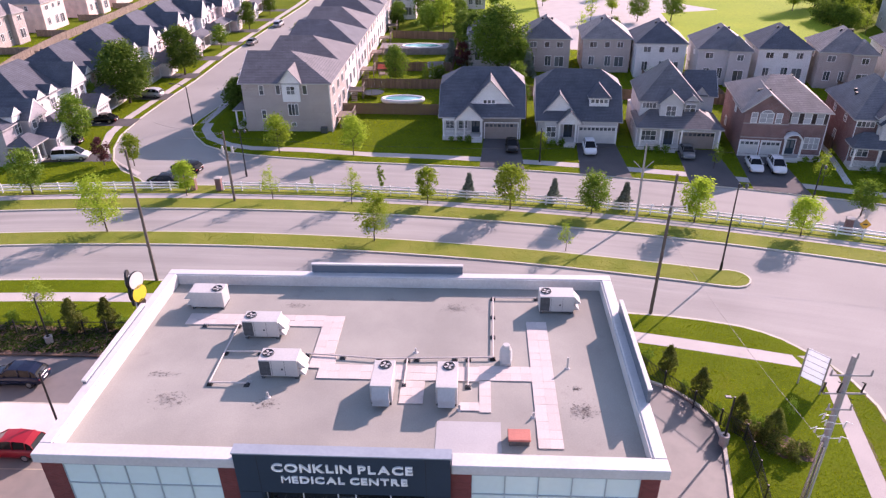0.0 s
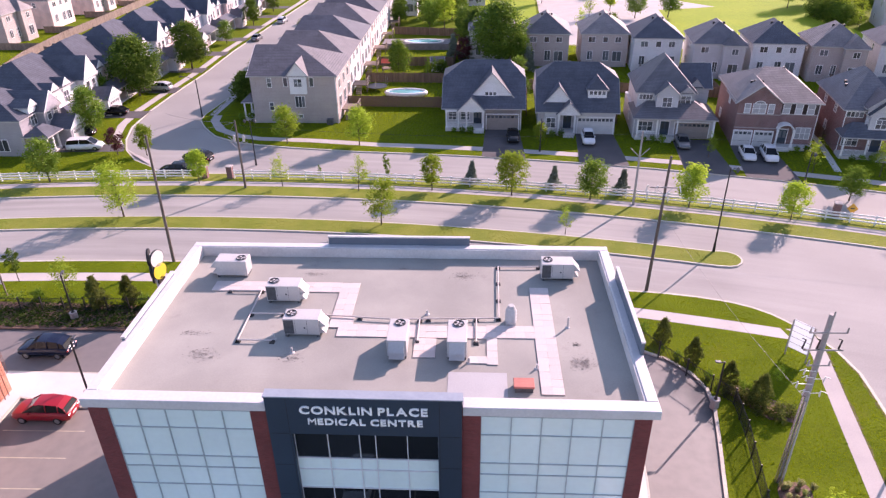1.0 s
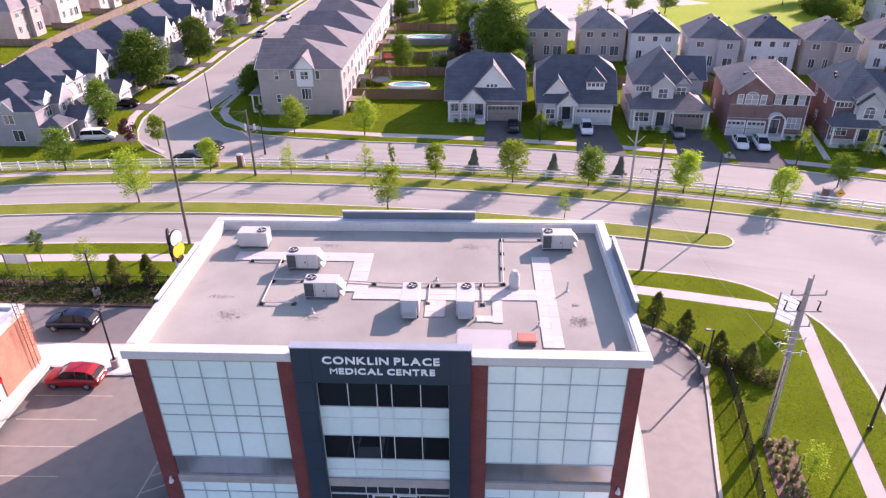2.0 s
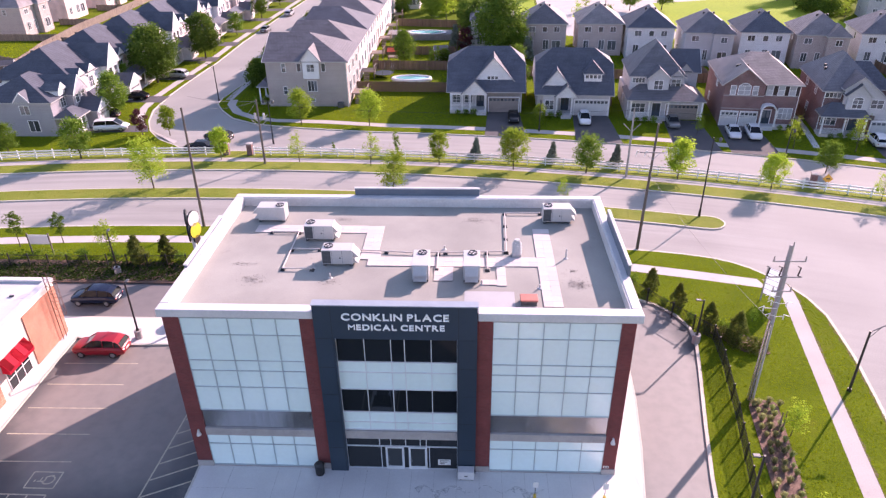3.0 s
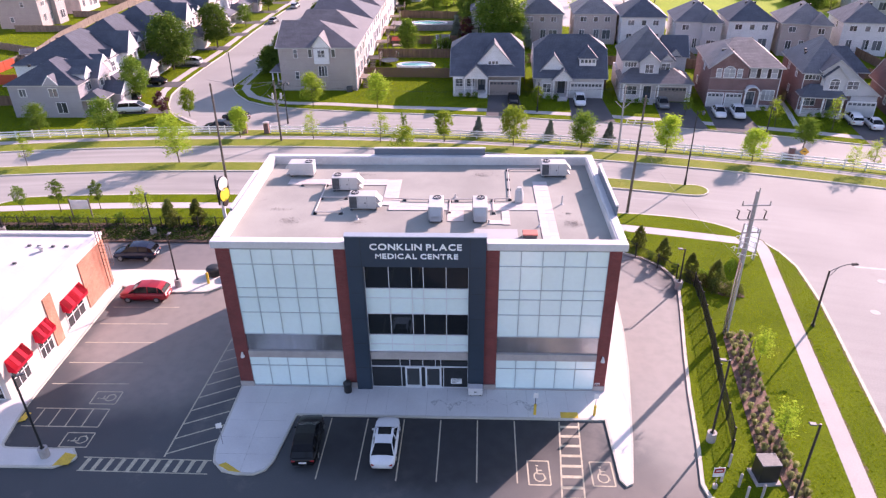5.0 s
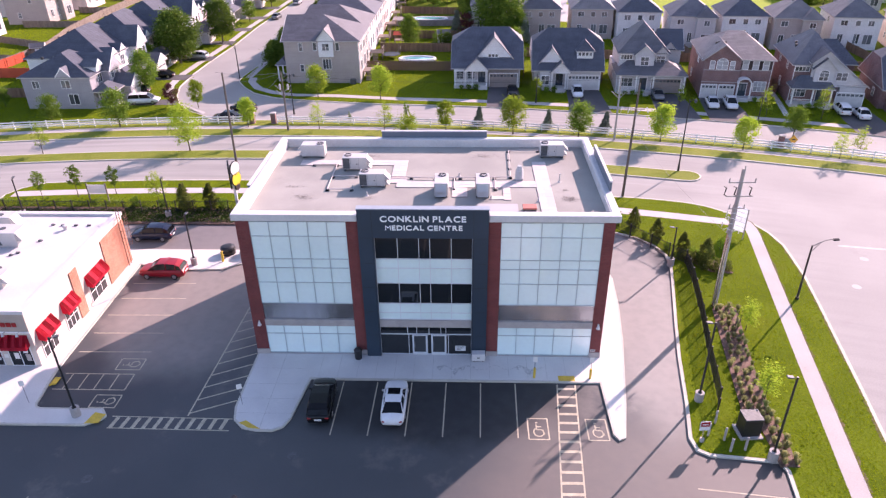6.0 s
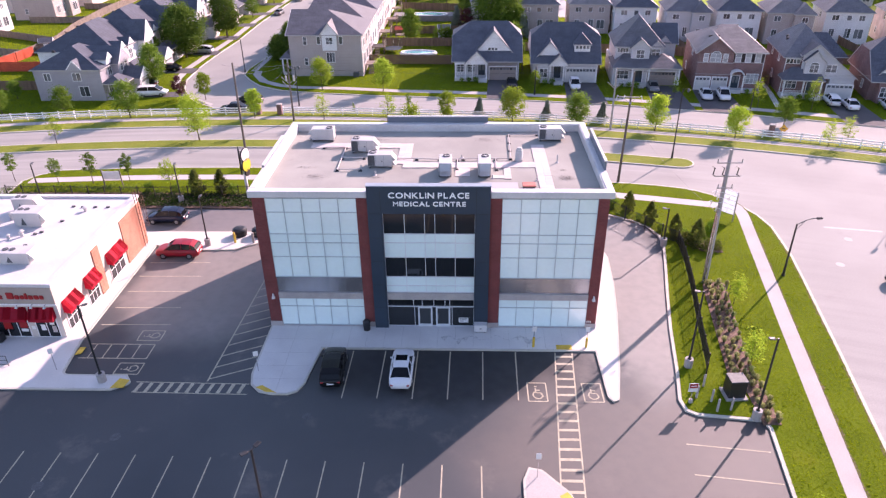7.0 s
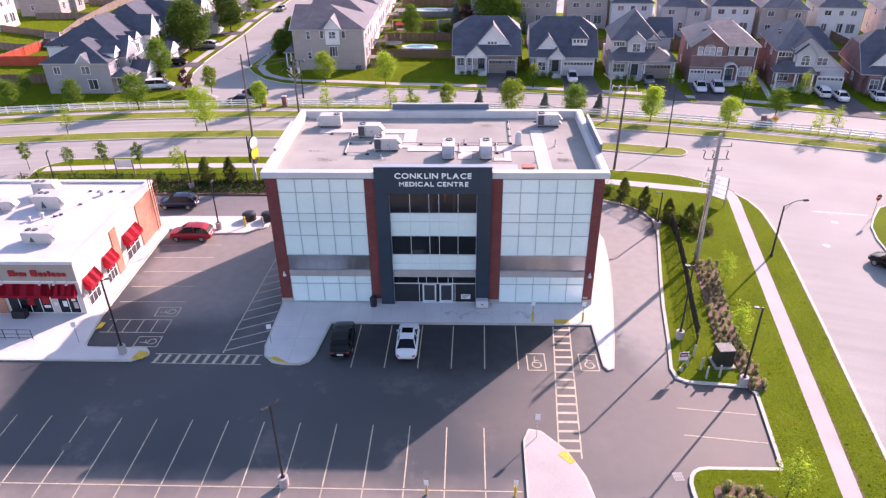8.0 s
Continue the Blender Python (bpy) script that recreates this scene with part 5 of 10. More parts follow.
def house_d(m, label, wall=None):
    """Two storeys under a pointed hip, a lower roof over porch and garage, a projecting gabled bay and a rear wing."""
    h = thing("house", m, label, "house", "houses across the street")
    sh, w = M["shingle_grey"], wall or M["siding_grey"]
    walls(h, -5.8, 5.8, 0.6, 13.0, 3.4, w)
    walls(h, -5.4, 2.9, 2.5, 12.5, 6.4, w, "upper_wall", 3.4)
    walls(h, 2.9, 5.7, 6.2, 12.5, 6.2, w, "rear_wing", 3.4)
    roof(h, 1.6, 5.7, 6.2, 12.5, 6.2, 9.2, M["shingle_blue"], w, "x", 0.4, 0.0, 0.4, "wing_roof", "dark shingle roof of the rear wing")
    cross_gable(h, 2.3, 6.2, 3.6, 7.6, 4.9, 6.2, 5.7, 8.0, M["shingle_blue"], w, 6.0, 5.8, "wing_gable")
    roof(h, -5.7, 5.7, -0.5, 6.5, 3.4, 5.4, sh, w, "x", 2.4, 3.6, 0.4, "porch_roof", "lower grey shingle roof")
    roof(h, -5.4, 2.9, 2.5, 12.5, 6.4, 10.9, sh, w, "y", 4.6, 4.0, 0.4, label="pointed grey shingle roof")
    walls(h, -2.75, 0.4, 1.3, 2.5, 6.4, w, "bay_wall", 4.0)
    cross_gable(h, -3.1, 6.3, -1.25, 8.0, 0.75, 6.3, 1.0, 5.0, sh, w, 1.25, 6.0)
    cross_gable(h, 0.4, 6.3, 1.7, 7.5, 3.0, 6.3, 1.9, 4.6, sh, w, 2.2, 5.9)
    bm = bmesh.new()
    box(bm, -2.8, 0.45, 1.2, 1.27, 4.0, 4.18)
    part("bay_band", bm, M["trim"], h)
    window(h, 0, -1.2, 1.28, 4.6, 1.3, 1.4, 2, 2)
    window(h, 0, -4.15, 2.48, 5.3, 1.9, 0.75, 4, 1)
    window(h, 0, 1.6, 2.18, 4.9, 1.4, 1.1, 2, 2)
    porch_floor(h, -5.6, 0.4, -0.6, 0.6, 0.5, -1.1)
    for x in (-5.3, -2.5, 0.4, 5.6):
        post(h, x, -0.55, 0.4, 3.25)
    rail(h, -5.1, -2.7, -0.55, 0.5)
    garage_door(h, 2.75, 0.58, 0, 4.9, 2.45, M["garage_tan"])
    front_door(h, -1.2, 0.58, 0.5)
    window(h, 0, -4.1, 0.58, 1.1, 2.2, 1.4, 3, 2)
    for s, v in ((3, -5.82), (1, 5.82)):
        window(h, s, 6.0, v, 1.2, 0.9, 1.3)
    downspout(h, -5.7, 0.5, 3.3)
    roof_vents(h, [(-3, 6.0, 8.9), (-3.4, 8.0, 8.5)])
    return h


def house_e(m, label, wall, shingle):
    """Two-storey brick house with a broad hipped roof, a front gable, twin garage doors and dark shutters."""
    h = thing("house", m, label, "house", "houses across the street")
    walls(h, -5.6, 5.4, 0, 13.0, 6.6, wall, label="brick wall")
    roof(h, -5.6, 5.4, 0, 13.0, 6.6, 9.9, shingle, wall, "x", 4.7, 4.6, label="hipped shingle roof")
    walls(h, -5.62, 0.2, -0.5, 0.0, 6.5, wall, "front_wall")
    cross_gable(h, -6.15, 6.45, -2.8, 9.1, 0.55, 6.45, -0.95, 6.0, shingle, wall, -0.52, 6.2)
    for z in (4.75, 2.75):
        bm = bmesh.new()
        box(bm, -5.66, 0.24, -0.57, -0.51, z, z + 0.12)
        part("string_course", bm, M["stone"], h)
    bm = bmesh.new()
    box(bm, 0.26, 5.44, -0.06, -0.005, 4.75, 4.87)
    part("string_course", bm, M["stone"], h)
    for x, wd in ((-4.35, 0.7), (-2.75, 1.7), (-1.15, 0.7)):
        window(h, 0, x, -0.52, 5.0, wd, 1.3, 2 if wd > 1 else 1, 2)
    arch_trim(h, -2.75, -0.52, 6.32, 1.3)
    for x in (1.05, 2.7, 4.3):
        window(h, 0, x, -0.02, 4.95, 0.85, 1.5, 1, 2)
        for s in (-1, 1):
            shutter(h, x + s * 0.74, -0.005, 4.95, 0.42, 1.5)
    for x in (-4.3, -1.45):
        garage_door(h, x, -0.52, 0, 2.4, 2.3, M["garage_white"])
    window(h, 0, 3.9, -0.02, 1.3, 1.9, 1.6, 3, 2)
    front_door(h, 1.2, -0.02, 0.45)
    porch_floor(h, 0.3, 5.2, -1.6, 0.0, 0.45, 1.2)
    # barrel-arched entry on two posts
    bm = bmesh.new()
    n = 10
    for y0, y1 in ((-1.5, 0.0),):
        for k in range(n):
            q = []
            for t in (math.pi * k / n, math.pi * (k + 1) / n):
                for r in (1.0, 1.14):
                    for y in (y0, y1):
                        q.append(bm.verts.new((1.2 + r * math.cos(t), y, 2.9 + r * 0.72 * math.sin(t))))
            bm.faces.new((q[0], q[1], q[5], q[4])), bm.faces.new((q[2], q[6], q[7], q[3])), bm.faces.new((q[0], q[4], q[6], q[2])), bm.faces.new((q[1], q[3], q[7], q[5]))
    bmesh.ops.remove_doubles(bm, verts=bm.verts, dist=0.002)
    bmesh.ops.recalc_face_normals(bm, faces=bm.faces)
    part("entry_arch", bm, M["trim"], h, "white arched entry canopy")
    for x in (0.13, 2.27):
        post(h, x, -1.4, 0.45, 2.9)
    for s, v in ((3, -5.63), (1, 5.42)):
        window(h, s, 5.0, v, 4.8, 0.9, 1.3)
        window(h, s, 9.5, v, 1.2, 0.9, 1.3)
    downspout(h, 5.35, -0.06, 6.5)
    roof_vents(h, [(-3.6, 2.9, 8.55), (-3.2, 2.7, 8.7), (-2.2, 2.8, 8.7), (1.6, 7.4, 9.6)])
    return h


def house_f(m, label):
    """Brick and siding house: a pointed hip at one side, a deep front gable falling low over the garage, an arched bay window."""
    h = thing("house", m, label, "house", "houses across the street")
    sh, w, br = M["shingle_grey"], M["siding_grey"], M["brick_house"]
    walls(h, -5.8, 1.5, 0, 13.4, 6.4, br, label="brick wall")
    walls(h, 1.5, 5.3, -1.0, 12.5, 3.4, w, "garage_wall")
    roof(h, -5.8, 1.5, 0, 13.4, 6.4, 10.5, sh, br, "y", 6.3, 5.6, 0.45, label="pointed grey shingle roof")
    roof(h, 0.4, 5.3, 5.6, 12.6, 5.4, 8.7, M["shingle_blue"], br, "x", 0.4, 3.2, 0.4, "wing_roof", "dark shingle roof of the rear wing")
    walls(h, 1.5, 5.2, 5.8, 12.4, 5.4, br, "rear_wing", 3.4)
    cross_gable(h, -3.7, 6.9, -1.4, 8.85, 5.75, 3.35, -1.35, 6.4, M["shingle_blue"], w, -1.0, 3.2, label="long low-sweeping gable")
    walls(h, -3.0, -0.1, -1.6, -1.0, 6.2, w, "bay_wall", 3.6)
    cross_gable(h, -3.4, 6.1, -1.55, 7.9, 0.3, 6.1, -1.95, 2.0, M["shingle_blue"], w, -1.62, 5.9, "bay_gable")
    window(h, 0, -1.55, -1.62, 4.35, 1.3, 1.2, 2, 2)
    arch_trim(h, -1.55, -1.62, 5.58, 1.3)
    window(h, 0, 1.3, -1.02, 4.3, 1.6, 1.2, 2, 2)
    window(h, 0, -4.55, -0.02, 5.35, 2.1, 0.7, 4, 1)
    roof(h, -5.9, 0.2, -2.2, 0.6, 3.2, 4.9, M["shingle_blue"], w, "x", 1.4, 1.4, 0.35, "porch_roof", "hipped porch roof")
    porch_floor(h, -5.9, 0.8, -2.3, 0.0, 0.45, -0.6)
    for x in (-5.7, -2.7, 0.1):
        post(h, x, -2.15, 0.45, 3.05)
    rail(h, -5.5, -2.9, -2.15, 0.45)
    window(h, 0, -4.3, -0.02, 1.2, 2.0, 1.5, 3, 2)
    front_door(h, -0.9, -0.02, 0.45)
    garage_door(h, 3.3, -1.02, 0, 4.0, 2.3, M["garage_white"])
    for u, z in ((4.0, 4.8), (9.0, 4.8), (6.5, 1.4)):
        window(h, 3, u, -5.82, z, 0.9, 1.3)
    downspout(h, -5.7, -0.06, 6.3)
    roof_vents(h, [(-4.6, 6.0, 8.2), (-4.4, 7.2, 8.4)])
    return h


M["shutter"] = surf("dark_shutter", (0.055, 0.035, 0.035), (0.045, 0.03, 0.03), scale=1.0, fine=8.0, rough=0.6, bump=0.0, mix=0.06)
M["brick_grey"] = courses("grey_brown_brick", (0.27, 0.24, 0.235), (0.22, 0.195, 0.19), (0.33, 0.30, 0.29), 0.22, 0.075, 0.01, each=0.06)
house_b(pose(19.8, 77.3, H, 0, 0, -1), "grey bungalow with steep dark roof and tan garage door")
house_c(pose(33.95, 75.6, H, 0, 0, -2.5), "grey bungalow with steep roof, dormer and white garage door")
house_d(pose(48.0, 73.4, H, 0, 0, -4.5), "two-storey grey house with gabled bay and tan garage")
PANE[0] = "blind"
house_e(pose(61.6, 70.9, H, 0, 0, -7), "red brick two-storey house with twin white garage doors", M["brick_house"], M["shingle_brown"])
PANE[0] = "houseglass"
house_f(pose(75.3, 67.4, H, 0, 0, -9), "brick house with grey arched bay and covered porch")
house_c(pose(88.2, 62.6, H, 0, 0, -11), "brick bungalow with steep dark roof and dormer", M["brick_house"])
house_d(pose(102.5, 57.5, H, 0, 0, -14), "two-storey house with dark roof and covered porch")


def rear_house(m, label, wall, shingle, two=False):
    """Two-storey house seen from behind: plain rear wall with windows, hipped roof."""
    h = thing("house", m, label, "house", "houses of the second row")
    walls(h, -4.6, 4.6, 0, 11.0, 6.6, wall)
    roof(h, -4.6, 4.6, 0, 11.0, 6.6, 10.0, shingle, wall, "y", 4.4, 4.4, 0.4, label="hipped shingle roof")
    if two:
        walls(h, 0.6, 4.4, -1.2, 0.0, 6.6, wall, "rear_bay")
        roof(h, 0.6, 4.4, -1.2, 4.0, 6.6, 8.6, shingle, wall, "y", 1.8, 2.0, 0.35, "bay_roof")
    yb = -1.22 if two else -0.02
    window(h, 0, -2.6, -0.02, 4.9, 1.3, 1.0, 2, 1)
    window(h, 0, 2.6, yb, 4.9, 1.1, 1.0, 2, 1)
    if not two:
        window(h, 0, 0.1, -0.02, 4.9, 0.9, 1.0, 1, 1)
    window(h, 0, -2.8, -0.02, 1.5, 1.0, 1.6, 2, 1)
    window(h, 0, 2.6, yb, 1.2, 1.7, 1.9, 2, 1)
    window(h, 0, -0.4 if two else 0.4, -0.02, 1.3, 1.1 if not two else 0.8, 1.9, 2, 1)
    for s, v in ((3, -4.62), (1, 4.62)):
        window(h, s, 4.0, v, 4.9, 0.8, 1.1, 1, 2)
        window(h, s, 7.5, v, 1.5, 0.8, 1.1, 1, 2)
    roof_vents(h, [(x, y, 9.6) for x, y in ((-0.9, 4.6), (-0.3, 4.4), (0.4, 4.4), (1.0, 4.7))])
    return h


rows = [(21.8, 120.0, "siding_grey", "shingle_grey", 0, "grey", 0), (32.65, 116.3, "siding_taupe", "shingle_grey", 0, "taupe", -3), (44.4, 116.1, "siding_taupe", "shingle_brown", 0, "taupe", -3), (54.0, 112.0, "siding_white", "shingle_blue", 0, "pale", -4),
        (64.25, 107.0, "siding_grey", "shingle_grey", 1, "grey", -6), (75.2, 107.2, "siding_white", "shingle_blue", 0, "white", -6), (85.1, 104.4, "siding_taupe", "shingle_brown", 1, "taupe", -10), (97.6, 105.0, "siding_white", "shingle_grey", 0, "pale", -10), (109.5, 101.5, "brick_beige", "shingle_brown", 1, "beige", -12), (122.0, 98.0, "siding_taupe", "shingle_grey", 0, "taupe", -14)]
rows += [(-2.4, 171.0, "siding_white", "shingle_blue", 0, "white", 0), (16.5, 186.0, "siding_grey", "shingle_grey", 0, "grey", 0), (121.5, 150.0, "siding_grey", "shingle_grey", 1, "grey", -14), (130.5, 160.0, "siding_white", "shingle_blue", 0, "pale", -14), (5.0, 200.0, "brick_beige", "shingle_brown", 1, "beige", 0)]
for x, y, w, s, two, c, turn in rows:
    rear_house(pose(x, y, H, 0, 0, turn), f"two-storey {c} house with hipped roof seen from behind", M[w], M[s], bool(two))


def corner_house(m, label, wall, depth=9.6, end=True, shingle=None):
    """Two-storey house facing the side street (local -x), gable bay on its flank."""
    h = thing("house", m, label, "house", "houses along the side street")
    sh = shingle or M["shingle_grey"]
    ze = 7.7 if end else 7.0
    walls(h, -6.85, 6.85, 0, depth, ze, wall)
    roof(h, -6.85, 6.85, 0, depth, ze, ze + 3.4, sh, wall, "x", 0.0 if end else 2.0, 7.6 if end else 6.6, 0.4, label="hipped shingle roof")
    if end:
        walls(h, -0.5, 2.2, -0.35, 0, ze, M["siding_white"], "bay_wall", 4.85)
        cross_gable(h, -1.0, ze, 0.85, 9.9, 2.7, ze, -0.6, 4.4, sh, M["siding_white"], -0.34, ze - 0.2)
        window(h, 0, 0.85, -0.37, 6.05, 1.2, 1.2, 2, 2)
        window(h, 0, -3.8, -0.02, 5.9, 0.62, 1.4, 1, 2)
        window(h, 0, 2.95, -0.02, 6.0, 0.6, 1.35, 1, 1)
        window(h, 0, -1.2, -0.02, 6.0, 0.6, 1.35, 1, 1)
        window(h, 0, 0.85, -0.02, 2.65, 1.5, 1.75, 3, 1)
        window(h, 0, -3.85, -0.02, 2.15, 0.62, 1.25, 1, 2)
        window(h, 0, 0.7, -0.02, 0.9, 0.7, 0.5, 1, 1)
        bm = bmesh.new()
        box(bm, 5.0, 6.0, -0.95, -0.2, -0.1, 0.9)
        bmesh.ops.bevel(bm, geom=bm.edges[:], offset=0.04, segments=1, affect="EDGES")
        part("outdoor_unit", bm, M["grille"], h, "grey outdoor air conditioner")
        bm = bmesh.new()
        box(bm, -6.9, 6.9, -0.03, -0.004, -0.1, 0.35)
        part("plinth", bm, M["stone"], h)
        downspout(h, 6.75, -0.06, ze - 0.1)
    for y in (2.6, 6.6, 10.4):
        window(h, 1, y, 6.87, 5.2, 1.2, 1.3, 2, 1)
        window(h, 1, y, 6.87, 1.9, 1.6, 1.9, 2, 1)
    window(h, 3, 2.0, -6.87, 5.3, 1.1, 1.4, 2, 2)
    window(h, 3, 6.0, -6.87, 5.3, 1.1, 1.4, 2, 2)
    porch_floor(h, -8.8, -6.9, 1.0, 4.6, 0.6)
    roof(h, -8.9, -6.9, 0.8, 4.8, 3.2, 4.2, sh, wall, "y", 1.0, 1.0, 0.2, "porch_roof")
    for y in (1.1, 4.5):
        post(h, -8.7, y, 0.6, 3.1)
    roof_vents(h, [(-3.5, depth / 2 - 1.2, ze + 2.5), (2.5, depth / 2 - 2.4, ze + 2.0)])
    # rear deck and its stair
    bm = bmesh.new()
    box(bm, 6.9, 9.6, 3.0, 6.0, 1.25, 1.4)
    for x in (9.4,):
        for y in (3.1, 5.8):
            box(bm, x, x + 0.14, y, y + 0.14, -0.1, 2.35)
    for k in range(12):
        box(bm, 9.5, 9.55, 3.3 + k * 0.2, 3.36 + k * 0.2, 1.4, 2.3)
    box(bm, 9.45, 9.6, 3.1, 5.9, 2.3, 2.38)
    for k in range(5):
        box(bm, 7.6, 8.6, 2.7 - 0.28 * k, 3.0 - 0.28 * k, 1.05 - 0.26 * k, 1.2 - 0.26 * k)
    part("deck", bm, M["wood_deck"], h, "wooden rear deck with stair")
    return h


corner_house(pose(-10.35, 80.35, H, 0, 0, 0), "large grey two-storey corner house with gabled bay", M["siding_taupe"], 13.2)
y = 94.6
for k in range(8):
    corner_house(pose(-10.9, y, H, 0, 0, 0), "two-storey house with dark hipped roof along the side street", (M["siding_white"], M["siding_grey"], M["brick_beige"])[k % 3], 13.6, False, (M["shingle_grey"], M["shingle_blue"])[k % 2])
    y += 14.4


def town_house(m, label, wall, first=False, depth=14.2, wide=14.5):
    """Two-storey row house; its street front (local +x) has a steep gabled bay, dormers and a porch."""
    h = thing("row_house", m, label, "house", "row houses")
    sh = M["shingle_blue"]
    top = 8.5 if first else 10.2
    eave = 5.4 if first else 6.2
    walls(h, -wide, 0, 0, depth, eave, wall)
    if first:
        roof(h, -wide, 0, 0, depth, eave, top, sh, wall, "y", 4.2, 3.4, 0.4, label="slate-blue hipped shingle roof")
    else:
        roof(h, -wide, 0, 0, depth, eave, top, sh, wall, "y", 5.6, 3.6, 0.4, label="slate-blue hipped shingle roof")
    g0 = depth - 5.2
    walls(h, 0, 1.3, g0, g0 + 4.2, eave, wall, "bay_wall", 2.9)
    roof(h, -7.5, 1.3, g0, g0 + 4.2, eave, top - 0.5, sh, wall, "x", 2.4, 0, 0.35, "gable_roof", "steep gable with white boards")
    for y0 in ((1.2, 4.6) if not first else (2.4,)):
        walls(h, -1.2, 0.25, y0, y0 + 1.9, 6.5, M["siding_white"], "dormer_wall", 5.6)
        roof(h, -2.6, 0.25, y0, y0 + 1.9, 6.5, 7.6, sh, M["siding_white"], "x", 0.9, 0, 0.2, "dormer_roof")
        window(h, 1, y0 + 0.95, 0.02, 3.7, 1.3, 1.7, 2, 2)
    roof(h, -0.2, 3.4, 0.2, g0 - 0.3, 2.9, 4.1, sh, M["siding_white"], "y", 1.2, 1.2, 0.25, "porch_roof")
    walls(h, 0, 4.4, g0 + 0.3, depth - 0.6, 2.7, wall, "garage_wall")
    roof(h, 0.8, 4.4, g0 + 0.3, depth - 0.6, 2.7, 4.4, sh, M["siding_white"], "x", 0, 0, 0.3, "garage_roof")
    garage_door(h, (g0 + depth) / 2 - 0.15, 4.42, 0, 3.0, 2.2, M["garage_white"], side=1)
    front_door(h, g0 - 1.6, 0.02, 0.3, side=1)
    porch_floor(h, 0.05, 3.0, 0.4, g0 - 0.5, 0.3)
    for y in (0.6, g0 / 2, g0 - 0.7):
        post(h, 2.9, y, 0.3, 2.75)
    for y in (g0 + 1.2, g0 + 3.0):
        window(h, 1, y, 1.32, 3.9, 1.0, 1.7, 1, 2)
    window(h, 1, 2.4, 0.02, 1.0, 1.6, 1.4, 2, 2)
    if first:
        for x, z, w, hh in ((-4.2, 3.5, 1.4, 1.3), (-9.3, 3.5, 1.1, 1.2), (-3.4, 0.8, 1.6, 1.7)):
            window(h, 0, x, -0.02, z, w, hh, 2, 1)
        roof(h, -5.3, -3.1, -0.15, 2.4, eave + 0.1, 7.0, sh, wall, "y", 0, 1.2, 0.2, "gable_roof")
    roof_vents(h, [(-7, depth / 2 - 1.2, top - 0.7), (-9, depth / 2 - 1.3, top - 0.75)])
    return h


town_house(pose(-46.2, 65.0, H, 0, 0, 0), "grey end row house with slate-blue roof and white porch", M["siding_slate"], True, 9.3, 11.6)
for k in range(8):
    y = 74.4 + k * 14.4
    town_house(pose(-47.4 + 0.1 * k, y, H, 0, 0, 0), "row house with slate-blue roof and white gabled bay", (M["siding_white"], M["brick_beige"])[k % 2])
# houses behind the row, across their back yards
for k, (x, y, c) in enumerate(((-98, 86, 0), (-98, 103, 0), (-97.5, 119, 1), (-92, 140, 2), (-92, 160, 0), (-91, 180, 0), (-91, 197, 0), (-91, 213, 1), (-108, 150, 0), (-110, 168, 1))):
    rear_house(pose(x, y, H, 0, 0, 90) @ Matrix.Diagonal((1.15, 1.0, 1.08, 1)), ("pink-beige brick two-storey house behind the yards", "white two-storey house behind the yards", "taupe two-storey house behind the yards")[c], (M["brick_beige"], M["siding_white"], M["siding_taupe"])[c], M["shingle_brown"], k % 2 == 1)

# ---- paint on the lot ----
LZ = 0.0115


def line(bm, x0, y0, x1, y1, w=0.11, z=LZ):
    d = Vector((x1 - x0, y1 - y0)).normalized()
    n = Vector((-d.y, d.x)) * w / 2
    bm.faces.new([bm.verts.new((*p, z)) for p in ((x0 - n.x, y0 - n.y), (x1 - n.x, y1 - n.y), (x1 + n.x, y1 + n.y), (x0 + n.x, y0 + n.y))]).normal_update()


def marking(name, lines, label, w=0.09, z=LZ, material=None):
    """Painted lines that belong together."""
    bm = bmesh.new()
    for k, q in enumerate(lines):
        line(bm, *q, w, z + 0.0011 * (k % 4))
    for f in bm.faces:
        if f.normal.z < 0:
            f.normal_flip()
    return solid(name, bm, material or M["line"], label, "road marking", "painted markings", kind="structure")


for k in range(6):
    x = 6.63 + 2.705 * k
    marking("stall_line", [(x + 0.1, -3.4, x, -9.2)], "faded pale stall line on dark asphalt")
for k in range(15):
    x = -20.2 + 2.672 * k
    marking("stall_line", [(x + 0.02, -15.0 - 0.022 * (x + 18), x, -21.3)], "faded pale stall line on dark asphalt")
marking("row_line", [(-22, -21.35, 19.6, -21.45)], "long pale line across the rows of stalls", z=LZ + 0.006)
for k in range(15):
    x = -20.2 + 2.672 * k
    marking("stall_line", [(x, -21.5, x, -27.5)], "faded pale stall line on dark asphalt")
for a, b in (((31.6, -13.45), (37.2, -14.1)), ((31.4, -16.2), (37.0, -16.9))):
    marking("stall_line", [(*a, *b)], "faded pale stall line on dark asphalt")
for y in (10.75, 8.1, 5.35, 2.6, -0.05):
    marking("stall_line", [(-16.4, y, -10.2, y + 0.1)], "faded pale stall line on dark asphalt", z=0.0125)
# crossing with rungs down the middle of the lot
marking("crosswalk", [(23.55, -3.4, 22.3, -18.6), (24.95, -3.4, 23.85, -18.6)], "painted edge lines of a ladder crosswalk", 0.11)
for k in range(16):
    marking("crosswalk_bar", [(23.52 - 0.082 * (k * 0.93 + 0.5), -3.9 - 0.93 * k, 24.92 - 0.075 * (k * 0.93 + 0.5), -3.9 - 0.93 * k)], "cream rung of the ladder crosswalk", 0.24, LZ + 0.004)
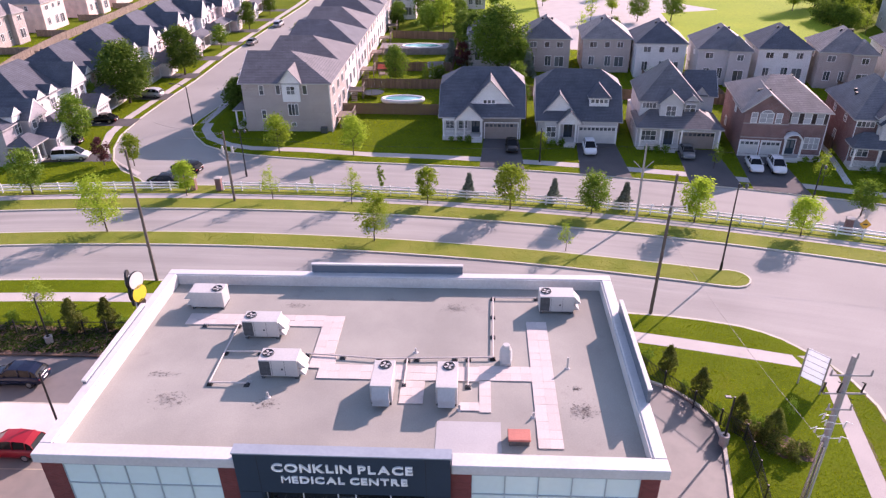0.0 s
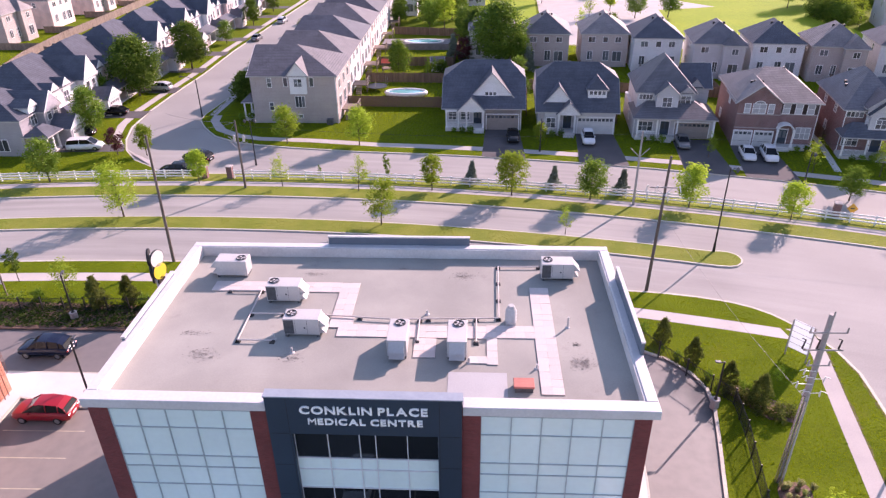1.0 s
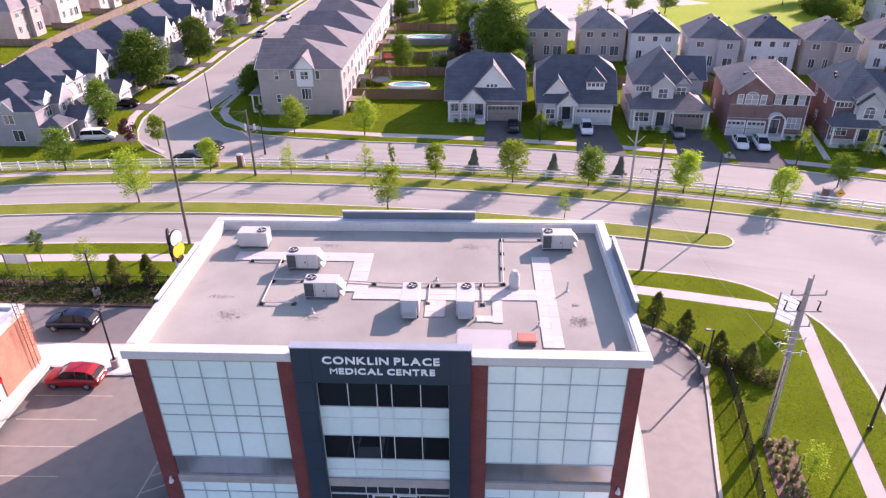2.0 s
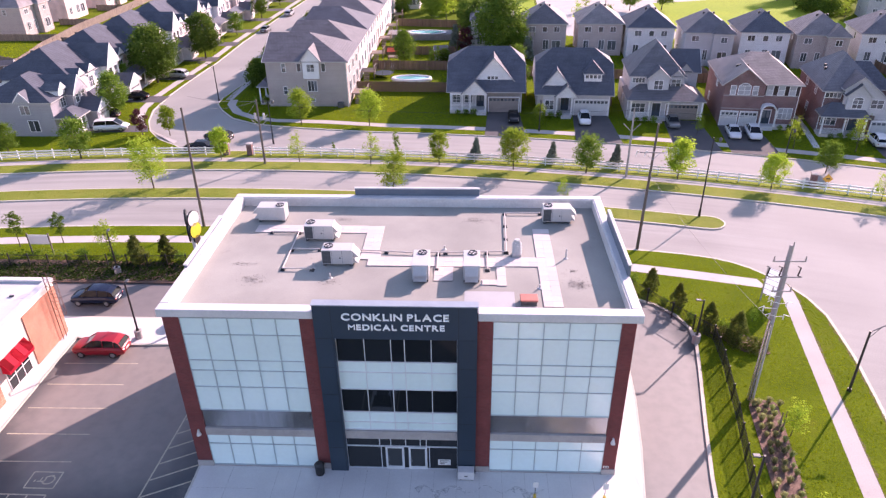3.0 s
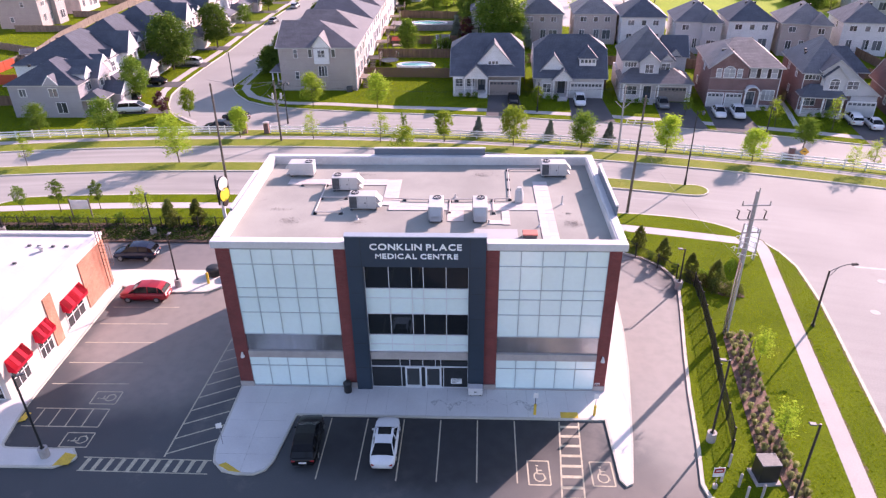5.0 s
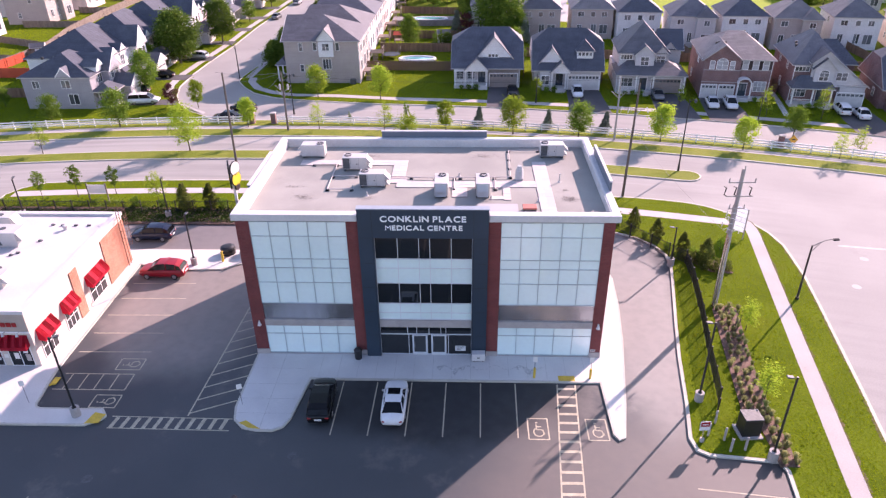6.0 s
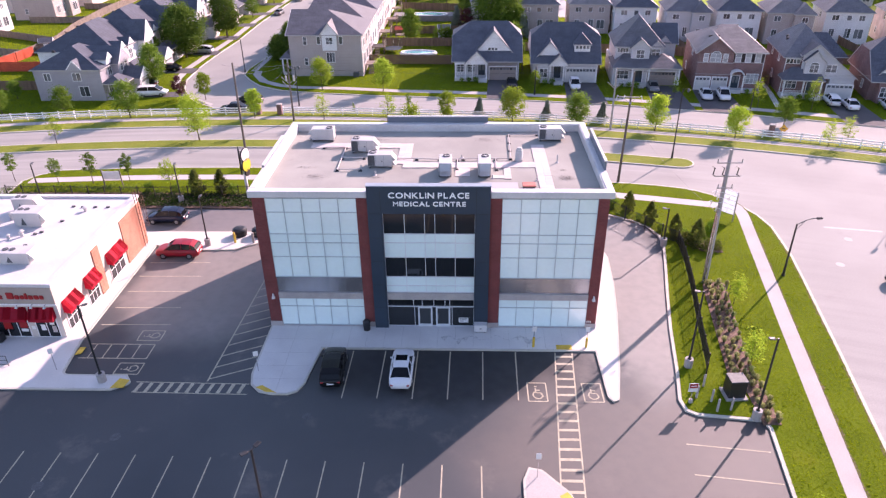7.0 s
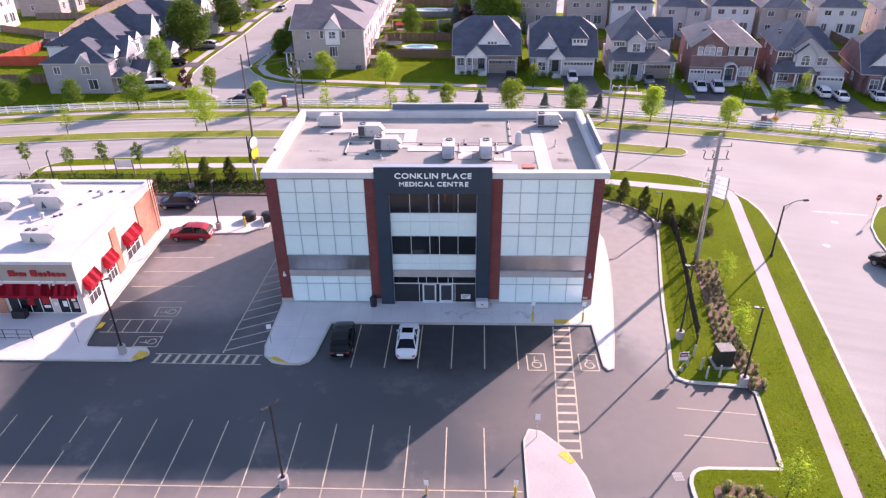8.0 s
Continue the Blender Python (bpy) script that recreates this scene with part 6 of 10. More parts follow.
# zebra bars across the drive
marking("crosswalk", [(-10.0, -7.65, -0.9, -7.75), (-9.9, -8.85, -0.8, -8.95)], "pair of crosswalk edge lines", 0.09)
for k in range(11):
    x = -9.5 + 0.82 * k
    marking("crosswalk_bar", [(x, -7.75, x - 0.18, -8.85)], "pale crosswalk bar", 0.3)
# hatched no-parking wedge beside the building
marking("hatching", [(-4.35, -7.5, -3.6, 9.2)] + [(-4.3 + 0.05 * (7.5 + y), y, -1.15, y + 1.45) for y in [-7.2 + 1.45 * k for k in range(11)]], "hatched no-parking wedge", 0.12)
# hatched bay between the two accessible stalls of the cafe
marking("hatching", [(-16.1, -2.85, -10.4, -2.85), (-16.2, -4.75, -10.4, -4.75), (-10.4, -2.85, -10.4, -4.75)] + [(-15.4 + 1.25 * k, -2.85, -15.4 + 1.25 * k, -4.75) for k in range(4)], "hatched access aisle", 0.1, z=0.0125)


def access_mark(cx, cy, s, turn=0):
    """A painted square with the seated-figure sign in strokes."""
    g = []
    sq = [(-0.5, -0.72), (0.5, -0.72), (0.5, 0.72), (-0.5, 0.72)]
    for k in range(4):
        g.append((*sq[k], *sq[(k + 1) % 4]))
    fig = [(-0.08, 0.3), (-0.08, -0.06), (0.2, -0.06), (0.3, -0.38)]
    g += [(*fig[k], *fig[k + 1]) for k in range(3)] + [(-0.08, 0.14, 0.16, 0.14)]
    wheel = [(0.02 + 0.26 * math.cos(a), -0.22 + 0.3 * math.sin(a)) for a in [2.2 + 0.55 * k for k in range(8)]]
    g += [(*wheel[k], *wheel[k + 1]) for k in range(7)]
    g.append((-0.12, 0.42, 0.0, 0.42))
    c, q = math.cos(radians(turn)), math.sin(radians(turn))
    f = lambda x, y: (cx + s * (c * x - q * y), cy + s * (q * x + c * y))
    marking("accessible_marking", [(*f(a, b), *f(d, e)) for a, b, d, e in g], "painted accessible-parking symbol in a square", 0.1, z=0.0135)


access_mark(21.65, -8.25, 1.45)
access_mark(25.9, -8.25, 1.45)
access_mark(-11.25, -1.6, 1.4, 90)
access_mark(-11.3, -6.05, 1.4, 90)
bm = bmesh.new()
box(bm, 23.7, 25.0, -3.1, -2.5, TOP, TOP + 0.02)
for k in range(48):
    tube(bm, (23.78 + 0.105 * (k % 12), -3.02 + 0.13 * (k // 12), TOP + 0.02), (23.78 + 0.105 * (k % 12), -3.02 + 0.13 * (k // 12), TOP + 0.03), 0.03, 0.02, 5)
solid("tactile_plate", bm, M["yellow"], "yellow tactile plate at the ramp", "paving", "tactile plates")
for pts in ([(0.2, -8.0), (1.5, -8.85), (0.6, -8.75), (-0.25, -8.25)], [(-11.7, -8.6), (-10.7, -8.45), (-10.5, -7.6), (-11.4, -7.4)], [(22.2, -18.3), (23.0, -19.2), (23.35, -18.9), (22.75, -17.95)], [(-16.55, -4.5), (-16.1, -4.3), (-16.1, -3.5), (-16.55, -3.5)]):
    c = Vector((sum(p[0] for p in pts) / 4, sum(p[1] for p in pts) / 4))
    pts = sorted(pts, key=lambda p: math.atan2(p[1] - c.y, p[0] - c.x))
    bm = bmesh.new()
    prism(bm, pts, TOP - 0.05, TOP + 0.02)
    solid("tactile_plate", bm, M["yellow"], "worn yellow tactile plate at the kerb", "paving", "tactile plates")
# storm drain and manhole covers
bm = bmesh.new()
lattice(bm, [-0.34, -0.28] + [-0.28 + 0.07 * k for k in range(1, 8)] + [0.28, 0.34], [-0.34, -0.28, -0.02, 0.02, 0.28, 0.34], -0.012, 0.0, lambda i, j: i % 2 and j in (1, 3))
solid("storm_drain", bm, M["worn_line"], "square pale storm drain grate in the asphalt", "drain", kind="structure", m=pose(29.98, -20.0, 0.012, -90, 0, 4))
for x, y in ((-9.0, -13.6), (-12.2, -18.1), (4.4, -11.2)):
    bm = bmesh.new()
    tube(bm, (x, y, 0.002), (x, y, 0.016), 0.38, 0.38, 18)
    solid("manhole_cover", bm, M["grille"], "round iron cover set in the asphalt", "cover", "iron covers", kind="structure")
for x, y in ((53.7, 11.3), (57.0, 16.6)):
    bm = bmesh.new()
    tube(bm, (x, y, 0.002), (x, y, 0.016), 0.42, 0.42, 18)
    solid("manhole_cover", bm, M["sidewalk"], "pale worn cover set in the road", "cover", "iron covers", kind="structure")
# joints of the front walk
J = M["stone"]
bm = bmesh.new()
for k in range(15):
    x = 4.6 + 1.52 * k
    box(bm, x - 0.012, x + 0.012, -3.05, -0.15, TOP + 0.001, TOP + 0.010)
for y in (-2.0, -3.9, -5.6, -7.2):
    box(bm, -0.85, 3.4, y - 0.012, y + 0.012, TOP + 0.001, TOP + 0.010)
box(bm, 1.4, 1.425, -8.8, -0.15, TOP + 0.001, TOP + 0.012)
M["joint"] = surf("walk_joint", (0.48, 0.455, 0.44), (0.43, 0.405, 0.39), scale=1.0, fine=8.0, rough=0.9, bump=0.0)
solid("walk_joint", bm, M["joint"], "sawn joints of the concrete walk", "joint", kind="stuff")
bm = bmesh.new()
rng_s = random.Random(4)
upper = [(14.0 + 0.3 * k, -1.55 + 0.25 * math.sin(0.9 * k) + rng_s.uniform(-0.08, 0.08)) for k in range(31)]
lower = [(x, y - rng_s.choice((0.08, 0.12, 0.2, 0.55, 0.9)) * (0.6 + 0.4 * math.sin(k * 0.35))) for k, (x, y) in enumerate(upper)]
for k in range(30):
    bm.faces.new([bm.verts.new((*p, TOP + 0.014)) for p in (lower[k], lower[k + 1], upper[k + 1], upper[k])])
M["damp"] = surf("damp_stain", (0.46, 0.445, 0.43), (0.53, 0.51, 0.495), scale=2.0, fine=8.0, rough=0.6, bump=0.0)
solid("damp_stain", bm, M["damp"], "damp dark drip stains on the front walk", "stain", kind="stuff")

# ---- the cafe ----
CX0, CX1, CY0, CY1, CH = -45.0, -18.42, -2.1, 15.2, 5.62
cafe = thing("cafe", pose(0, 0, 0), "single-storey cream cafe with red awnings and a white roof", "building")
for a, b, c, d in ((CX0, CX1, CY0, CY0 + 0.3), (CX0, CX1, CY1 - 0.3, CY1), (CX0, CX0 + 0.3, CY0 + 0.31, CY1 - 0.31), (CX1 - 0.3, CX1, CY0 + 0.31, CY1 - 0.31)):
    bm = bmesh.new()
    box(bm, a, b, c, d, 0.1, CH - 0.32)
    part("wall", bm, M["stucco"], cafe, "cream stucco wall")
    bm = bmesh.new()
    gx, gy = (0.12, 0.12 if b - a > 1 else -0.11)
    box(bm, a - gx, b + gx, c - gy, d + gy, CH - 0.32, CH)
    part("roof_edge", bm, M["cap"], cafe, "white metal roof edge")
bm = bmesh.new()
box(bm, CX0 + 0.43, CX1 - 0.43, CY0 + 0.43, CY1 - 0.43, CH - 0.5, CH - 0.22)
part("roof_deck", bm, M["white_roof"], cafe, "white membrane roof")
for a, b in ((4.6, 5.8), (10.4, 15.12)):
    bm = bmesh.new()
    box(bm, CX1 + 0.005, CX1 + 0.09, a, b, 0.1, 4.85)
    part("brick_panel", bm, M["brick_orange"], cafe, "orange brick wall panel")
bm = bmesh.new()
box(bm, -30.2, -25.6, CY0 - 0.09, CY0 - 0.005, 0.1, 3.3)
part("brick_panel", bm, M["brick_orange"], cafe, "orange brick wall panel")


def awning(m, w, n=5, lamps=False):
    """Sloping cloth with scalloped front edge, on two brackets."""
    bm = bmesh.new()
    v = [bm.verts.new(p) for p in ((-w / 2, 0, 1.15), (w / 2, 0, 1.15), (w / 2, -0.6, 0.28), (-w / 2, -0.6, 0.28), (w / 2, -0.6, 0.0), (-w / 2, -0.6, 0.0), (w / 2, 0, 0.12), (-w / 2, 0, 0.12))]
    for f in ((0, 3, 2, 1), (3, 5, 4, 2), (1, 2, 4, 6), (0, 7, 5, 3)):
        bm.faces.new([v[i] for i in f])
    a = part("awning", bm, M["red_cloth"], cafe, "red cloth awning", m=m)
    bm = bmesh.new()
    for k in range(n + 1):
        x = -w / 2 + w * k / n
        tube(bm, (x, -0.01, 1.17), (x, -0.62, 0.29), 0.02, 0.02, 5)
    part("awning_rib", bm, M["red_cloth"], a)
    for k in range(0, n, 2):
        bm = bmesh.new()
        xa, xb = -w / 2 + w * k / n + 0.03, -w / 2 + w * (k + 1) / n - 0.03
        v = [bm.verts.new(p) for p in ((xa, -0.012, 1.175), (xb, -0.012, 1.175), (xb, -0.632, 0.29), (xa, -0.632, 0.29))]
        bm.faces.new((v[0], v[3], v[2], v[1]))
        bmesh.ops.solidify(bm, geom=bm.faces[:], thickness=0.008)
        part("awning_stripe", bm, M["red_stripe"], a)
    for x in (-w / 2 + 0.5, w / 2 - 0.5) if lamps else ():
        bm = bmesh.new()
        tube(bm, (x, 0, 1.5), (x, -0.35, 1.5), 0.03)
        tube(bm, (x, -0.35, 1.55), (x, -0.4, 1.3), 0.05, 0.13, 8)
        part("awning_lamp", bm, M["cap"], a, "small white gooseneck lamp")


def shop_window(m, w, h, nx, ny):
    bm = bmesh.new()
    t = 0.06
    lattice(bm, [-w / 2 + w * i / nx + s for i in range(nx + 1) for s in (-t / 2, t / 2)], [h * j / ny + s for j in range(ny + 1) for s in (-t / 2, t / 2)], -0.05, 0.02, lambda i, j: i % 2 and j % 2)
    wn_ = part("window", bm, M["trim"], cafe, "white framed shop window", m=m)
    bm = bmesh.new()
    box(bm, -w / 2, w / 2, -0.02, 0.01, 0, h)
    part("pane", bm, M["darkglass"], wn_)


for y0, y1 in ((-1.45, 0.9), (2.3, 4.4), (6.6, 9.9)):
    c, w = (y0 + y1) / 2, y1 - y0
    awning(pose(CX1 + 0.01, c, 2.15, 0, 0, 90), w)
    shop_window(pose(CX1 + 0.01, c, 0.35, 0, 0, 90), w * 0.86, 2.0, 3, 2)
for x0, x1 in ((-20.9, -18.75), (-25.6, -21.15)):
    c, w = (x0 + x1) / 2, x1 - x0
    awning(pose(c, CY0 - 0.01, 2.1), w, 7, True)
    shop_window(pose(c, CY0 - 0.01, 0.2), w * 0.88, 2.1, 2 if w < 3 else 4, 1)
bm = bmesh.new()
box(bm, -30.0, CX1 + 0.02, CY0 - 0.06, CY0 - 0.004, 3.45, 3.6)
part("trim_band", bm, M["trim"], cafe)
bm = bmesh.new()
box(bm, -26.0, CX1, CY0 - 0.05, CY0 - 0.004, 3.62, 5.22)
M["tan_band"] = surf("tan_stucco", (0.40, 0.335, 0.29), (0.35, 0.295, 0.255), scale=0.5, fine=25.0, rough=0.9, bump=0.15, mix=0.05)
part("sign_band", bm, M["tan_band"], cafe, "tan sign band")
# the red shop lettering, as plain rounded bars
x = -24.35
for k, (w, h) in enumerate(((0.62, 0.62), (0.16, 0.42), (0.72, 0.4), (0.0, 0), (0.62, 0.66), (0.4, 0.4), (0.34, 0.4), (0.26, 0.6), (0.4, 0.4), (0.42, 0.4), (0.36, 0.4))):
    if w:
        bm = bmesh.new()
        box(bm, x, x + w, CY0 - 0.14, CY0 - 0.06, 4.1, 4.1 + h)
        bmesh.ops.bevel(bm, geom=bm.edges[:], offset=0.05, segments=2, affect="EDGES")
        part("sign_bar", bm, M["red_sign"], cafe, "red sign bar")
    x += w + (0.06 if w else 0.3)
for x0, x1, z0, z1, mt in ((-22.2, -21.5, 1.15, 1.75, "red_sign"), (-22.15, -21.55, 0.75, 1.05, "sign_white"), (-21.2, -20.85, 1.0, 1.35, "sign_white"), (-20.35, -19.95, 0.9, 1.5, "sign_white"), (-19.4, -19.0, 0.7, 1.4, "stone"), (-19.5, -19.1, 1.5, 1.85, "sign_white")):
    bm = bmesh.new()
    box(bm, x0, x1, CY0 - 0.075, CY0 - 0.065, z0, z1)
    part("window_poster", bm, M[mt], cafe, "printed poster in the window")
# red poster in the window and planter box by the door
bm = bmesh.new()
box(bm, -23.6, -22.9, CY0 - 0.075, CY0 - 0.065, 1.0, 1.7)
part("window_poster", bm, M["red_sign"], cafe, "red poster in the window")
bm = bmesh.new()
box(bm, -24.8, -23.6, -3.1, -2.4, TOP, TOP + 0.75)
bmesh.ops.bevel(bm, geom=bm.edges[:], offset=0.03, segments=1, affect="EDGES")
solid("planter", bm, M["black"], "black planter box beside the cafe door", "planter")
# pipe ladder on the rear corner
lad = thing("roof_ladder", pose(CX1 + 0.15, 13.9, TOP), "rust-brown caged roof ladder on the brick wall", "ladder")
M["rust"] = surf("rusty_steel", (0.20, 0.10, 0.07), (0.15, 0.075, 0.055), scale=3.0, fine=14.0, rough=0.8, bump=0.1, mix=0.2)
for y in (0.0, 0.5):
    bm = bmesh.new()
    tube(bm, (0.15, y, 0), (0.15, y, 6.5), 0.035)
    part("stile", bm, M["rust"], lad)
for k in range(20):
    bm = bmesh.new()
    tube(bm, (0.15, 0, 0.3 + 0.3 * k), (0.15, 0.5, 0.3 + 0.3 * k), 0.018, n=5)
    part("rung", bm, M["rust"], lad)
for k in range(6):
    z = 2.5 + 0.75 * k
    bm = bmesh.new()
    pts = [(0.15, 0.0, z), (0.5, -0.12, z), (0.85, 0.0, z), (0.95, 0.25, z), (0.85, 0.5, z), (0.5, 0.62, z), (0.15, 0.5, z)]
    for p, q in zip(pts, pts[1:]):
        tube(bm, p, q, 0.018, n=5)
    part("cage_hoop", bm, M["rust"], lad)
for x, y in ((0.5, -0.12), (0.85, 0.0), (0.95, 0.25), (0.85, 0.5), (0.5, 0.62)):
    bm = bmesh.new()
    tube(bm, (x, y, 2.5), (x, y, 6.3), 0.014, n=5)
    part("cage_bar", bm, M["rust"], lad)
CR = CH - 0.22


def cafe_unit(x, y, w, d, h, turn=0, fans=2):
    u = thing("rooftop_unit", pose(x, y, CR, 0, 0, turn), "white rooftop air conditioner on the cafe roof", "air conditioner", "cafe rooftop units")
    bm = bmesh.new()
    box(bm, 0, w, 0, d, 0.2, h)
    bmesh.ops.bevel(bm, geom=bm.edges[:], offset=0.03, segments=1, affect="EDGES")
    part("cabinet", bm, M["unit"], u)
    bm = bmesh.new()
    box(bm, 0.1, w - 0.1, 0.1, d - 0.1, 0, 0.2)
    part("curb", bm, M["unit"], u)
    for k in range(fans):
        bm = bmesh.new()
        tube(bm, (0.4 + 0.62 * k, d / 2, h), (0.4 + 0.62 * k, d / 2, h + 0.06), 0.27, 0.25, 16)
        part("fan", bm, M["grille"], u, "dark fan grille")
    bm = bmesh.new()
    v = [bm.verts.new(p) for p in ((w * 0.25, -0.004, 0.25), (w * 0.45, -0.004, 0.25), (w * 0.35, -0.004, h * 0.7))]
    v2 = [bm.verts.new((p.co.x, -0.03, p.co.z)) for p in v]
    bm.faces.new(v2), bm.faces.new((v[0], v[1], v2[1], v2[0])), bm.faces.new((v[1], v[2], v2[2], v2[1])), bm.faces.new((v[2], v[0], v2[0], v2[2]))
    bmesh.ops.recalc_face_normals(bm, faces=bm.faces)
    part("intake", bm, M["grille"], u)
    bm = bmesh.new()
    v = [bm.verts.new(p) for p in ((w, 0.1, h), (w, d - 0.1, h), (w + 0.5, d - 0.1, h * 0.45), (w + 0.5, 0.1, h * 0.45), (w, 0.1, h * 0.45), (w, d - 0.1, h * 0.45))]
    for f in ((0, 3, 2, 1), (0, 4, 3), (1, 2, 5)):
        bm.faces.new([v[i] for i in f])
    part("intake_hood", bm, M["unit"], u)


cafe_unit(-24.6, 1.2, 2.7, 1.5, 1.15)
cafe_unit(-27.3, 8.2, 2.6, 1.9, 1.5)
cafe_unit(-29.2, 11.3, 2.2, 1.3, 1.5)
cafe_unit(-31.2, 7.6, 1.7, 1.2, 1.1, 10, 1)
cafe_unit(-33.2, 2.2, 2.4, 1.5, 1.2, 0, 2)
for x, y, r, h in ((-28.6, 9.9, 0.32, 0.8), (-25.6, 6.4, 0.28, 0.7), (-26.6, 5.9, 0.22, 0.5), (-30.9, 6.0, 0.4, 0.9), (-22.2, 11.8, 0.3, 0.5), (-31.8, 9.3, 0.35, 1.0), (-29.9, 5.2, 0.3, 0.6)):
    bm = bmesh.new()
    tube(bm, (x, y, CR), (x, y, CR + h * 0.6), r * 0.6, r * 0.6, 12)
    tube(bm, (x, y, CR + h * 0.6), (x, y, CR + h * 0.85), r * 0.7, r, 12)
    tube(bm, (x, y, CR + h * 0.85), (x, y, CR + h), r, r * 0.4, 12)
    solid("exhaust_fan", bm, M["unit"], "pale mushroom exhaust fan on the cafe roof", "fan", "cafe exhaust fans")
for x, y in ((-23.9, 12.7), (-22.9, 12.6), (-21.6, 12.6), (-20.3, 12.6), (-23.4, 9.5), (-24.2, 7.2), (-24.6, 6.8), (-24.3, 4.6)):
    bm = bmesh.new()
    box(bm, x - 0.16, x + 0.16, y - 0.1, y + 0.1, CR, CR + 0.14)
    solid("roof_block", bm, M["grille"], "small dark block on the white roof", "block", "roof blocks")
# railing of the drive-through on the south side
rl = thing("hand_rail", pose(-31, -6.05, TOP), "black steel handrail beside the cafe drive", "railing")
for k in range(9):
    bm = bmesh.new()
    tube(bm, (1.22 * k, 0, 0), (1.22 * k, 0, 1.0), 0.03)
    part("rail_post", bm, M["black"], rl)
for z in (1.0, 0.55, 0.15):
    bm = bmesh.new()
    tube(bm, (0, 0, z), (9.76, 0, z), 0.025)
    part("rail_bar", bm, M["black"], rl)

# ---- street furniture ----
def lot_lamp(m, heads=(0,), label="black parking-lot lamp on a round concrete base", h=7.2):
    g = thing("lamp_post", m, label, "lamp post", "parking lot lamps")
    bm = bmesh.new()
    tube(bm, (0, 0, -0.1), (0, 0, 0.78), 0.33, 0.33, 20)
    part("lamp_base", bm, M["pole_concrete"], g, "round concrete base")
    bm = bmesh.new()
    tube(bm, (0, 0, 0.78), (0, 0, h), 0.085, 0.07, 10)
    tube(bm, (0, 0, 0.78), (0, 0, 0.86), 0.16, 0.14, 10)
    part("pole", bm, M["black"], g)
    for a in heads:
        c, s = math.cos(radians(a)), math.sin(radians(a))
        bm = bmesh.new()
        tube(bm, (0, 0, h - 0.1), (0.3 * c, 0.3 * s, h - 0.02), 0.035)
        part("arm", bm, M["black"], g)
        bm = bmesh.new()
        box(bm, -0.22, 0.22, -0.14, 0.14, -0.045, 0.045)
        bmesh.ops.bevel(bm, geom=bm.edges[:], offset=0.025, segments=1, affect="EDGES")
        part("lamp_head", bm, M["grille"] if len(heads) == 1 else M["black"], g, "flat lamp head", m=pose(0.46 * c, 0.46 * s, h, 0, -6, a))
    return g


lot_lamp(pose(37.3, -10.9, TOP), (180,))
lot_lamp(pose(34.0, -5.1, TOP), (180,))
lot_lamp(pose(36.95, 14.9, TOP), (180,), h=4.3)
lot_lamp(pose(4.0, -21.2, 0.02), (60, 225), h=6.9)
lot_lamp(pose(-12.65, -7.75, TOP), (20,))
lot_lamp(pose(-11.5, 14.3, TOP), (90,), h=5.6)
lot_lamp(pose(-18.3, 24.9, TOP), (100,), h=4.8)
lot_lamp(pose(-35.5, 24.9, TOP), (100,), h=4.8)


def wood_pole(m, h, label, arms=(), r=0.17, material=None, group="utility poles"):
    g = thing("utility_pole", m, label, "utility pole", group)
    bm = bmesh.new()
    tube(bm, (0, 0, -0.3), (0, 0, h), r, r * 0.62, 12)
    part("pole", bm, material or M["pole_wood"], g)
    for z, length, turn in arms:
        bm = bmesh.new()
        c, s = math.cos(radians(turn)) * length / 2, math.sin(radians(turn)) * length / 2
        tube(bm, (-c, -s - 0.14, z), (c, s - 0.14, z), 0.05)
        part("cross_arm", bm, M["pole_concrete"], g)
        for k in (-1, 0.0, 1):
            bm = bmesh.new()
            p = (c * k * 0.92, s * k * 0.92 - 0.14)
            tube(bm, (*p, z + 0.03), (*p, z + 0.34), 0.06, 0.045, 8)
            tube(bm, (*p, z + 0.12), (*p, z + 0.17), 0.1, 0.1, 8)
            part("insulator", bm, M["pole_concrete"], g)
    return g


wood_pole(pose(-13.2, 35.6, TOP, 0, 0.5, 0), 14.0, "tall dark wooden utility pole by the road")
corner_pole = wood_pole(pose(35.3, 31.2, TOP, 0, 1.4, 0), 13.9, "tall dark wooden utility pole with a pale cross arm")
bm = bmesh.new()
box(bm, -1.45, 0.95, -0.24, -0.14, 10.95, 11.07)
part("cross_arm", bm, M["pole_concrete"], corner_pole)
for x, s in ((-1.4, -1), (-0.55, -1), (0.9, 1)):
    bm = bmesh.new()
    tube(bm, (x, -0.2, 11.0), (x + s * 0.25, -0.3, 11.2), 0.03, n=6)
    tube(bm, (x + s * 0.25, -0.3, 11.25), (x + s * 0.42, -0.34, 10.6), 0.055, 0.04, 8)
    part("cut_out", bm, M["sign_white"], corner_pole, "white fuse cut-out")
for s in (-1, 1):
    bm = bmesh.new()
    tube(bm, (-0.25 + s * 0.85, -0.19, 10.97), (-0.1 * s, -0.19, 10.2), 0.025, n=6)
    part("brace", bm, M["steel"], corner_pole)
d = wood_pole(pose(-11.2, 54.6, TOP, 0, 0, 0), 9.1, "wooden utility pole on the verge with fanning wires")
e = wood_pole(pose(37.8, 50.5, TOP, 0, 0, 0), 9.3, "weathered utility pole on the verge with slanted brackets", (), 0.16, M["pole_concrete"])
for g, z, l in ((d, 5.9, 2.2), (d, 5.2, 2.0), (e, 6.2, 2.0)):
    for s in (-1, 1):
        bm = bmesh.new()
        tube(bm, (0, 0, z), (s * l * 0.55, 0.25, z + 1.0), 0.05)
        part("bracket", bm, M["pole_concrete"], g)
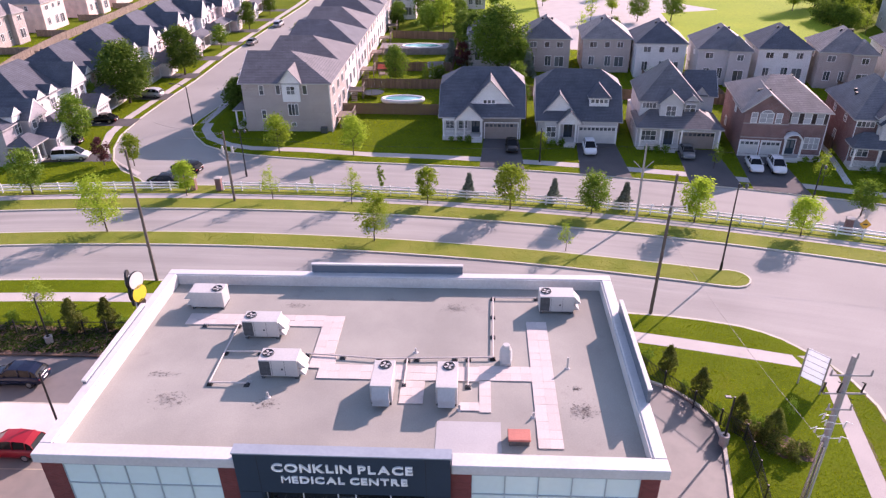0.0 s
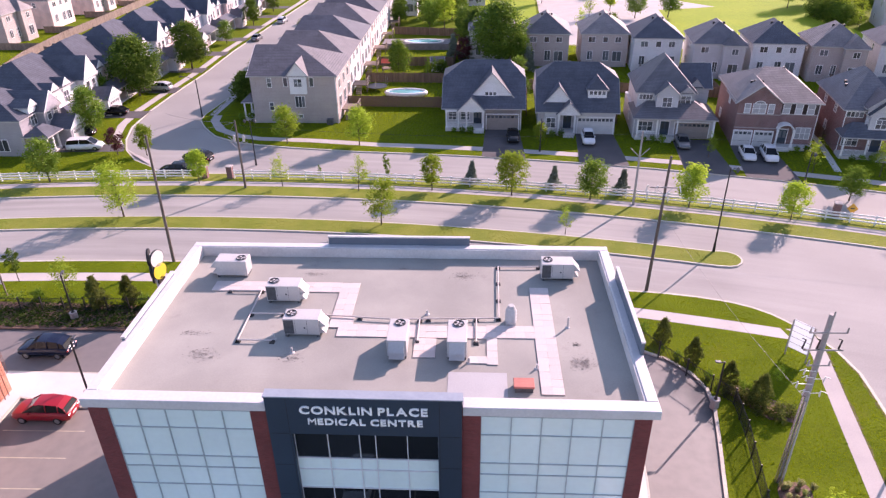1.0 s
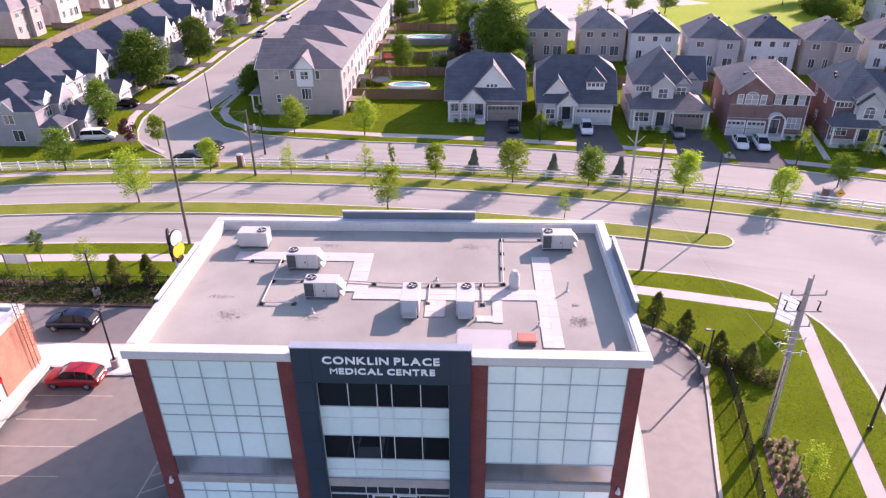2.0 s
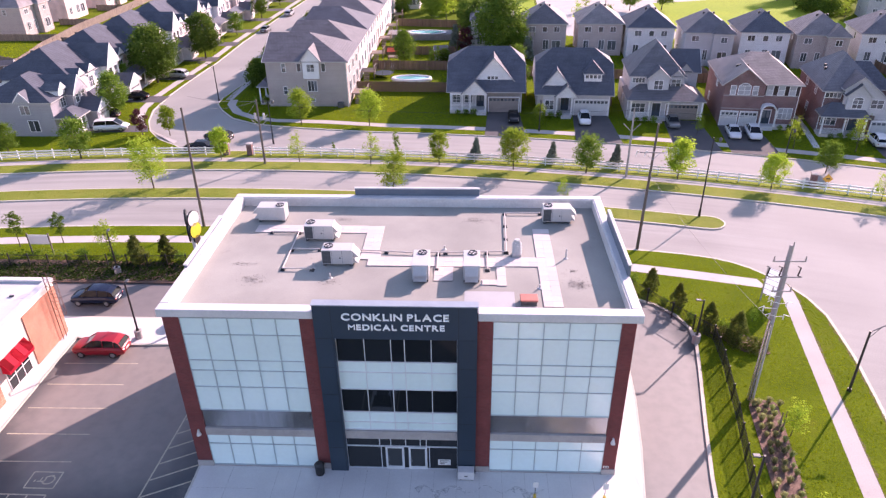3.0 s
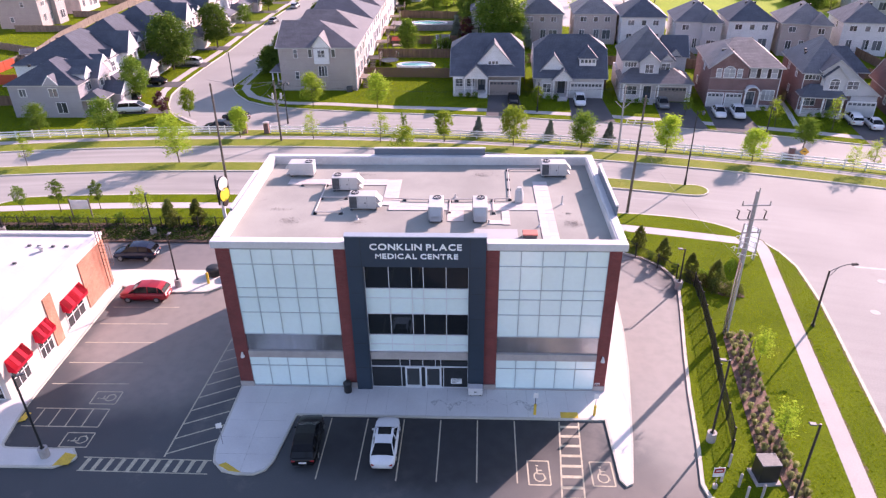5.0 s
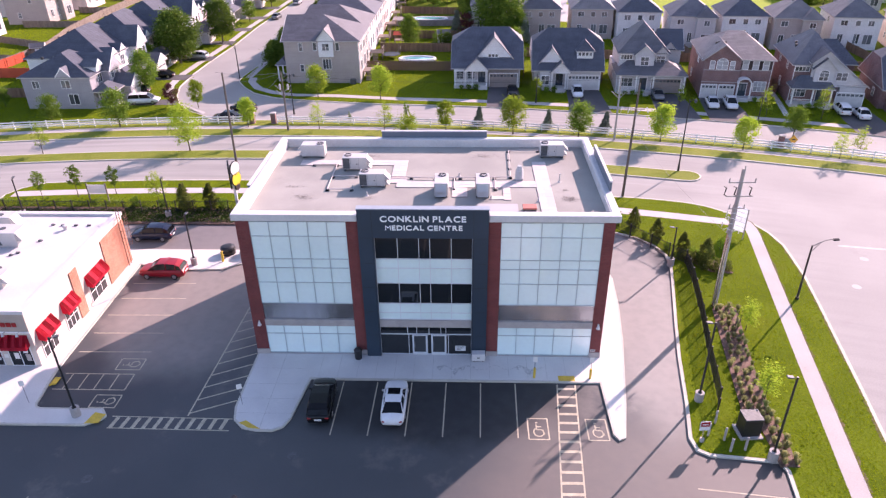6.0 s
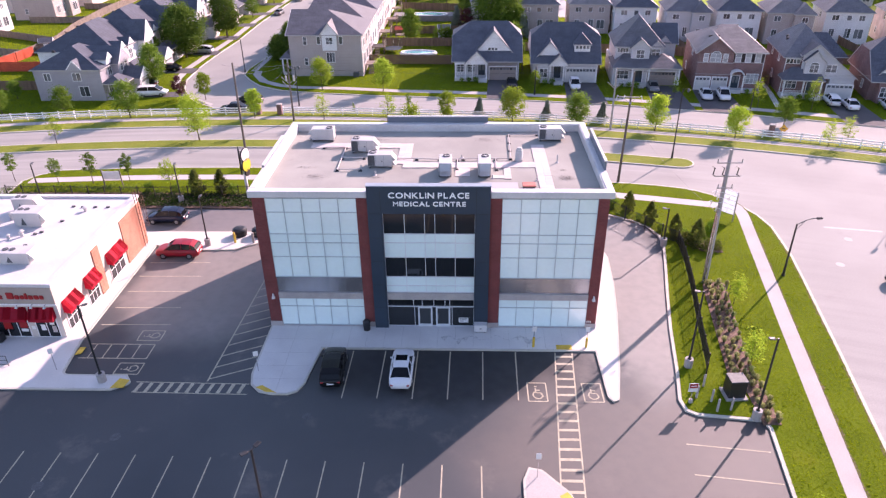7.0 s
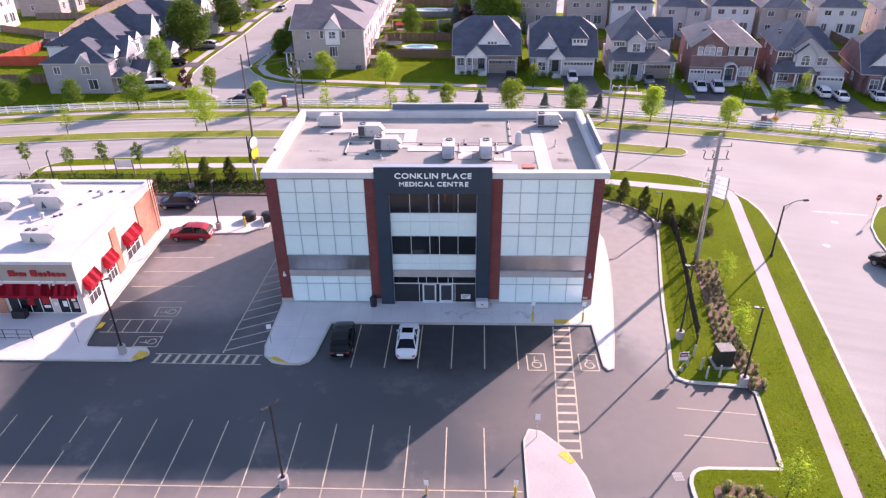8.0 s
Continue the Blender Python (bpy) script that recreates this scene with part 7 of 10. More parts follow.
for s in (-0.5, 0.7):
    bm = bmesh.new()
    tube(bm, (s, 0.2, 6.3), (s, 0.2, 7.0), 0.16, 0.16, 10)
    tube(bm, (s, 0.2, 7.0), (s, 0.2, 7.15), 0.16, 0.08, 10)
    part("transformer", bm, M["unit"], d, "small grey transformer can")
# pale concrete pole with brackets and cut-outs by the corner lawn
big = thing("utility_pole", pose(39.1, 7.75, TOP), "tall pale concrete utility pole with brackets and risers", "utility pole", "utility poles")
bm = bmesh.new()
tube(bm, (0, 0, -0.3), (0, 0, 13.5), 0.27, 0.15, 14)
part("pole", bm, M["pole_concrete"], big)
bm = bmesh.new()
tube(bm, (-0.26, -0.16, 0), (-0.2, -0.14, 7.5), 0.09, 0.09, 8)
tube(bm, (-0.1, -0.29, 0), (-0.08, -0.24, 7.2), 0.06, 0.06, 8)
part("riser_pipe", bm, M["steel"], big, "metal cable risers")
for z, l in ((12.35, 2.2), (11.1, 2.3), (9.95, 1.4)):
    bm = bmesh.new()
    tube(bm, (-l / 2, -0.22, z), (l / 2, -0.18, z), 0.055, 0.055, 8)
    part("cross_arm", bm, M["pole_concrete"], big)
for x in (-1.02, -0.2, 1.05):
    bm = bmesh.new()
    tube(bm, (x, -0.2, 11.12), (x - 0.3, -0.35, 11.3), 0.03)
    tube(bm, (x - 0.3, -0.35, 11.3), (x - 0.22, -0.35, 11.95), 0.055, 0.045, 8)
    tube(bm, (x - 0.22, -0.35, 11.95), (x - 0.5, -0.45, 12.1), 0.03)
    part("cut_out", bm, M["black"], big, "fuse cut-out")
for x, z in ((-1.05, 12.4), (0.0, 13.5), (1.05, 12.4), (-0.6, 10.0), (0.6, 10.0)):
    bm = bmesh.new()
    tube(bm, (x, -0.22, z), (x, -0.22, z + 0.36), 0.06, 0.04, 8)
    part("insulator", bm, M["pole_concrete"], big)

for x, z, turn in ((-0.75, 9.5, 20), (-0.5, 9.0, -15), (0.55, 8.9, 10), (-0.95, 8.5, 0), (-0.45, 7.9, 25), (0.6, 7.8, -20)):
    bm = bmesh.new()
    c, q = math.cos(radians(turn)), math.sin(radians(turn))
    tube(bm, (0, -0.2, z), (x, -0.3, z + 0.12), 0.025, n=6)
    tube(bm, (x, -0.3, z - 0.16), (x + 0.12 * q, -0.34, z + 0.3), 0.05, 0.035, 8)
    tube(bm, (x + 0.12 * q, -0.34, z + 0.3), (x + 0.36 * c * (1 if x > 0 else -1), -0.42, z + 0.2), 0.022, n=6)
    part("bracket", bm, M["sign_white"], big, "white insulator bracket")


def wire(p, q, sag, label, r=0.014, material=None):
    cu = bpy.data.curves.new("wire", "CURVE")
    cu.dimensions, cu.bevel_depth, cu.bevel_resolution = "3D", r, 1
    sp = cu.splines.new("POLY")
    n = 16
    sp.points.add(n)
    for k in range(n + 1):
        t = k / n
        z = p[2] + (q[2] - p[2]) * t - sag * 4 * t * (1 - t)
        sp.points[k].co = (p[0] + (q[0] - p[0]) * t, p[1] + (q[1] - p[1]) * t, z, 1)
    ob = new("overhead_wire", cu)
    cu.materials.append(material or M["black"])
    return tagged(ob, label, "wire", "overhead wires")


M["wire_pale"] = surf("bare_wire", (0.32, 0.30, 0.29), (0.28, 0.26, 0.25), scale=2.0, fine=8.0, rough=0.6, bump=0.0, metal=0.2)
wire((38.9, 7.6, 7.6), (35.6, 31.2, 8.6), 0.6, "pale service wire from the concrete pole", 0.011, M["wire_pale"])
wire((37.8, 50.5, 9.2), (75.0, 46.0, 9.6), 0.5, "thin overhead wire along the street")
wire((37.8, 50.5, 9.2), (-11.2, 54.6, 8.6), 0.8, "thin overhead wire along the street")
for x, y in ((-27, 70.0), (-22.0, 64.0), (-17.5, 66.5)):
    wire((-11.2, 54.6, 9.0), (x, y, 5.0 if x < -20 else 3.0), 0.4, "pale service wire fanning from the pole", 0.02, M["wire_pale"])


def street_lamp(m, h, reach, label, head=0.55):
    """Steel pole with a curved arm and a flat cobra head along local +x."""
    g = thing("street_lamp", m, label, "street lamp", "street lamps")
    bm = bmesh.new()
    tube(bm, (0, 0, -0.2), (0, 0, h), 0.11, 0.075, 10)
    tube(bm, (0, 0, 0), (0, 0, 0.25), 0.18, 0.15, 10)
    part("pole", bm, M["black"], g)
    bm = bmesh.new()
    pts = [(0, 0, h - 0.1)] + [(reach * t, 0, h - 0.1 + 0.55 * math.sin(t * 1.75)) for t in (0.2, 0.4, 0.6, 0.8, 1.0)]
    for p, q in zip(pts, pts[1:]):
        tube(bm, p, q, 0.04, n=6)
    tube(bm, (0, 0, h - 0.7), (reach * 0.4, 0, h + 0.2), 0.025, n=6)
    part("arm", bm, M["grille"], g)
    bm = bmesh.new()
    box(bm, reach - 0.05, reach + head, -0.15, 0.15, h + 0.32, h + 0.48)
    bmesh.ops.bevel(bm, geom=bm.edges[:], offset=0.05, segments=1, affect="EDGES")
    part("lamp_head", bm, M["rubber"], g)
    return g


street_lamp(pose(47.05, 8.9, TOP, 0, 0, 10), 5.7, 1.9, "black street lamp with a curved arm over the road")
street_lamp(pose(-27.3, 83.6, TOP, 0, 0, 175), 6.2, 2.2, "tall street lamp with a curved arm on the side street")


def lantern(m, h, label, arms=1):
    g = thing("street_lamp", m, label, "street lamp", "street lamps")
    bm = bmesh.new()
    tube(bm, (0, 0, -0.2), (0, 0, h), 0.1, 0.06, 10)
    tube(bm, (0, 0, 0), (0, 0, 0.9), 0.15, 0.13, 10)
    part("pole", bm, M["black"], g)
    for s in (-1, 1)[:arms]:
        bm = bmesh.new()
        for p, q in (((0, 0, h - 0.5), (s * 0.35, 0, h)), ((s * 0.35, 0, h), (s * 0.7, 0, h))):
            tube(bm, p, q, 0.03, n=6)
        part("arm", bm, M["black"], g)
        bm = bmesh.new()
        tube(bm, (s * 0.7, 0, h + 0.1), (s * 0.7, 0, h - 0.12), 0.06, 0.2, 12)
        tube(bm, (s * 0.7, 0, h - 0.12), (s * 0.7, 0, h - 0.4), 0.19, 0.12, 12)
        part("lantern", bm, M["grille"], g, "dark bell-shaped lantern")
    return g


lantern(pose(44.1, 39.2, TOP, 0, 0, 160), 9.6, "tall black street lamp with a bell lantern in the median", 1)
lantern(pose(60.6, 56.7, TOP, 0, 0, 100), 4.6, "black residential lantern post")
lantern(pose(27.9, 68.2, TOP, 0, 0, 90), 4.9, "black residential lantern post")
lantern(pose(-12.1, 62.6, 0, 0, 0, 0), 6.6, "black residential lantern post at the corner", 2)
lantern(pose(98.0, 47.0, TOP, 0, 0, 90), 4.9, "black residential lantern post")

# white rail fence along the verge; broken by an opening with two pillars
fence = thing("rail_fence", pose(0, 0, 0), "long white three-rail fence along the verge", "fence")
bm = bmesh.new()
box(bm, -0.065, 0.065, -0.065, 0.065, -0.1, 1.22)
v = [bm.verts.new(p) for p in ((-0.085, -0.085, 1.22), (0.085, -0.085, 1.22), (0.085, 0.085, 1.22), (-0.085, 0.085, 1.22), (0, 0, 1.3))]
for k in range(4):
    bm.faces.new((v[k], v[(k + 1) % 4], v[4]))
post_mesh = to_mesh("fence_post", bm, M["fence_white"])
bm = bmesh.new()
box(bm, 0, 1, -0.03, 0.03, -0.085, 0.085)
rail_mesh = to_mesh("fence_rail", bm, M["fence_white"])
RF, step = 263.5, 2.42
for x0, x1 in ((-100.0, -18.2), (-13.6, 110.0)):
    n = round((x1 - x0) / step)
    pts = [(x0 + (x1 - x0) * k / n, arc_y(RF, x0 + (x1 - x0) * k / n)) for k in range(n + 1)]
    for k, p in enumerate(pts):
        o = new("fence_post", post_mesh)
        o.parent = fence
        o.matrix_basis = pose(*p, TOP)
        if k < n:
            q = pts[k + 1]
            for z in (0.32, 0.70, 1.06):
                o = new("fence_rail", rail_mesh)
                o.parent = fence
                o.matrix_basis = pose(*p, TOP + z, 0, 0, math.degrees(math.atan2(q[1] - p[1], q[0] - p[0]))) @ Matrix.Diagonal((math.dist(p, q), 1, 1, 1))
for x, r in ((-17.6, RF + 0.2), (-14.2, RF + 0.2), (60.7, 264.9)):
    g = thing("gate_pillar", on_arc(r, x, TOP), "square brick pillar with pale cap by the fence", "pillar", "fence pillars")
    bm = bmesh.new()
    box(bm, -0.36, 0.36, -0.36, 0.36, -0.1, 1.6)
    part("shaft", bm, M["brick_house"], g)
    bm = bmesh.new()
    box(bm, -0.43, 0.43, -0.43, 0.43, 1.6, 1.7)
    v = [bm.verts.new(p) for p in ((-0.43, -0.43, 1.7), (0.43, -0.43, 1.7), (0.43, 0.43, 1.7), (-0.43, 0.43, 1.7), (0, 0, 1.78))]
    for k in range(4):
        bm.faces.new((v[k], v[(k + 1) % 4], v[4]))
    part("cap", bm, M["stone"], g)
sgn = thing("road_work_sign", on_arc(264.6, 62.0, TOP, 10), "orange diamond road-work sign on a stand", "sign")
bm = bmesh.new()
prism(bm, [(0, -0.62), (0.62, 0), (0, 0.62), (-0.62, 0)], -0.02, 0.02)
bm.transform(Matrix.Translation((0, -0.1, 1.3)) @ Matrix.Rotation(radians(80), 4, "X"))
part("panel", bm, M["orange"], sgn)
bm = bmesh.new()
box(bm, -0.22, 0.22, -0.13, -0.11, 1.2, 1.4)
part("sign_bar", bm, M["black"], sgn)
bm = bmesh.new()
tube(bm, (0, 0, 0), (0, 0, 1.3), 0.03)
tube(bm, (-0.5, 0.3, 0), (0, 0, 0.5), 0.02)
tube(bm, (0.5, 0.3, 0), (0, 0, 0.5), 0.02)
part("stand", bm, M["black"], sgn)


def iron_fence(points, label, h=1.5, step=2.2, pick=0.13):
    """Black steel fence: posts, two rails and pickets between each pair of posts."""
    g = thing("iron_fence", pose(0, 0, 0), label, "fence", "iron fences")
    run = []
    for p, q in zip(points, points[1:]):
        n = max(1, round(math.dist(p, q) / step))
        run += [(p[0] + (q[0] - p[0]) * k / n, p[1] + (q[1] - p[1]) * k / n) for k in range(n)]
    run.append(points[-1])
    pk = bmesh.new()
    for k, p in enumerate(run):
        bm = bmesh.new()
        box(bm, p[0] - 0.05, p[0] + 0.05, p[1] - 0.05, p[1] + 0.05, TOP - 0.1, TOP + h + 0.1)
        part("fence_post", bm, M["black"], g)
        if k + 1 < len(run):
            q = run[k + 1]
            for z in (0.18, h - 0.12):
                bm = bmesh.new()
                tube(bm, (*p, TOP + z), (*q, TOP + z), 0.026, n=4)
                part("fence_rail", bm, M["black"], g)
            n = int(math.dist(p, q) / pick)
            for i in range(1, n):
                x, y = p[0] + (q[0] - p[0]) * i / n, p[1] + (q[1] - p[1]) * i / n
                tube(pk, (x, y, TOP + 0.08), (x, y, TOP + h), 0.018, n=4, caps=False)
    tagged(part("picket", pk, M["black"], g), kind="stuff")
    return g


iron_fence([(20.0, 24.6), (27.5, 24.2), (30.6, 23.9), (32.5, 23.2), (34.1, 20.9), (35.8, 18.6), (37.2, 16.7), (38.5, 15.2), (38.25, 11.8), (37.3, 5.5), (36.2, -0.5), (35.4, -5.4), (34.9, -6.6)], "black steel picket fence along the corner lawn")
iron_fence([(-40.5, 26.2), (-24.0, 26.0), (-9.6, 26.4), (0, 26.2), (20.0, 24.6)], "black steel picket fence behind the parking lot")

# large wooden-backed notice board on the corner lawn, seen from behind
M["banner"] = foliage("pale_plastic_sheet", (0.76, 0.79, 0.84), (0.74, 0.77, 0.82), 0.45)
nb = thing("notice_board", pose(45.4, 21.0, TOP, 0, 0, -47), "large pale-grey notice board with dark battens on two posts", "sign")
for x in (-0.86, 0.86):
    bm = bmesh.new()
    box(bm, x - 0.05, x + 0.05, -0.06, 0.04, -0.2, 3.55)
    part("post", bm, M["pole_concrete"], nb)
bm = bmesh.new()
box(bm, -0.9, 0.9, 0.045, 0.07, 0.75, 3.5)
part("board", bm, M["banner"], nb, "pale board")
for z in (0.75, 1.3, 1.85, 2.4, 2.95, 3.44):
    bm = bmesh.new()
    box(bm, -0.9, 0.9, 0.015, 0.04, z, z + 0.035)
    part("batten", bm, M["pole_concrete"], nb)
# pylon sign of the cafe: pairs of round panels on one post
ps = thing("pylon_sign", pose(-10.9, 27.4, TOP), "roadside pylon sign with white, yellow and brown oval panels", "sign")
for z, mt, r in ((5.1, "sign_white", 0.84), (3.8, "sign_yellow", 0.84), (2.8, "shutter", 0.45)):
    for side, turn in ((1, -18), (-1, 18)):
        u = Vector((side * math.cos(radians(turn)), -abs(math.sin(radians(turn))), 0))
        c = Vector((side * 0.42, 0, z + (0.12 if side < 0 else 0)))
        bm = bmesh.new()
        tube(bm, c - u * 0.16, c, r, r, 28)
        p = part("panel", bm, M["black"], ps, "dark rim")
        bm = bmesh.new()
        tube(bm, c + u * 0.004, c + u * 0.02, r * 0.95, r * 0.95, 28)
        part("sign_face", bm, M[mt], p)
bm = bmesh.new()
box(bm, -0.16, 0.16, -0.12, 0.12, -0.1, 5.6)
part("post", bm, M["sign_white"], ps)

# small white board by the sidewalk
wb = thing("notice_board", pose(-28.2, 28.6, TOP, 0, 0, 0), "white real-estate board on two dark posts", "sign")
for x in (-1.15, 1.15):
    bm = bmesh.new()
    box(bm, x - 0.06, x + 0.06, -0.06, 0.06, -0.2, 2.6)
    part("post", bm, M["pole_wood"], wb)
bm = bmesh.new()
box(bm, -1.09, 1.09, -0.03, 0.03, 1.3, 2.4)
part("board", bm, M["sign_white"], wb)

# pad-mounted transformer with bollards and a no-entry sign
tf = thing("transformer_box", pose(36.5, -8.4, TOP, 0, 0, 4) @ Matrix.Diagonal((0.66, 0.72, 1.05, 1)), "dark green-black pad transformer with a flat lid", "transformer")
bm = bmesh.new()
box(bm, -1.25, 1.25, -1.05, 1.05, -0.1, 0.12)
part("pad", bm, M["pole_concrete"], tf)
bm = bmesh.new()
box(bm, -0.95, 0.95, -0.75, 0.75, 0.12, 1.5)
part("cabinet", bm, M["black"], tf)
bm = bmesh.new()
v = box(bm, -1.0, 1.0, -0.8, 0.8, 1.5, 1.6)
bmesh.ops.bevel(bm, geom=bm.edges[:], offset=0.03, segments=1, affect="EDGES")
part("lid", bm, M["grille"], tf)
for x, y in ((34.5, -7.5), (34.6, -9.2), (34.7, -10.25), (35.75, -10.1), (33.6, -8.8)):
    bm = bmesh.new()
    tube(bm, (x, y, TOP - 0.1), (x, y, TOP + 1.15), 0.085, 0.085, 12)
    tube(bm, (x, y, TOP + 1.15), (x, y, TOP + 1.2), 0.085, 0.03, 12)
    solid("bollard", bm, M["stone"], "pale bollard guarding the transformer box", "bollard", "bollards")
ne = thing("no_entry_sign", pose(32.95, -9.4, TOP, 0, 0, 5), "red and white no-entry sign on a post", "sign")
bm = bmesh.new()
tube(bm, (0, 0, -0.1), (0, 0, 1.95), 0.035)
part("post", bm, M["steel"], ne)
bm = bmesh.new()
box(bm, -0.36, 0.36, -0.06, -0.04, 1.15, 1.95)
part("plate", bm, M["sign_white"], ne)
bm = bmesh.new()
box(bm, -0.31, 0.31, -0.072, -0.062, 1.5, 1.9)
part("red_field", bm, M["red_sign"], ne)
bm = bmesh.new()
box(bm, -0.22, 0.22, -0.084, -0.074, 1.65, 1.74)
part("sign_bar", bm, M["sign_white"], ne)
bm = bmesh.new()
tube(bm, (0.05, 0.06, -0.05), (0.05, 0.06, 0.3), 0.16, 0.16, 10)
part("sleeve", bm, M["stone"], ne)
st = thing("stop_sign", pose(61.75, 17.9, TOP, 0, 0, 20), "red octagonal stop sign on a steel post", "sign")
bm = bmesh.new()
tube(bm, (0, 0, -0.1), (0, 0, 2.7), 0.035)
part("post", bm, M["steel"], st)
bm = bmesh.new()
tube(bm, (0, -0.06, 2.35), (0, -0.04, 2.35), 0.4, 0.4, 8)
part("plate", bm, M["red_sign"], st)
bm = bmesh.new()
box(bm, -0.24, 0.24, -0.072, -0.062, 2.29, 2.41)
part("sign_bar", bm, M["sign_white"], st)
marking("stop_line", [(55.7, 19.4, 61.5, 18.4)], "worn stop line across the side road", 0.34, 0.006, M["worn_line"])


def small_sign(x, y, z, h, w, hh, mt, label, turn=0):
    g = thing("parking_sign", pose(x, y, z, 0, 0, turn), label, "sign", "small signs")
    bm = bmesh.new()
    tube(bm, (0, 0, -0.05), (0, 0, h), 0.03)
    part("post", bm, M["steel"], g)
    bm = bmesh.new()
    box(bm, -w / 2, w / 2, -0.045, -0.032, h - hh, h)
    part("plate", bm, M[mt], g)
    return g


for x, y in ((21.8, -2.75), (26.2, -2.75)):
    g = small_sign(x, y, TOP, 2.1, 0.35, 0.5, "sign_white", "small parking sign on a post in a yellow sleeve")
    bm = bmesh.new()
    tube(bm, (0, 0, 0), (0, 0, 0.95), 0.1, 0.1, 12)
    part("sleeve", bm, M["yellow"], g)
small_sign(-0.55, -6.3, TOP, 2.0, 0.4, 0.45, "sign_white", "small white sign on a post by the kerb", 20)
small_sign(-17.0, -6.5, TOP, 2.2, 0.35, 0.5, "sign_white", "small white sign on a post by the cafe", 30)
small_sign(13.4, -21.9, 0.01, 1.5, 0.3, 0.45, "sign_white", "small white sign on a yellow post")
small_sign(19.1, -21.8, 0.01, 1.5, 0.3, 0.45, "sign_white", "small white sign on a yellow post")
small_sign(20.9, -16.75, TOP, 2.2, 0.35, 0.5, "sign_white", "small white sign on the traffic island")
for x in (13.4, 19.1):
    bm = bmesh.new()
    tube(bm, (x, -21.78, 0), (x, -21.78, 0.9), 0.09, 0.09, 12)
    solid("bollard", bm, M["yellow"], "yellow bollard at the end of the stalls", "bollard", "bollards")
# litter bin and bench-like white box by the door
bm = bmesh.new()
tube(bm, (7.5, -0.55, TOP), (7.5, -0.55, TOP + 0.85), 0.3, 0.33, 16)
tube(bm, (7.5, -0.55, TOP + 0.85), (7.5, -0.55, TOP + 1.0), 0.34, 0.2, 16)
solid("litter_bin", bm, M["black"], "black round litter bin by the brick pier", "bin")
wbx = thing("supply_box", pose(17.4, -0.65, TOP), "white metal supply box against the navy pier", "box")
bm = bmesh.new()
box(bm, -0.55, 0.55, -0.3, 0.3, 0.12, 0.8)
bmesh.ops.bevel(bm, geom=bm.edges[:], offset=0.03, segments=1, affect="EDGES")
part("body", bm, M["cap"], wbx)
bm = bmesh.new()
box(bm, -0.42, -0.32, -0.2, 0.2, 0, 0.12)
box(bm, 0.32, 0.42, -0.2, 0.2, 0, 0.12)
part("foot", bm, M["black"], wbx)
bm = bmesh.new()
box(bm, -0.1, 0.1, -0.315, -0.301, 0.42, 0.5)
part("sign_bar", bm, M["black"], wbx)
# round dark waste containers with bollards behind the building
for x, y in ((-8.7, 16.6), (-6.55, 16.6)):
    g = thing("waste_container", pose(x, y, TOP if y < 17 else 0), "dark round waste container with a domed lid", "bin", "waste containers")
    bm = bmesh.new()
    tube(bm, (0, 0, -0.1), (0, 0, 0.62), 0.72, 0.75, 20)
    part("drum", bm, M["rubber"], g)
    bm = bmesh.new()
    for z0, z1, r0, r1 in ((0.62, 0.8, 0.8, 0.74), (0.8, 0.93, 0.74, 0.5), (0.93, 0.98, 0.5, 0.1)):
        tube(bm, (0, 0, z0), (0, 0, z1), r0, r1, 20)
    part("lid", bm, M["black"], g)
for x, y in ((-8.75, 14.9), (-6.75, 14.9)):
    bm = bmesh.new()
    tube(bm, (x, y, TOP - 0.1), (x, y, TOP + 1.15), 0.13, 0.13, 12)
    tube(bm, (x, y, TOP + 1.15), (x, y, TOP + 1.22), 0.13, 0.05, 12)
    solid("bollard", bm, M["yellow"] if x < -8 else M["stone"], "thick pale bollard guarding the waste containers", "bollard", "bollards")

# ---- trees and planting ----
def leaf(bm, p, size, rng):
    a, b = rng.uniform(0, 6.283), rng.uniform(-0.9, 0.9)
    u = Vector((math.cos(a), math.sin(a), 0.35 * math.sin(5 * a))) * size
    v = Vector((-math.sin(a) * math.sin(b), math.cos(a) * math.sin(b), math.cos(b))) * size * 0.62
    bm.faces.new([bm.verts.new(p + q) for q in (-u, v * 0.8 - u * 0.1, u, -v)])


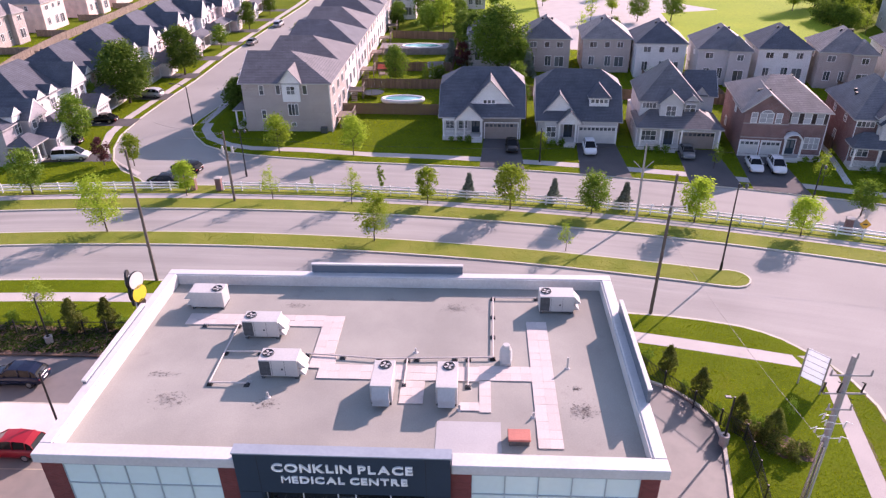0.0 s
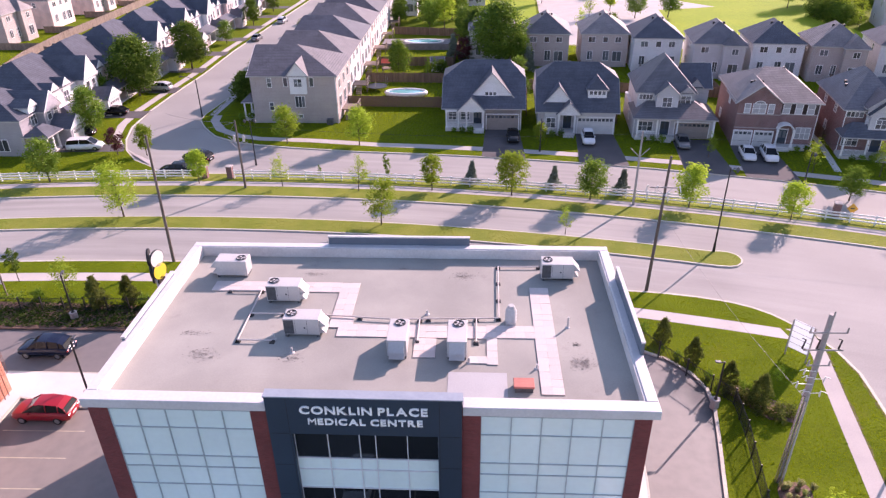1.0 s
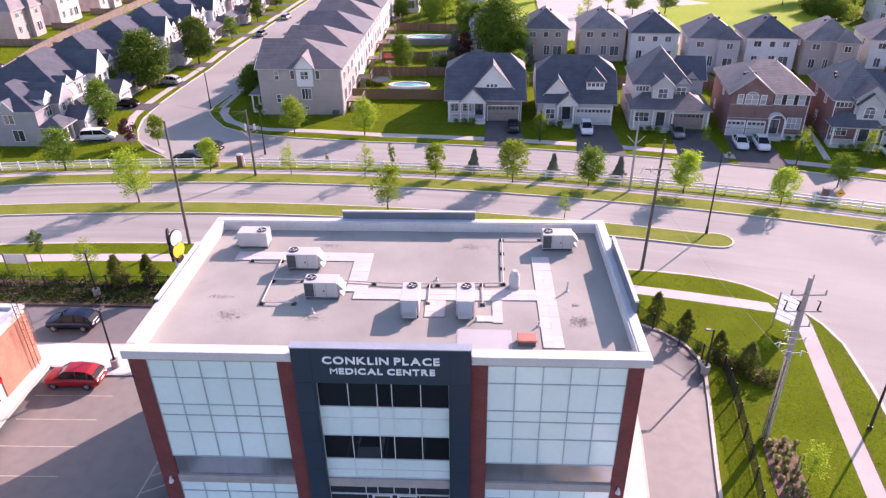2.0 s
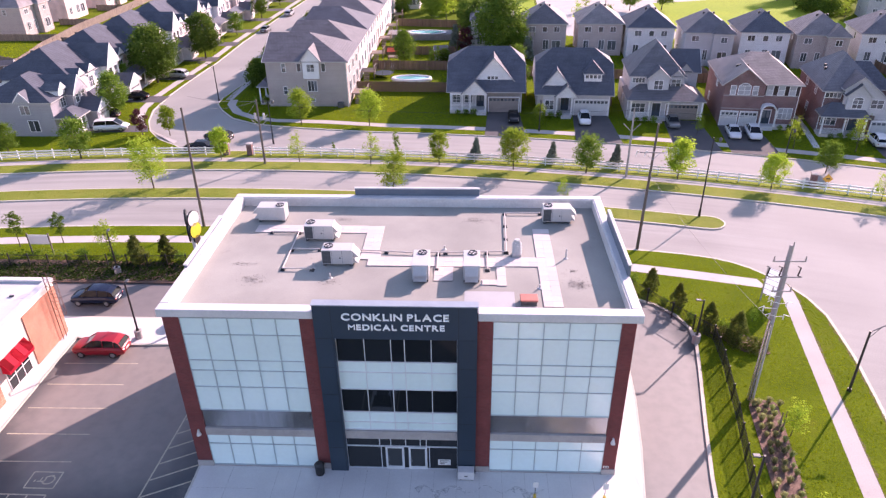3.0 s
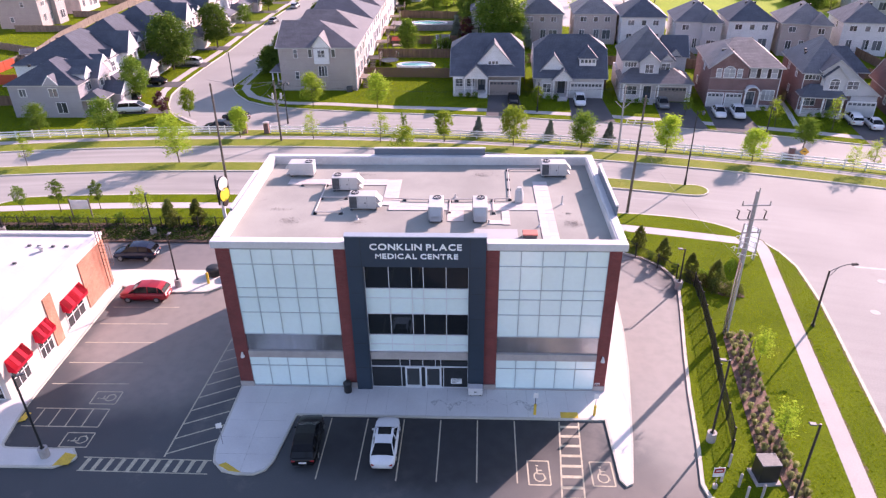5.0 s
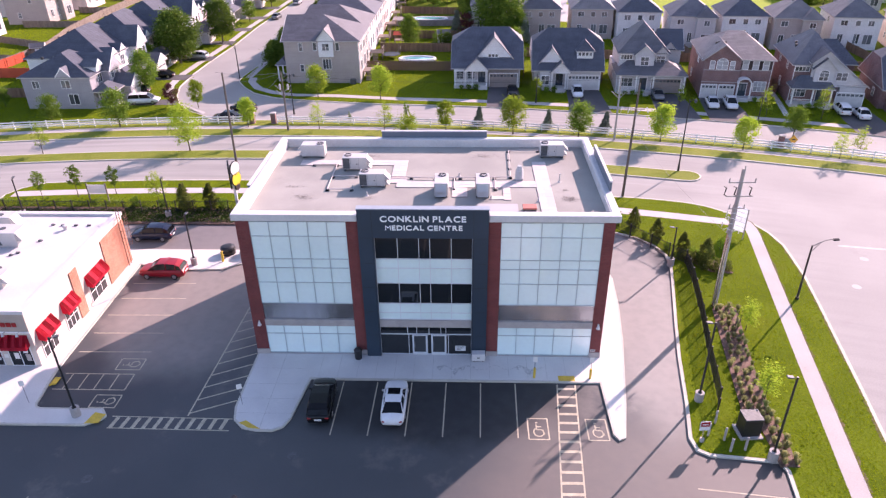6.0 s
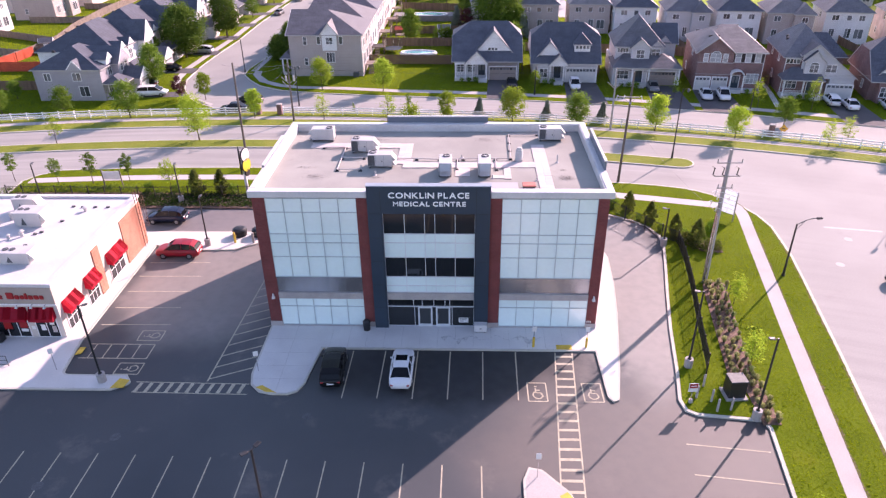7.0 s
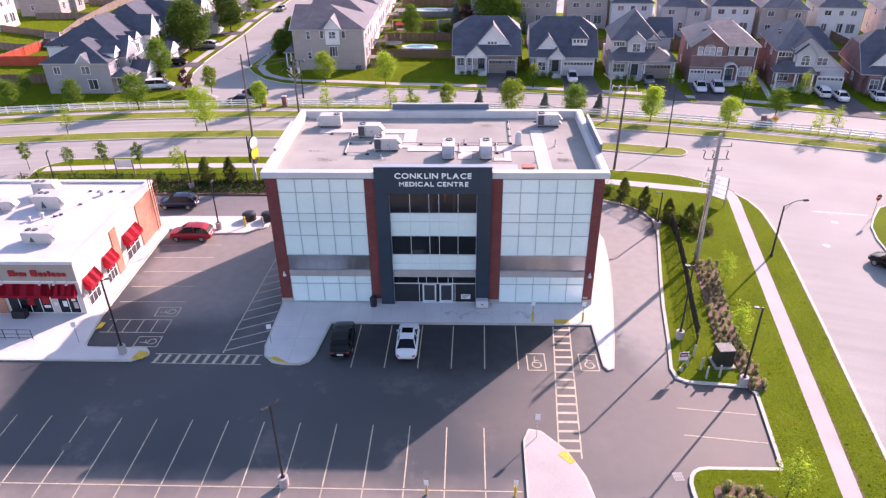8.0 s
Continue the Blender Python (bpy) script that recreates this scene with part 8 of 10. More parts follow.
def crown_mesh(seed, w, z0, z1, clumps, per, size, material, shape="round", loose=0.16):
    """Many small leaves in clumps: an uneven crown with gaps."""
    rng = random.Random(seed)
    bm = bmesh.new()
    centres = []
    h = z1 - z0
    for k in range(clumps):
        for _ in range(40):
            t = rng.random()
            if shape == "round":
                r = math.sqrt(max(0.0, 1 - (2 * t - 0.9) ** 2 / 1.25)) * 0.95
            elif shape == "vase":
                r = (0.25 + 0.75 * math.sin(math.pi * min(1.0, t * 0.62 + 0.28)))
            elif shape == "flame":
                r = math.sin(math.pi * min(1.0, 0.18 + 0.82 * t) ** 0.75) * 0.9 + 0.06
            elif shape == "cone":
                r = (1 - t) * 0.98 + 0.03
            else:
                r = math.sqrt(max(0.02, 1 - (2 * t - 1) ** 4)) * 0.85
            a, q = rng.uniform(0, 6.283), rng.random() ** 0.45
            q = q * (0.86 + 0.22 * math.sin(3 * a + seed) * math.cos(5 * t + seed))
            if rng.random() < 0.35 + 0.65 * q:
                break
        centres.append(Vector((0.5 * w * r * q * math.cos(a), 0.5 * w * r * q * math.sin(a), z0 + h * t)))
    spread = w * loose if shape in ("round", "vase") else w * loose * 0.7
    for c in centres:
        s = spread * rng.uniform(0.55, 1.25)
        for _ in range(per):
            p = c + Vector((rng.gauss(0, s * 0.5), rng.gauss(0, s * 0.5), rng.gauss(0, s * 0.42)))
            leaf(bm, p, size * rng.uniform(0.6, 1.3), rng)
    return to_mesh("crown", bm, material), centres


def trunk_mesh(seed, h, z0, centres, r, limbs=9):
    rng = random.Random(seed + 7)
    bm = bmesh.new()
    p, n = Vector((0, 0, -0.15)), 5
    top = z0 + (h - z0) * 0.72
    path = [p]
    for k in range(1, n + 1):
        path.append(Vector((rng.gauss(0, 0.03) * h * 0.12, rng.gauss(0, 0.03) * h * 0.12, -0.15 + (top + 0.15) * k / n)))
    for k in range(n):
        tube(bm, path[k], path[k + 1], r * (1 - 0.8 * k / n) * (1.25 if k == 0 else 1), r * (1 - 0.8 * (k + 1) / n), 7, caps=False)
    for c in sorted(centres, key=lambda q: -q.xy.length)[: limbs * 2: 2]:
        zz = max(z0 * 0.85, min(top * 0.95, c.z - 0.75 * c.xy.length))
        a = Vector((0, 0, zz))
        m = a.lerp(c, 0.5) + Vector((0, 0, 0.08 * h * rng.random()))
        tube(bm, a, m, r * 0.38, r * 0.24, 5, caps=False)
        tube(bm, m, c, r * 0.24, r * 0.08, 5, caps=False)
    return to_mesh("trunk", bm, M["bark"])


KINDS = {}


def tree_kind(key, seed, h, w, z0, clumps, per, size, material, shape="round", r=0.09, loose=0.16, limbs=9):
    cr, centres = crown_mesh(seed, w, z0, h, clumps, per, size, material, shape, loose)
    KINDS[key] = (cr, trunk_mesh(seed, h, z0, centres, r, limbs), h)


tree_kind("fresh1", 3, 5.4, 4.0, 1.3, 108, 38, 0.120, M["leaf_fresh"], "round", 0.08)
tree_kind("fresh2", 8, 4.8, 3.0, 1.2, 91, 38, 0.112, M["leaf_fresh"], "round", 0.07)
tree_kind("sparse", 12, 4.6, 2.6, 1.3, 41, 20, 0.096, M["leaf_fresh"], "vase", 0.06, 0.15, 14)
tree_kind("locust", 17, 6.2, 4.4, 1.6, 101, 35, 0.112, M["leaf_fresh"], "vase", 0.09, 0.15, 16)
tree_kind("mid1", 21, 5.4, 4.2, 1.4, 108, 40, 0.128, M["leaf_mid"], "round", 0.1)
tree_kind("mid2", 26, 7.2, 5.2, 1.7, 125, 48, 0.15, M["leaf_mid"], "round", 0.13)
tree_kind("dark1", 31, 9.6, 9.4, 1.9, 230, 60, 0.19, M["leaf_dark"], "round", 0.2, 0.12, 14)
tree_kind("dark2", 37, 8.8, 7.0, 1.7, 165, 58, 0.18, M["leaf_dark"], "round", 0.17, 0.13, 12)
tree_kind("bush", 41, 3.2, 4.0, 0.2, 72, 40, 0.128, M["leaf_dark"], "round", 0.08, 0.15, 6)
tree_kind("shrub", 43, 1.1, 1.3, 0.05, 26, 30, 0.072, M["leaf_mid"], "round", 0.03, 0.2, 4)
tree_kind("brush", 44, 1.2, 1.5, 0.05, 36, 32, 0.072, M["leaf_cedar"], "round", 0.03, 0.2, 4)
tree_kind("maroon", 47, 4.0, 2.6, 0.9, 53, 38, 0.112, M["leaf_red"], "round", 0.07)
tree_kind("spruce", 53, 3.0, 2.4, 0.15, 204, 30, 0.096, M["leaf_spruce"], "cone", 0.05, 0.10, 10)
tree_kind("cedar", 59, 3.0, 2.0, 0.12, 228, 30, 0.072, M["leaf_cedar"], "flame", 0.05, 0.11, 6)
tree_kind("sapling", 61, 3.0, 1.9, 0.8, 46, 20, 0.085, M["leaf_fresh"], "vase", 0.035, 0.2, 12)
tree_kind("young", 67, 3.6, 1.7, 1.5, 31, 30, 0.096, M["leaf_dark"], "round", 0.05, 0.18)
tree_kind("small_column", 71, 2.9, 1.1, 0.3, 41, 27, 0.080, M["leaf_mid"], "column", 0.04, 0.2)
rng_t = random.Random(5)
TREE_LABEL = {"fresh1": "young street tree with fresh yellow-green leaves", "fresh2": "small street tree with fresh yellow-green leaves", "sparse": "thin young tree with sparse light leaves", "locust": "airy locust tree with feathery yellow-green leaves",
              "mid1": "leafy green street tree with rounded crown", "mid2": "full green tree with broad rounded crown", "dark1": "large dark green maple with a wide crown", "dark2": "tall dark green tree with dense crown", "bush": "broad dark green bush",
              "shrub": "small rounded green shrub", "brush": "low brown-green juniper shrub in the mulch", "maroon": "small tree with dark maroon leaves", "spruce": "small blue-green spruce behind the fence", "cedar": "columnar dark green cedar", "sapling": "thin sapling with bright new leaves",
              "young": "young slender tree with dark green crown", "small_column": "small narrow upright green tree"}


def tree(key, x, y, s=1.0, z=TOP, wide=1.0):
    cr, tr, h = KINDS[key]
    a = rng_t.uniform(0, 360)
    g = thing("shrub" if key in ("bush", "shrub", "brush") else "tree", pose(x, y, z, rng_t.uniform(-2, 2), rng_t.uniform(-2, 2), a) @ Matrix.Diagonal((s * wide, s * wide, s, 1)), TREE_LABEL[key], "shrub" if key in ("bush", "shrub", "brush") else "tree", key.rstrip("12") + " trees")
    part("trunk", tr, None, g)
    part("crown", cr, None, g)
    return g


for key, x, y, s in (
        # road median and verge
        ("locust", -23.4, 46.0, 1.08), ("locust", 7.8, 44.6, 0.92), ("sparse", 28.8, 43.0, 0.72), ("sparse", -44.2, 44.6, 0.95),
        ("mid1", -38.1, 56.0, 1.08), ("mid1", -49.5, 57.4, 0.85), ("fresh2", -17.8, 55.9, 0.95), ("sparse", -6.5, 55.2, 0.95), ("sparse", 3.7, 54.0, 1.0), ("fresh2", 13.1, 54.3, 0.97),
        ("fresh1", 23.2, 52.9, 1.05), ("mid1", 32.8, 51.9, 0.95), ("fresh1", 44.3, 49.9, 1.0), ("fresh1", 55.1, 46.8, 0.86), ("mid1", 64.3, 52.4, 0.78), ("sparse", 66.9, 43.5, 0.85), ("sparse", 69.9, 44.4, 0.9), ("fresh2", 76.5, 41.8, 1.0), ("fresh1", 90, 36.5, 0.9), ("mid1", -60.5, 58.0, 0.8),
        # street and house fronts
        ("fresh1", -9.7, 70.9, 1.02), ("fresh1", 1.3, 70.4, 1.04), ("sparse", 63.5, 61.0, 1.0), ("sparse", 71.6, 59.8, 1.1), ("fresh2", 28.2, 71.0, 0.7), ("sparse", 51.3, 66.2, 0.75), ("fresh2", 88.0, 55.0, 0.9),
        ("mid2", -41.4, 74.0, 1.0), ("dark1", -43.0, 95.0, 1.05), ("dark2", -40.2, 114.0, 1.05), ("mid1", -47.0, 90.0, 0.9), ("maroon", -33.4, 65.8, 1.0), ("fresh2", -29.2, 66.0, 0.92),
        ("dark2", -22.8, 93.5, 0.55), ("bush", -22.5, 92.0, 1.3), ("bush", -23.0, 97.5, 1.2), ("dark2", -22.4, 103.0, 0.62), ("mid1", -40.4, 137.0, 0.95), ("mid2", -40.0, 158.0, 0.9), ("mid1", -22.5, 140.0, 0.9), ("mid1", -40, 178, 1.0),
        # back yards
        ("mid2", 3.6, 107.0, 0.95), ("dark1", 23.2, 117.0, 1.25), ("mid2", 27.6, 114.0, 0.9), ("mid1", 6.8, 152.0, 1.35), ("fresh1", 10.4, 155.0, 1.5), ("dark2", 15.9, 139.0, 0.85), ("dark2", 18.5, 128.0, 1.05), ("mid1", 4.6, 166.0, 1.4), ("dark2", 12.0, 165.0, 0.9),
        ("maroon", 15.8, 119.0, 1.3), ("bush", 14.8, 101.0, 0.9), ("bush", 11.5, 111.0, 0.8), ("mid1", 51.0, 104.0, 0.7), ("bush", 41.5, 108.0, 0.8), ("bush", 26.6, 96.0, 1.0), ("mid1", 26.4, 104.0, 0.9),
        ("sparse", 48.5, 165.0, 1.5), ("fresh2", 56.2, 178.0, 1.5), ("mid1", 61.0, 167.0, 1.4), ("mid1", 70.0, 168.0, 1.5), ("fresh1", 106.5, 181.0, 1.6), ("fresh2", 38.0, 190.0, 1.5), ("sparse", 44.0, 150.0, 1.2), ("mid1", 52.0, 150.0, 0.8), ("fresh2", 60.0, 205.0, 1.6),
        ("dark2", 115.5, 175.0, 0.9), ("dark2", 119.5, 180.0, 1.0), ("dark1", 114.5, 186.0, 1.0), ("bush", 108.5, 168.0, 1.5), ("bush", 109.0, 164.0, 1.6), ("bush", 110.0, 160.5, 1.6), ("bush", 110.6, 157.0, 1.5), ("locust", 113.5, 163.0, 1.3), ("sparse", 114.5, 156.5, 1.5), ("sparse", 112.0, 151.0, 1.2), ("dark2", 122.0, 170.0, 1.0), ("mid2", 124.0, 182.0, 1.1), ("mid2", 122.0, 135.0, 1.0), ("dark1", 131.0, 142.0, 1.0),
        ("mid1", 24.0, 186.0, 1.2), ("dark2", 12.0, 176.0, 0.9), ("dark2", -1.5, 160.0, 0.7), ("mid1", 14.5, 168.0, 1.0),
        # west yards
        ("mid1", -70.5, 100.0, 0.5), ("bush", -74.0, 112.0, 0.7), ("bush", -68.0, 104.0, 0.5), ("mid1", -66.5, 92.0, 0.5), ("mid1", -62.5, 66.0, 0.6),
        # behind the parking lot
        ("young", -42.6, 31.2, 1.0), ("young", -35.9, 29.6, 1.0), ("young", -31.8, 30.3, 1.12), ("young", -27.4, 31.2, 1.0), ("sapling", -21.3, 29.4, 1.15), ("cedar", -17.0, 26.9, 1.1), ("cedar", -14.2, 27.6, 1.02), ("shrub", -12.6, 27.2, 1.1), ("shrub", -9.2, 28.0, 1.2), ("shrub", -23.5, 28.0, 1.0), ("shrub", -20.0, 27.6, 0.9),
        # corner lawn
        ("cedar", 34.9, 22.9, 0.82), ("cedar", 36.7, 20.1, 0.85), ("cedar", 38.8, 17.3, 0.8), ("cedar", 40.5, 15.4, 0.92), ("shrub", 33.3, 23.8, 1.1), ("shrub", 39.6, 16.6, 0.9), ("brush", 39.4, 15.4, 1.0), ("brush", 40.2, 14.3, 1.1), ("brush", 41.3, 13.7, 1.1), ("brush", 42.3, 14.0, 0.85), ("brush", 38.4, 16.2, 0.8), ("shrub", 40.4, 16.6, 0.7), ("shrub", 37.4, 18.1, 0.7), ("shrub", 35.6, 20.6, 0.7),
        ("sapling", 40.6, 3.9, 0.98), ("sapling", 39.0, -4.9, 1.08), ("sapling", 36.45, -21.5, 1.1), ("sapling", 42.8, 18.0, 0.5)):
    tree(key, x, y, s)
for x, y, s in ((18.1, 56.6, 1.0), (28.6, 55.5, 0.95), (37.0, 54.2, 1.0), (17.0, 121.0, 1.7), (13.7, 124.0, 1.6), (29.0, 112.5, 1.6)):
    tree("spruce", x, y, s)
for x, y, s in ((6.8, 59.0, 1.05), (-2.2, 58.6, 0.55), (9.0, 109.0, 1.2), (10.2, 109.5, 1.2)):
    tree("small_column", x, y, s)
for x in (-18.2, -19.6):
    tree("shrub", x, 81.5, 1.2)
for hx, hy in ((15.2, 76.0), (29.0, 74.6), (43.6, 72.4), (64.4, 68.6), (70.4, 65.0), (83.5, 61.6)):
    for k in range(3):
        tree("shrub", hx + 1.3 * k, hy - 0.1 * k, 0.75 + 0.1 * k)

# clipped hedges behind the cafe
def hedge(x0, x1, y0, y1, h, label, seed, density=42):
    rng = random.Random(seed)
    bm = bmesh.new()
    n = int((x1 - x0) * (y1 - y0) * h * density)
    for _ in range(n):
        p = Vector((rng.uniform(x0, x1), rng.uniform(y0, y1), TOP + h * rng.random() ** 0.6 * (0.86 + 0.18 * math.sin(rng.uniform(0, 6)))))
        leaf(bm, p, rng.uniform(0.08, 0.16), rng)
    solid("hedge", bm, M["leaf_dark"] if h > 0.5 else M["leaf_ivy"], label, "hedge", "hedges", kind="stuff")


hedge(-40.6, -24.2, 27.0, 28.4, 0.95, "dark clipped hedge behind the cafe", 3)
hedge(-42.0, -40.4, 23.4, 27.6, 0.9, "dark clipped hedge round the corner of the cafe lot", 4)
hedge(-24.0, -7.0, 26.3, 27.4, 0.35, "low dark planting along the fence", 5, 120)
# dark ground laid over the lawn between the kerb and the fence
STRIP = [(-40.2, 23.3), (-8.0, 23.2), (-2.0, 23.3), (-2.0, 26.9), (-24.0, 27.5), (-40.2, 27.5)]
bm = bmesh.new()
prism(bm, STRIP, TOP - 0.04, TOP + 0.03)
solid("planting_bed", bm, M["mulch"], "dark ground strip along the fence behind the lot", "planting bed", kind="structure")
hedge(-40.0, -2.0, 23.5, 26.6, 0.3, "dark low groundcover in front of the fence", 6, 240)

# planted beds: mulch, rows of tufts
def tuft_mesh(seed, material, h, n=90):
    rng = random.Random(seed)
    bm = bmesh.new()
    for _ in range(n):
        a, lean = rng.uniform(0, 6.283), rng.uniform(0.1, 0.75)
        d, w = Vector((math.cos(a), math.sin(a), 0)), Vector((-math.sin(a), math.cos(a), 0)) * 0.035
        b, t = d * 0.05, d * lean * h * 0.8 + Vector((0, 0, h * (1.05 - 0.5 * lean)))
        bm.faces.new([bm.verts.new(p) for p in (b - w, b + w, t + w * 0.3, t - w * 0.3)])
    return to_mesh("tuft", bm, material)


tufts = [tuft_mesh(k, (M["leaf_brown"], M["leaf_grass"], M["leaf_brown"])[k % 3], 0.5) for k in range(6)]


def bed(poly, label, spots):
    bm = bmesh.new()
    prism(bm, poly, TOP - 0.04, TOP + 0.05)
    ob = solid("planting_bed", bm, M["mulch"], label, "planting bed", kind="structure")
    for x, y, k, s in spots:
        o = solid("ornamental_grass", tufts[k], None, "low tuft of ornamental grass in the bed", "plant", "bed plants", m=pose(x, y, TOP + 0.05, 0, 0, rng_t.uniform(0, 360)) @ Matrix.Diagonal((s, s, s, 1)))
    return ob


def bed_row(a, b, n, kinds, s, jit=0.12):
    out = []
    for k in range(n):
        t = k / (n - 1)
        out.append((a[0] + (b[0] - a[0]) * t + rng_t.gauss(0, jit), a[1] + (b[1] - a[1]) * t + rng_t.gauss(0, jit), rng_t.choice(kinds), s * rng_t.uniform(0.8, 1.25)))
    return out


spots = bed_row((39.3, 6.9), (37.2, -6.0), 17, (0, 3, 2), 1.1) + bed_row((39.9, 6.9), (37.9, -6.2), 17, (2, 5, 0), 1.0) + bed_row((40.5, 6.6), (38.5, -6.4), 17, (1, 4), 0.95) + bed_row((38.2, -6.8), (38.0, -11.6), 7, (0, 3), 1.1) + bed_row((38.9, -6.8), (38.7, -11.4), 7, (0, 3, 2), 1.1) + bed_row((39.6, 7.2), (40.8, 7.2), 3, (0, 2), 1.2)
bed(rounded([(38.8, 7.6), (37.5, -1.5), (36.8, -6.4), (37.6, -7.0), (37.6, -11.6), (38.9, -11.6), (39.0, -6.0), (39.5, -1.5), (41.0, 7.6)], {0: 0.8, 8: 0.8}), "brown mulch bed planted with rows of tufts", spots)
bed(rounded([(31.9, -20.8), (31.6, -23.5), (35.4, -24.6), (36.0, -22.4), (34.4, -20.7)], {0: 0.7, 1: 0.8, 2: 0.8, 3: 0.7, 4: 0.9}), "brown mulch bed in the grass island", bed_row((32.3, -21.2), (34.6, -21.4), 5, (0, 3, 0), 1.35) + bed_row((32.2, -22.2), (35.2, -22.3), 6, (0, 3, 2), 1.3) + bed_row((32.4, -23.2), (35.2, -23.4), 6, (0, 2, 5), 1.2))
bed(rounded([(39.0, 17.6), (38.6, 16.2), (40.6, 13.6), (42.8, 13.2), (42.6, 14.8), (40.4, 17.0)], {0: 0.5, 3: 0.5}), "brown mulch bed under the cedars", [])
bm = bmesh.new()
for q in ((0, 0), (0.35, 0.1)):
    box(bm, 39.9 + q[0], 39.97 + q[0], 4.4 + q[1], 4.47 + q[1], TOP, TOP + 1.7)
solid("tree_stake", bm, M["wood_deck"], "pair of pale wooden stakes by a sapling", "stake", "tree stakes")

# ---- vehicles ----
CARS = {}
# stations along the length: x, sill z, belt z, roof z or None, half width low, half width belt, half width roof
SHAPES = {
    "sedan": dict(L=4.7, st=[(-2.36, 0.38, 0.66, 0.52, 0.50), (-2.28, 0.28, 0.80, 0.72, 0.66), (-2.02, 0.22, 0.90, 0.85, 0.78), (-1.4, 0.2, 0.95, 0.90, 0.86), (0.0, 0.2, 0.93, 0.91, 0.88), (0.85, 0.2, 0.90, 0.91, 0.87), (1.7, 0.22, 0.80, 0.88, 0.82), (2.1, 0.26, 0.71, 0.79, 0.72), (2.27, 0.3, 0.62, 0.64, 0.58), (2.36, 0.38, 0.52, 0.42, 0.38)],
                  cab=[(-1.75, 0.93, 0.80), (-1.05, 1.38, 0.60), (-0.2, 1.45, 0.62), (0.35, 1.42, 0.61), (1.05, 0.90, 0.80)], h=1.45),
    "suv": dict(L=4.6, st=[(-2.32, 0.42, 0.78, 0.62, 0.60), (-2.25, 0.34, 0.94, 0.78, 0.73), (-2.0, 0.28, 1.03, 0.88, 0.84), (-1.4, 0.26, 1.05, 0.92, 0.89), (0.0, 0.26, 1.04, 0.93, 0.9), (0.9, 0.26, 1.02, 0.93, 0.89), (1.75, 0.28, 0.93, 0.9, 0.85), (2.08, 0.32, 0.83, 0.81, 0.74), (2.24, 0.36, 0.72, 0.66, 0.6), (2.32, 0.44, 0.6, 0.46, 0.42)],
                cab=[(-2.2, 1.03, 0.80), (-1.98, 1.36, 0.70), (-1.55, 1.58, 0.64), (-0.6, 1.67, 0.65), (0.3, 1.61, 0.64), (1.25, 1.0, 0.82)], h=1.68),
    "van": dict(L=5.1, st=[(-2.55, 0.4, 0.8, 0.86, 0.84), (-2.5, 0.28, 1.05, 0.95, 0.92), (-1.4, 0.24, 1.08, 0.98, 0.95), (0.2, 0.24, 1.06, 0.98, 0.95), (1.2, 0.25, 1.02, 0.97, 0.93), (2.0, 0.28, 0.92, 0.92, 0.86), (2.45, 0.32, 0.78, 0.82, 0.76), (2.55, 0.42, 0.62, 0.7, 0.66)],
                cab=[(-2.5, 1.06, 0.88), (-2.25, 1.68, 0.74), (-0.5, 1.76, 0.76), (0.7, 1.7, 0.74), (1.65, 1.0, 0.86)], h=1.76),
}


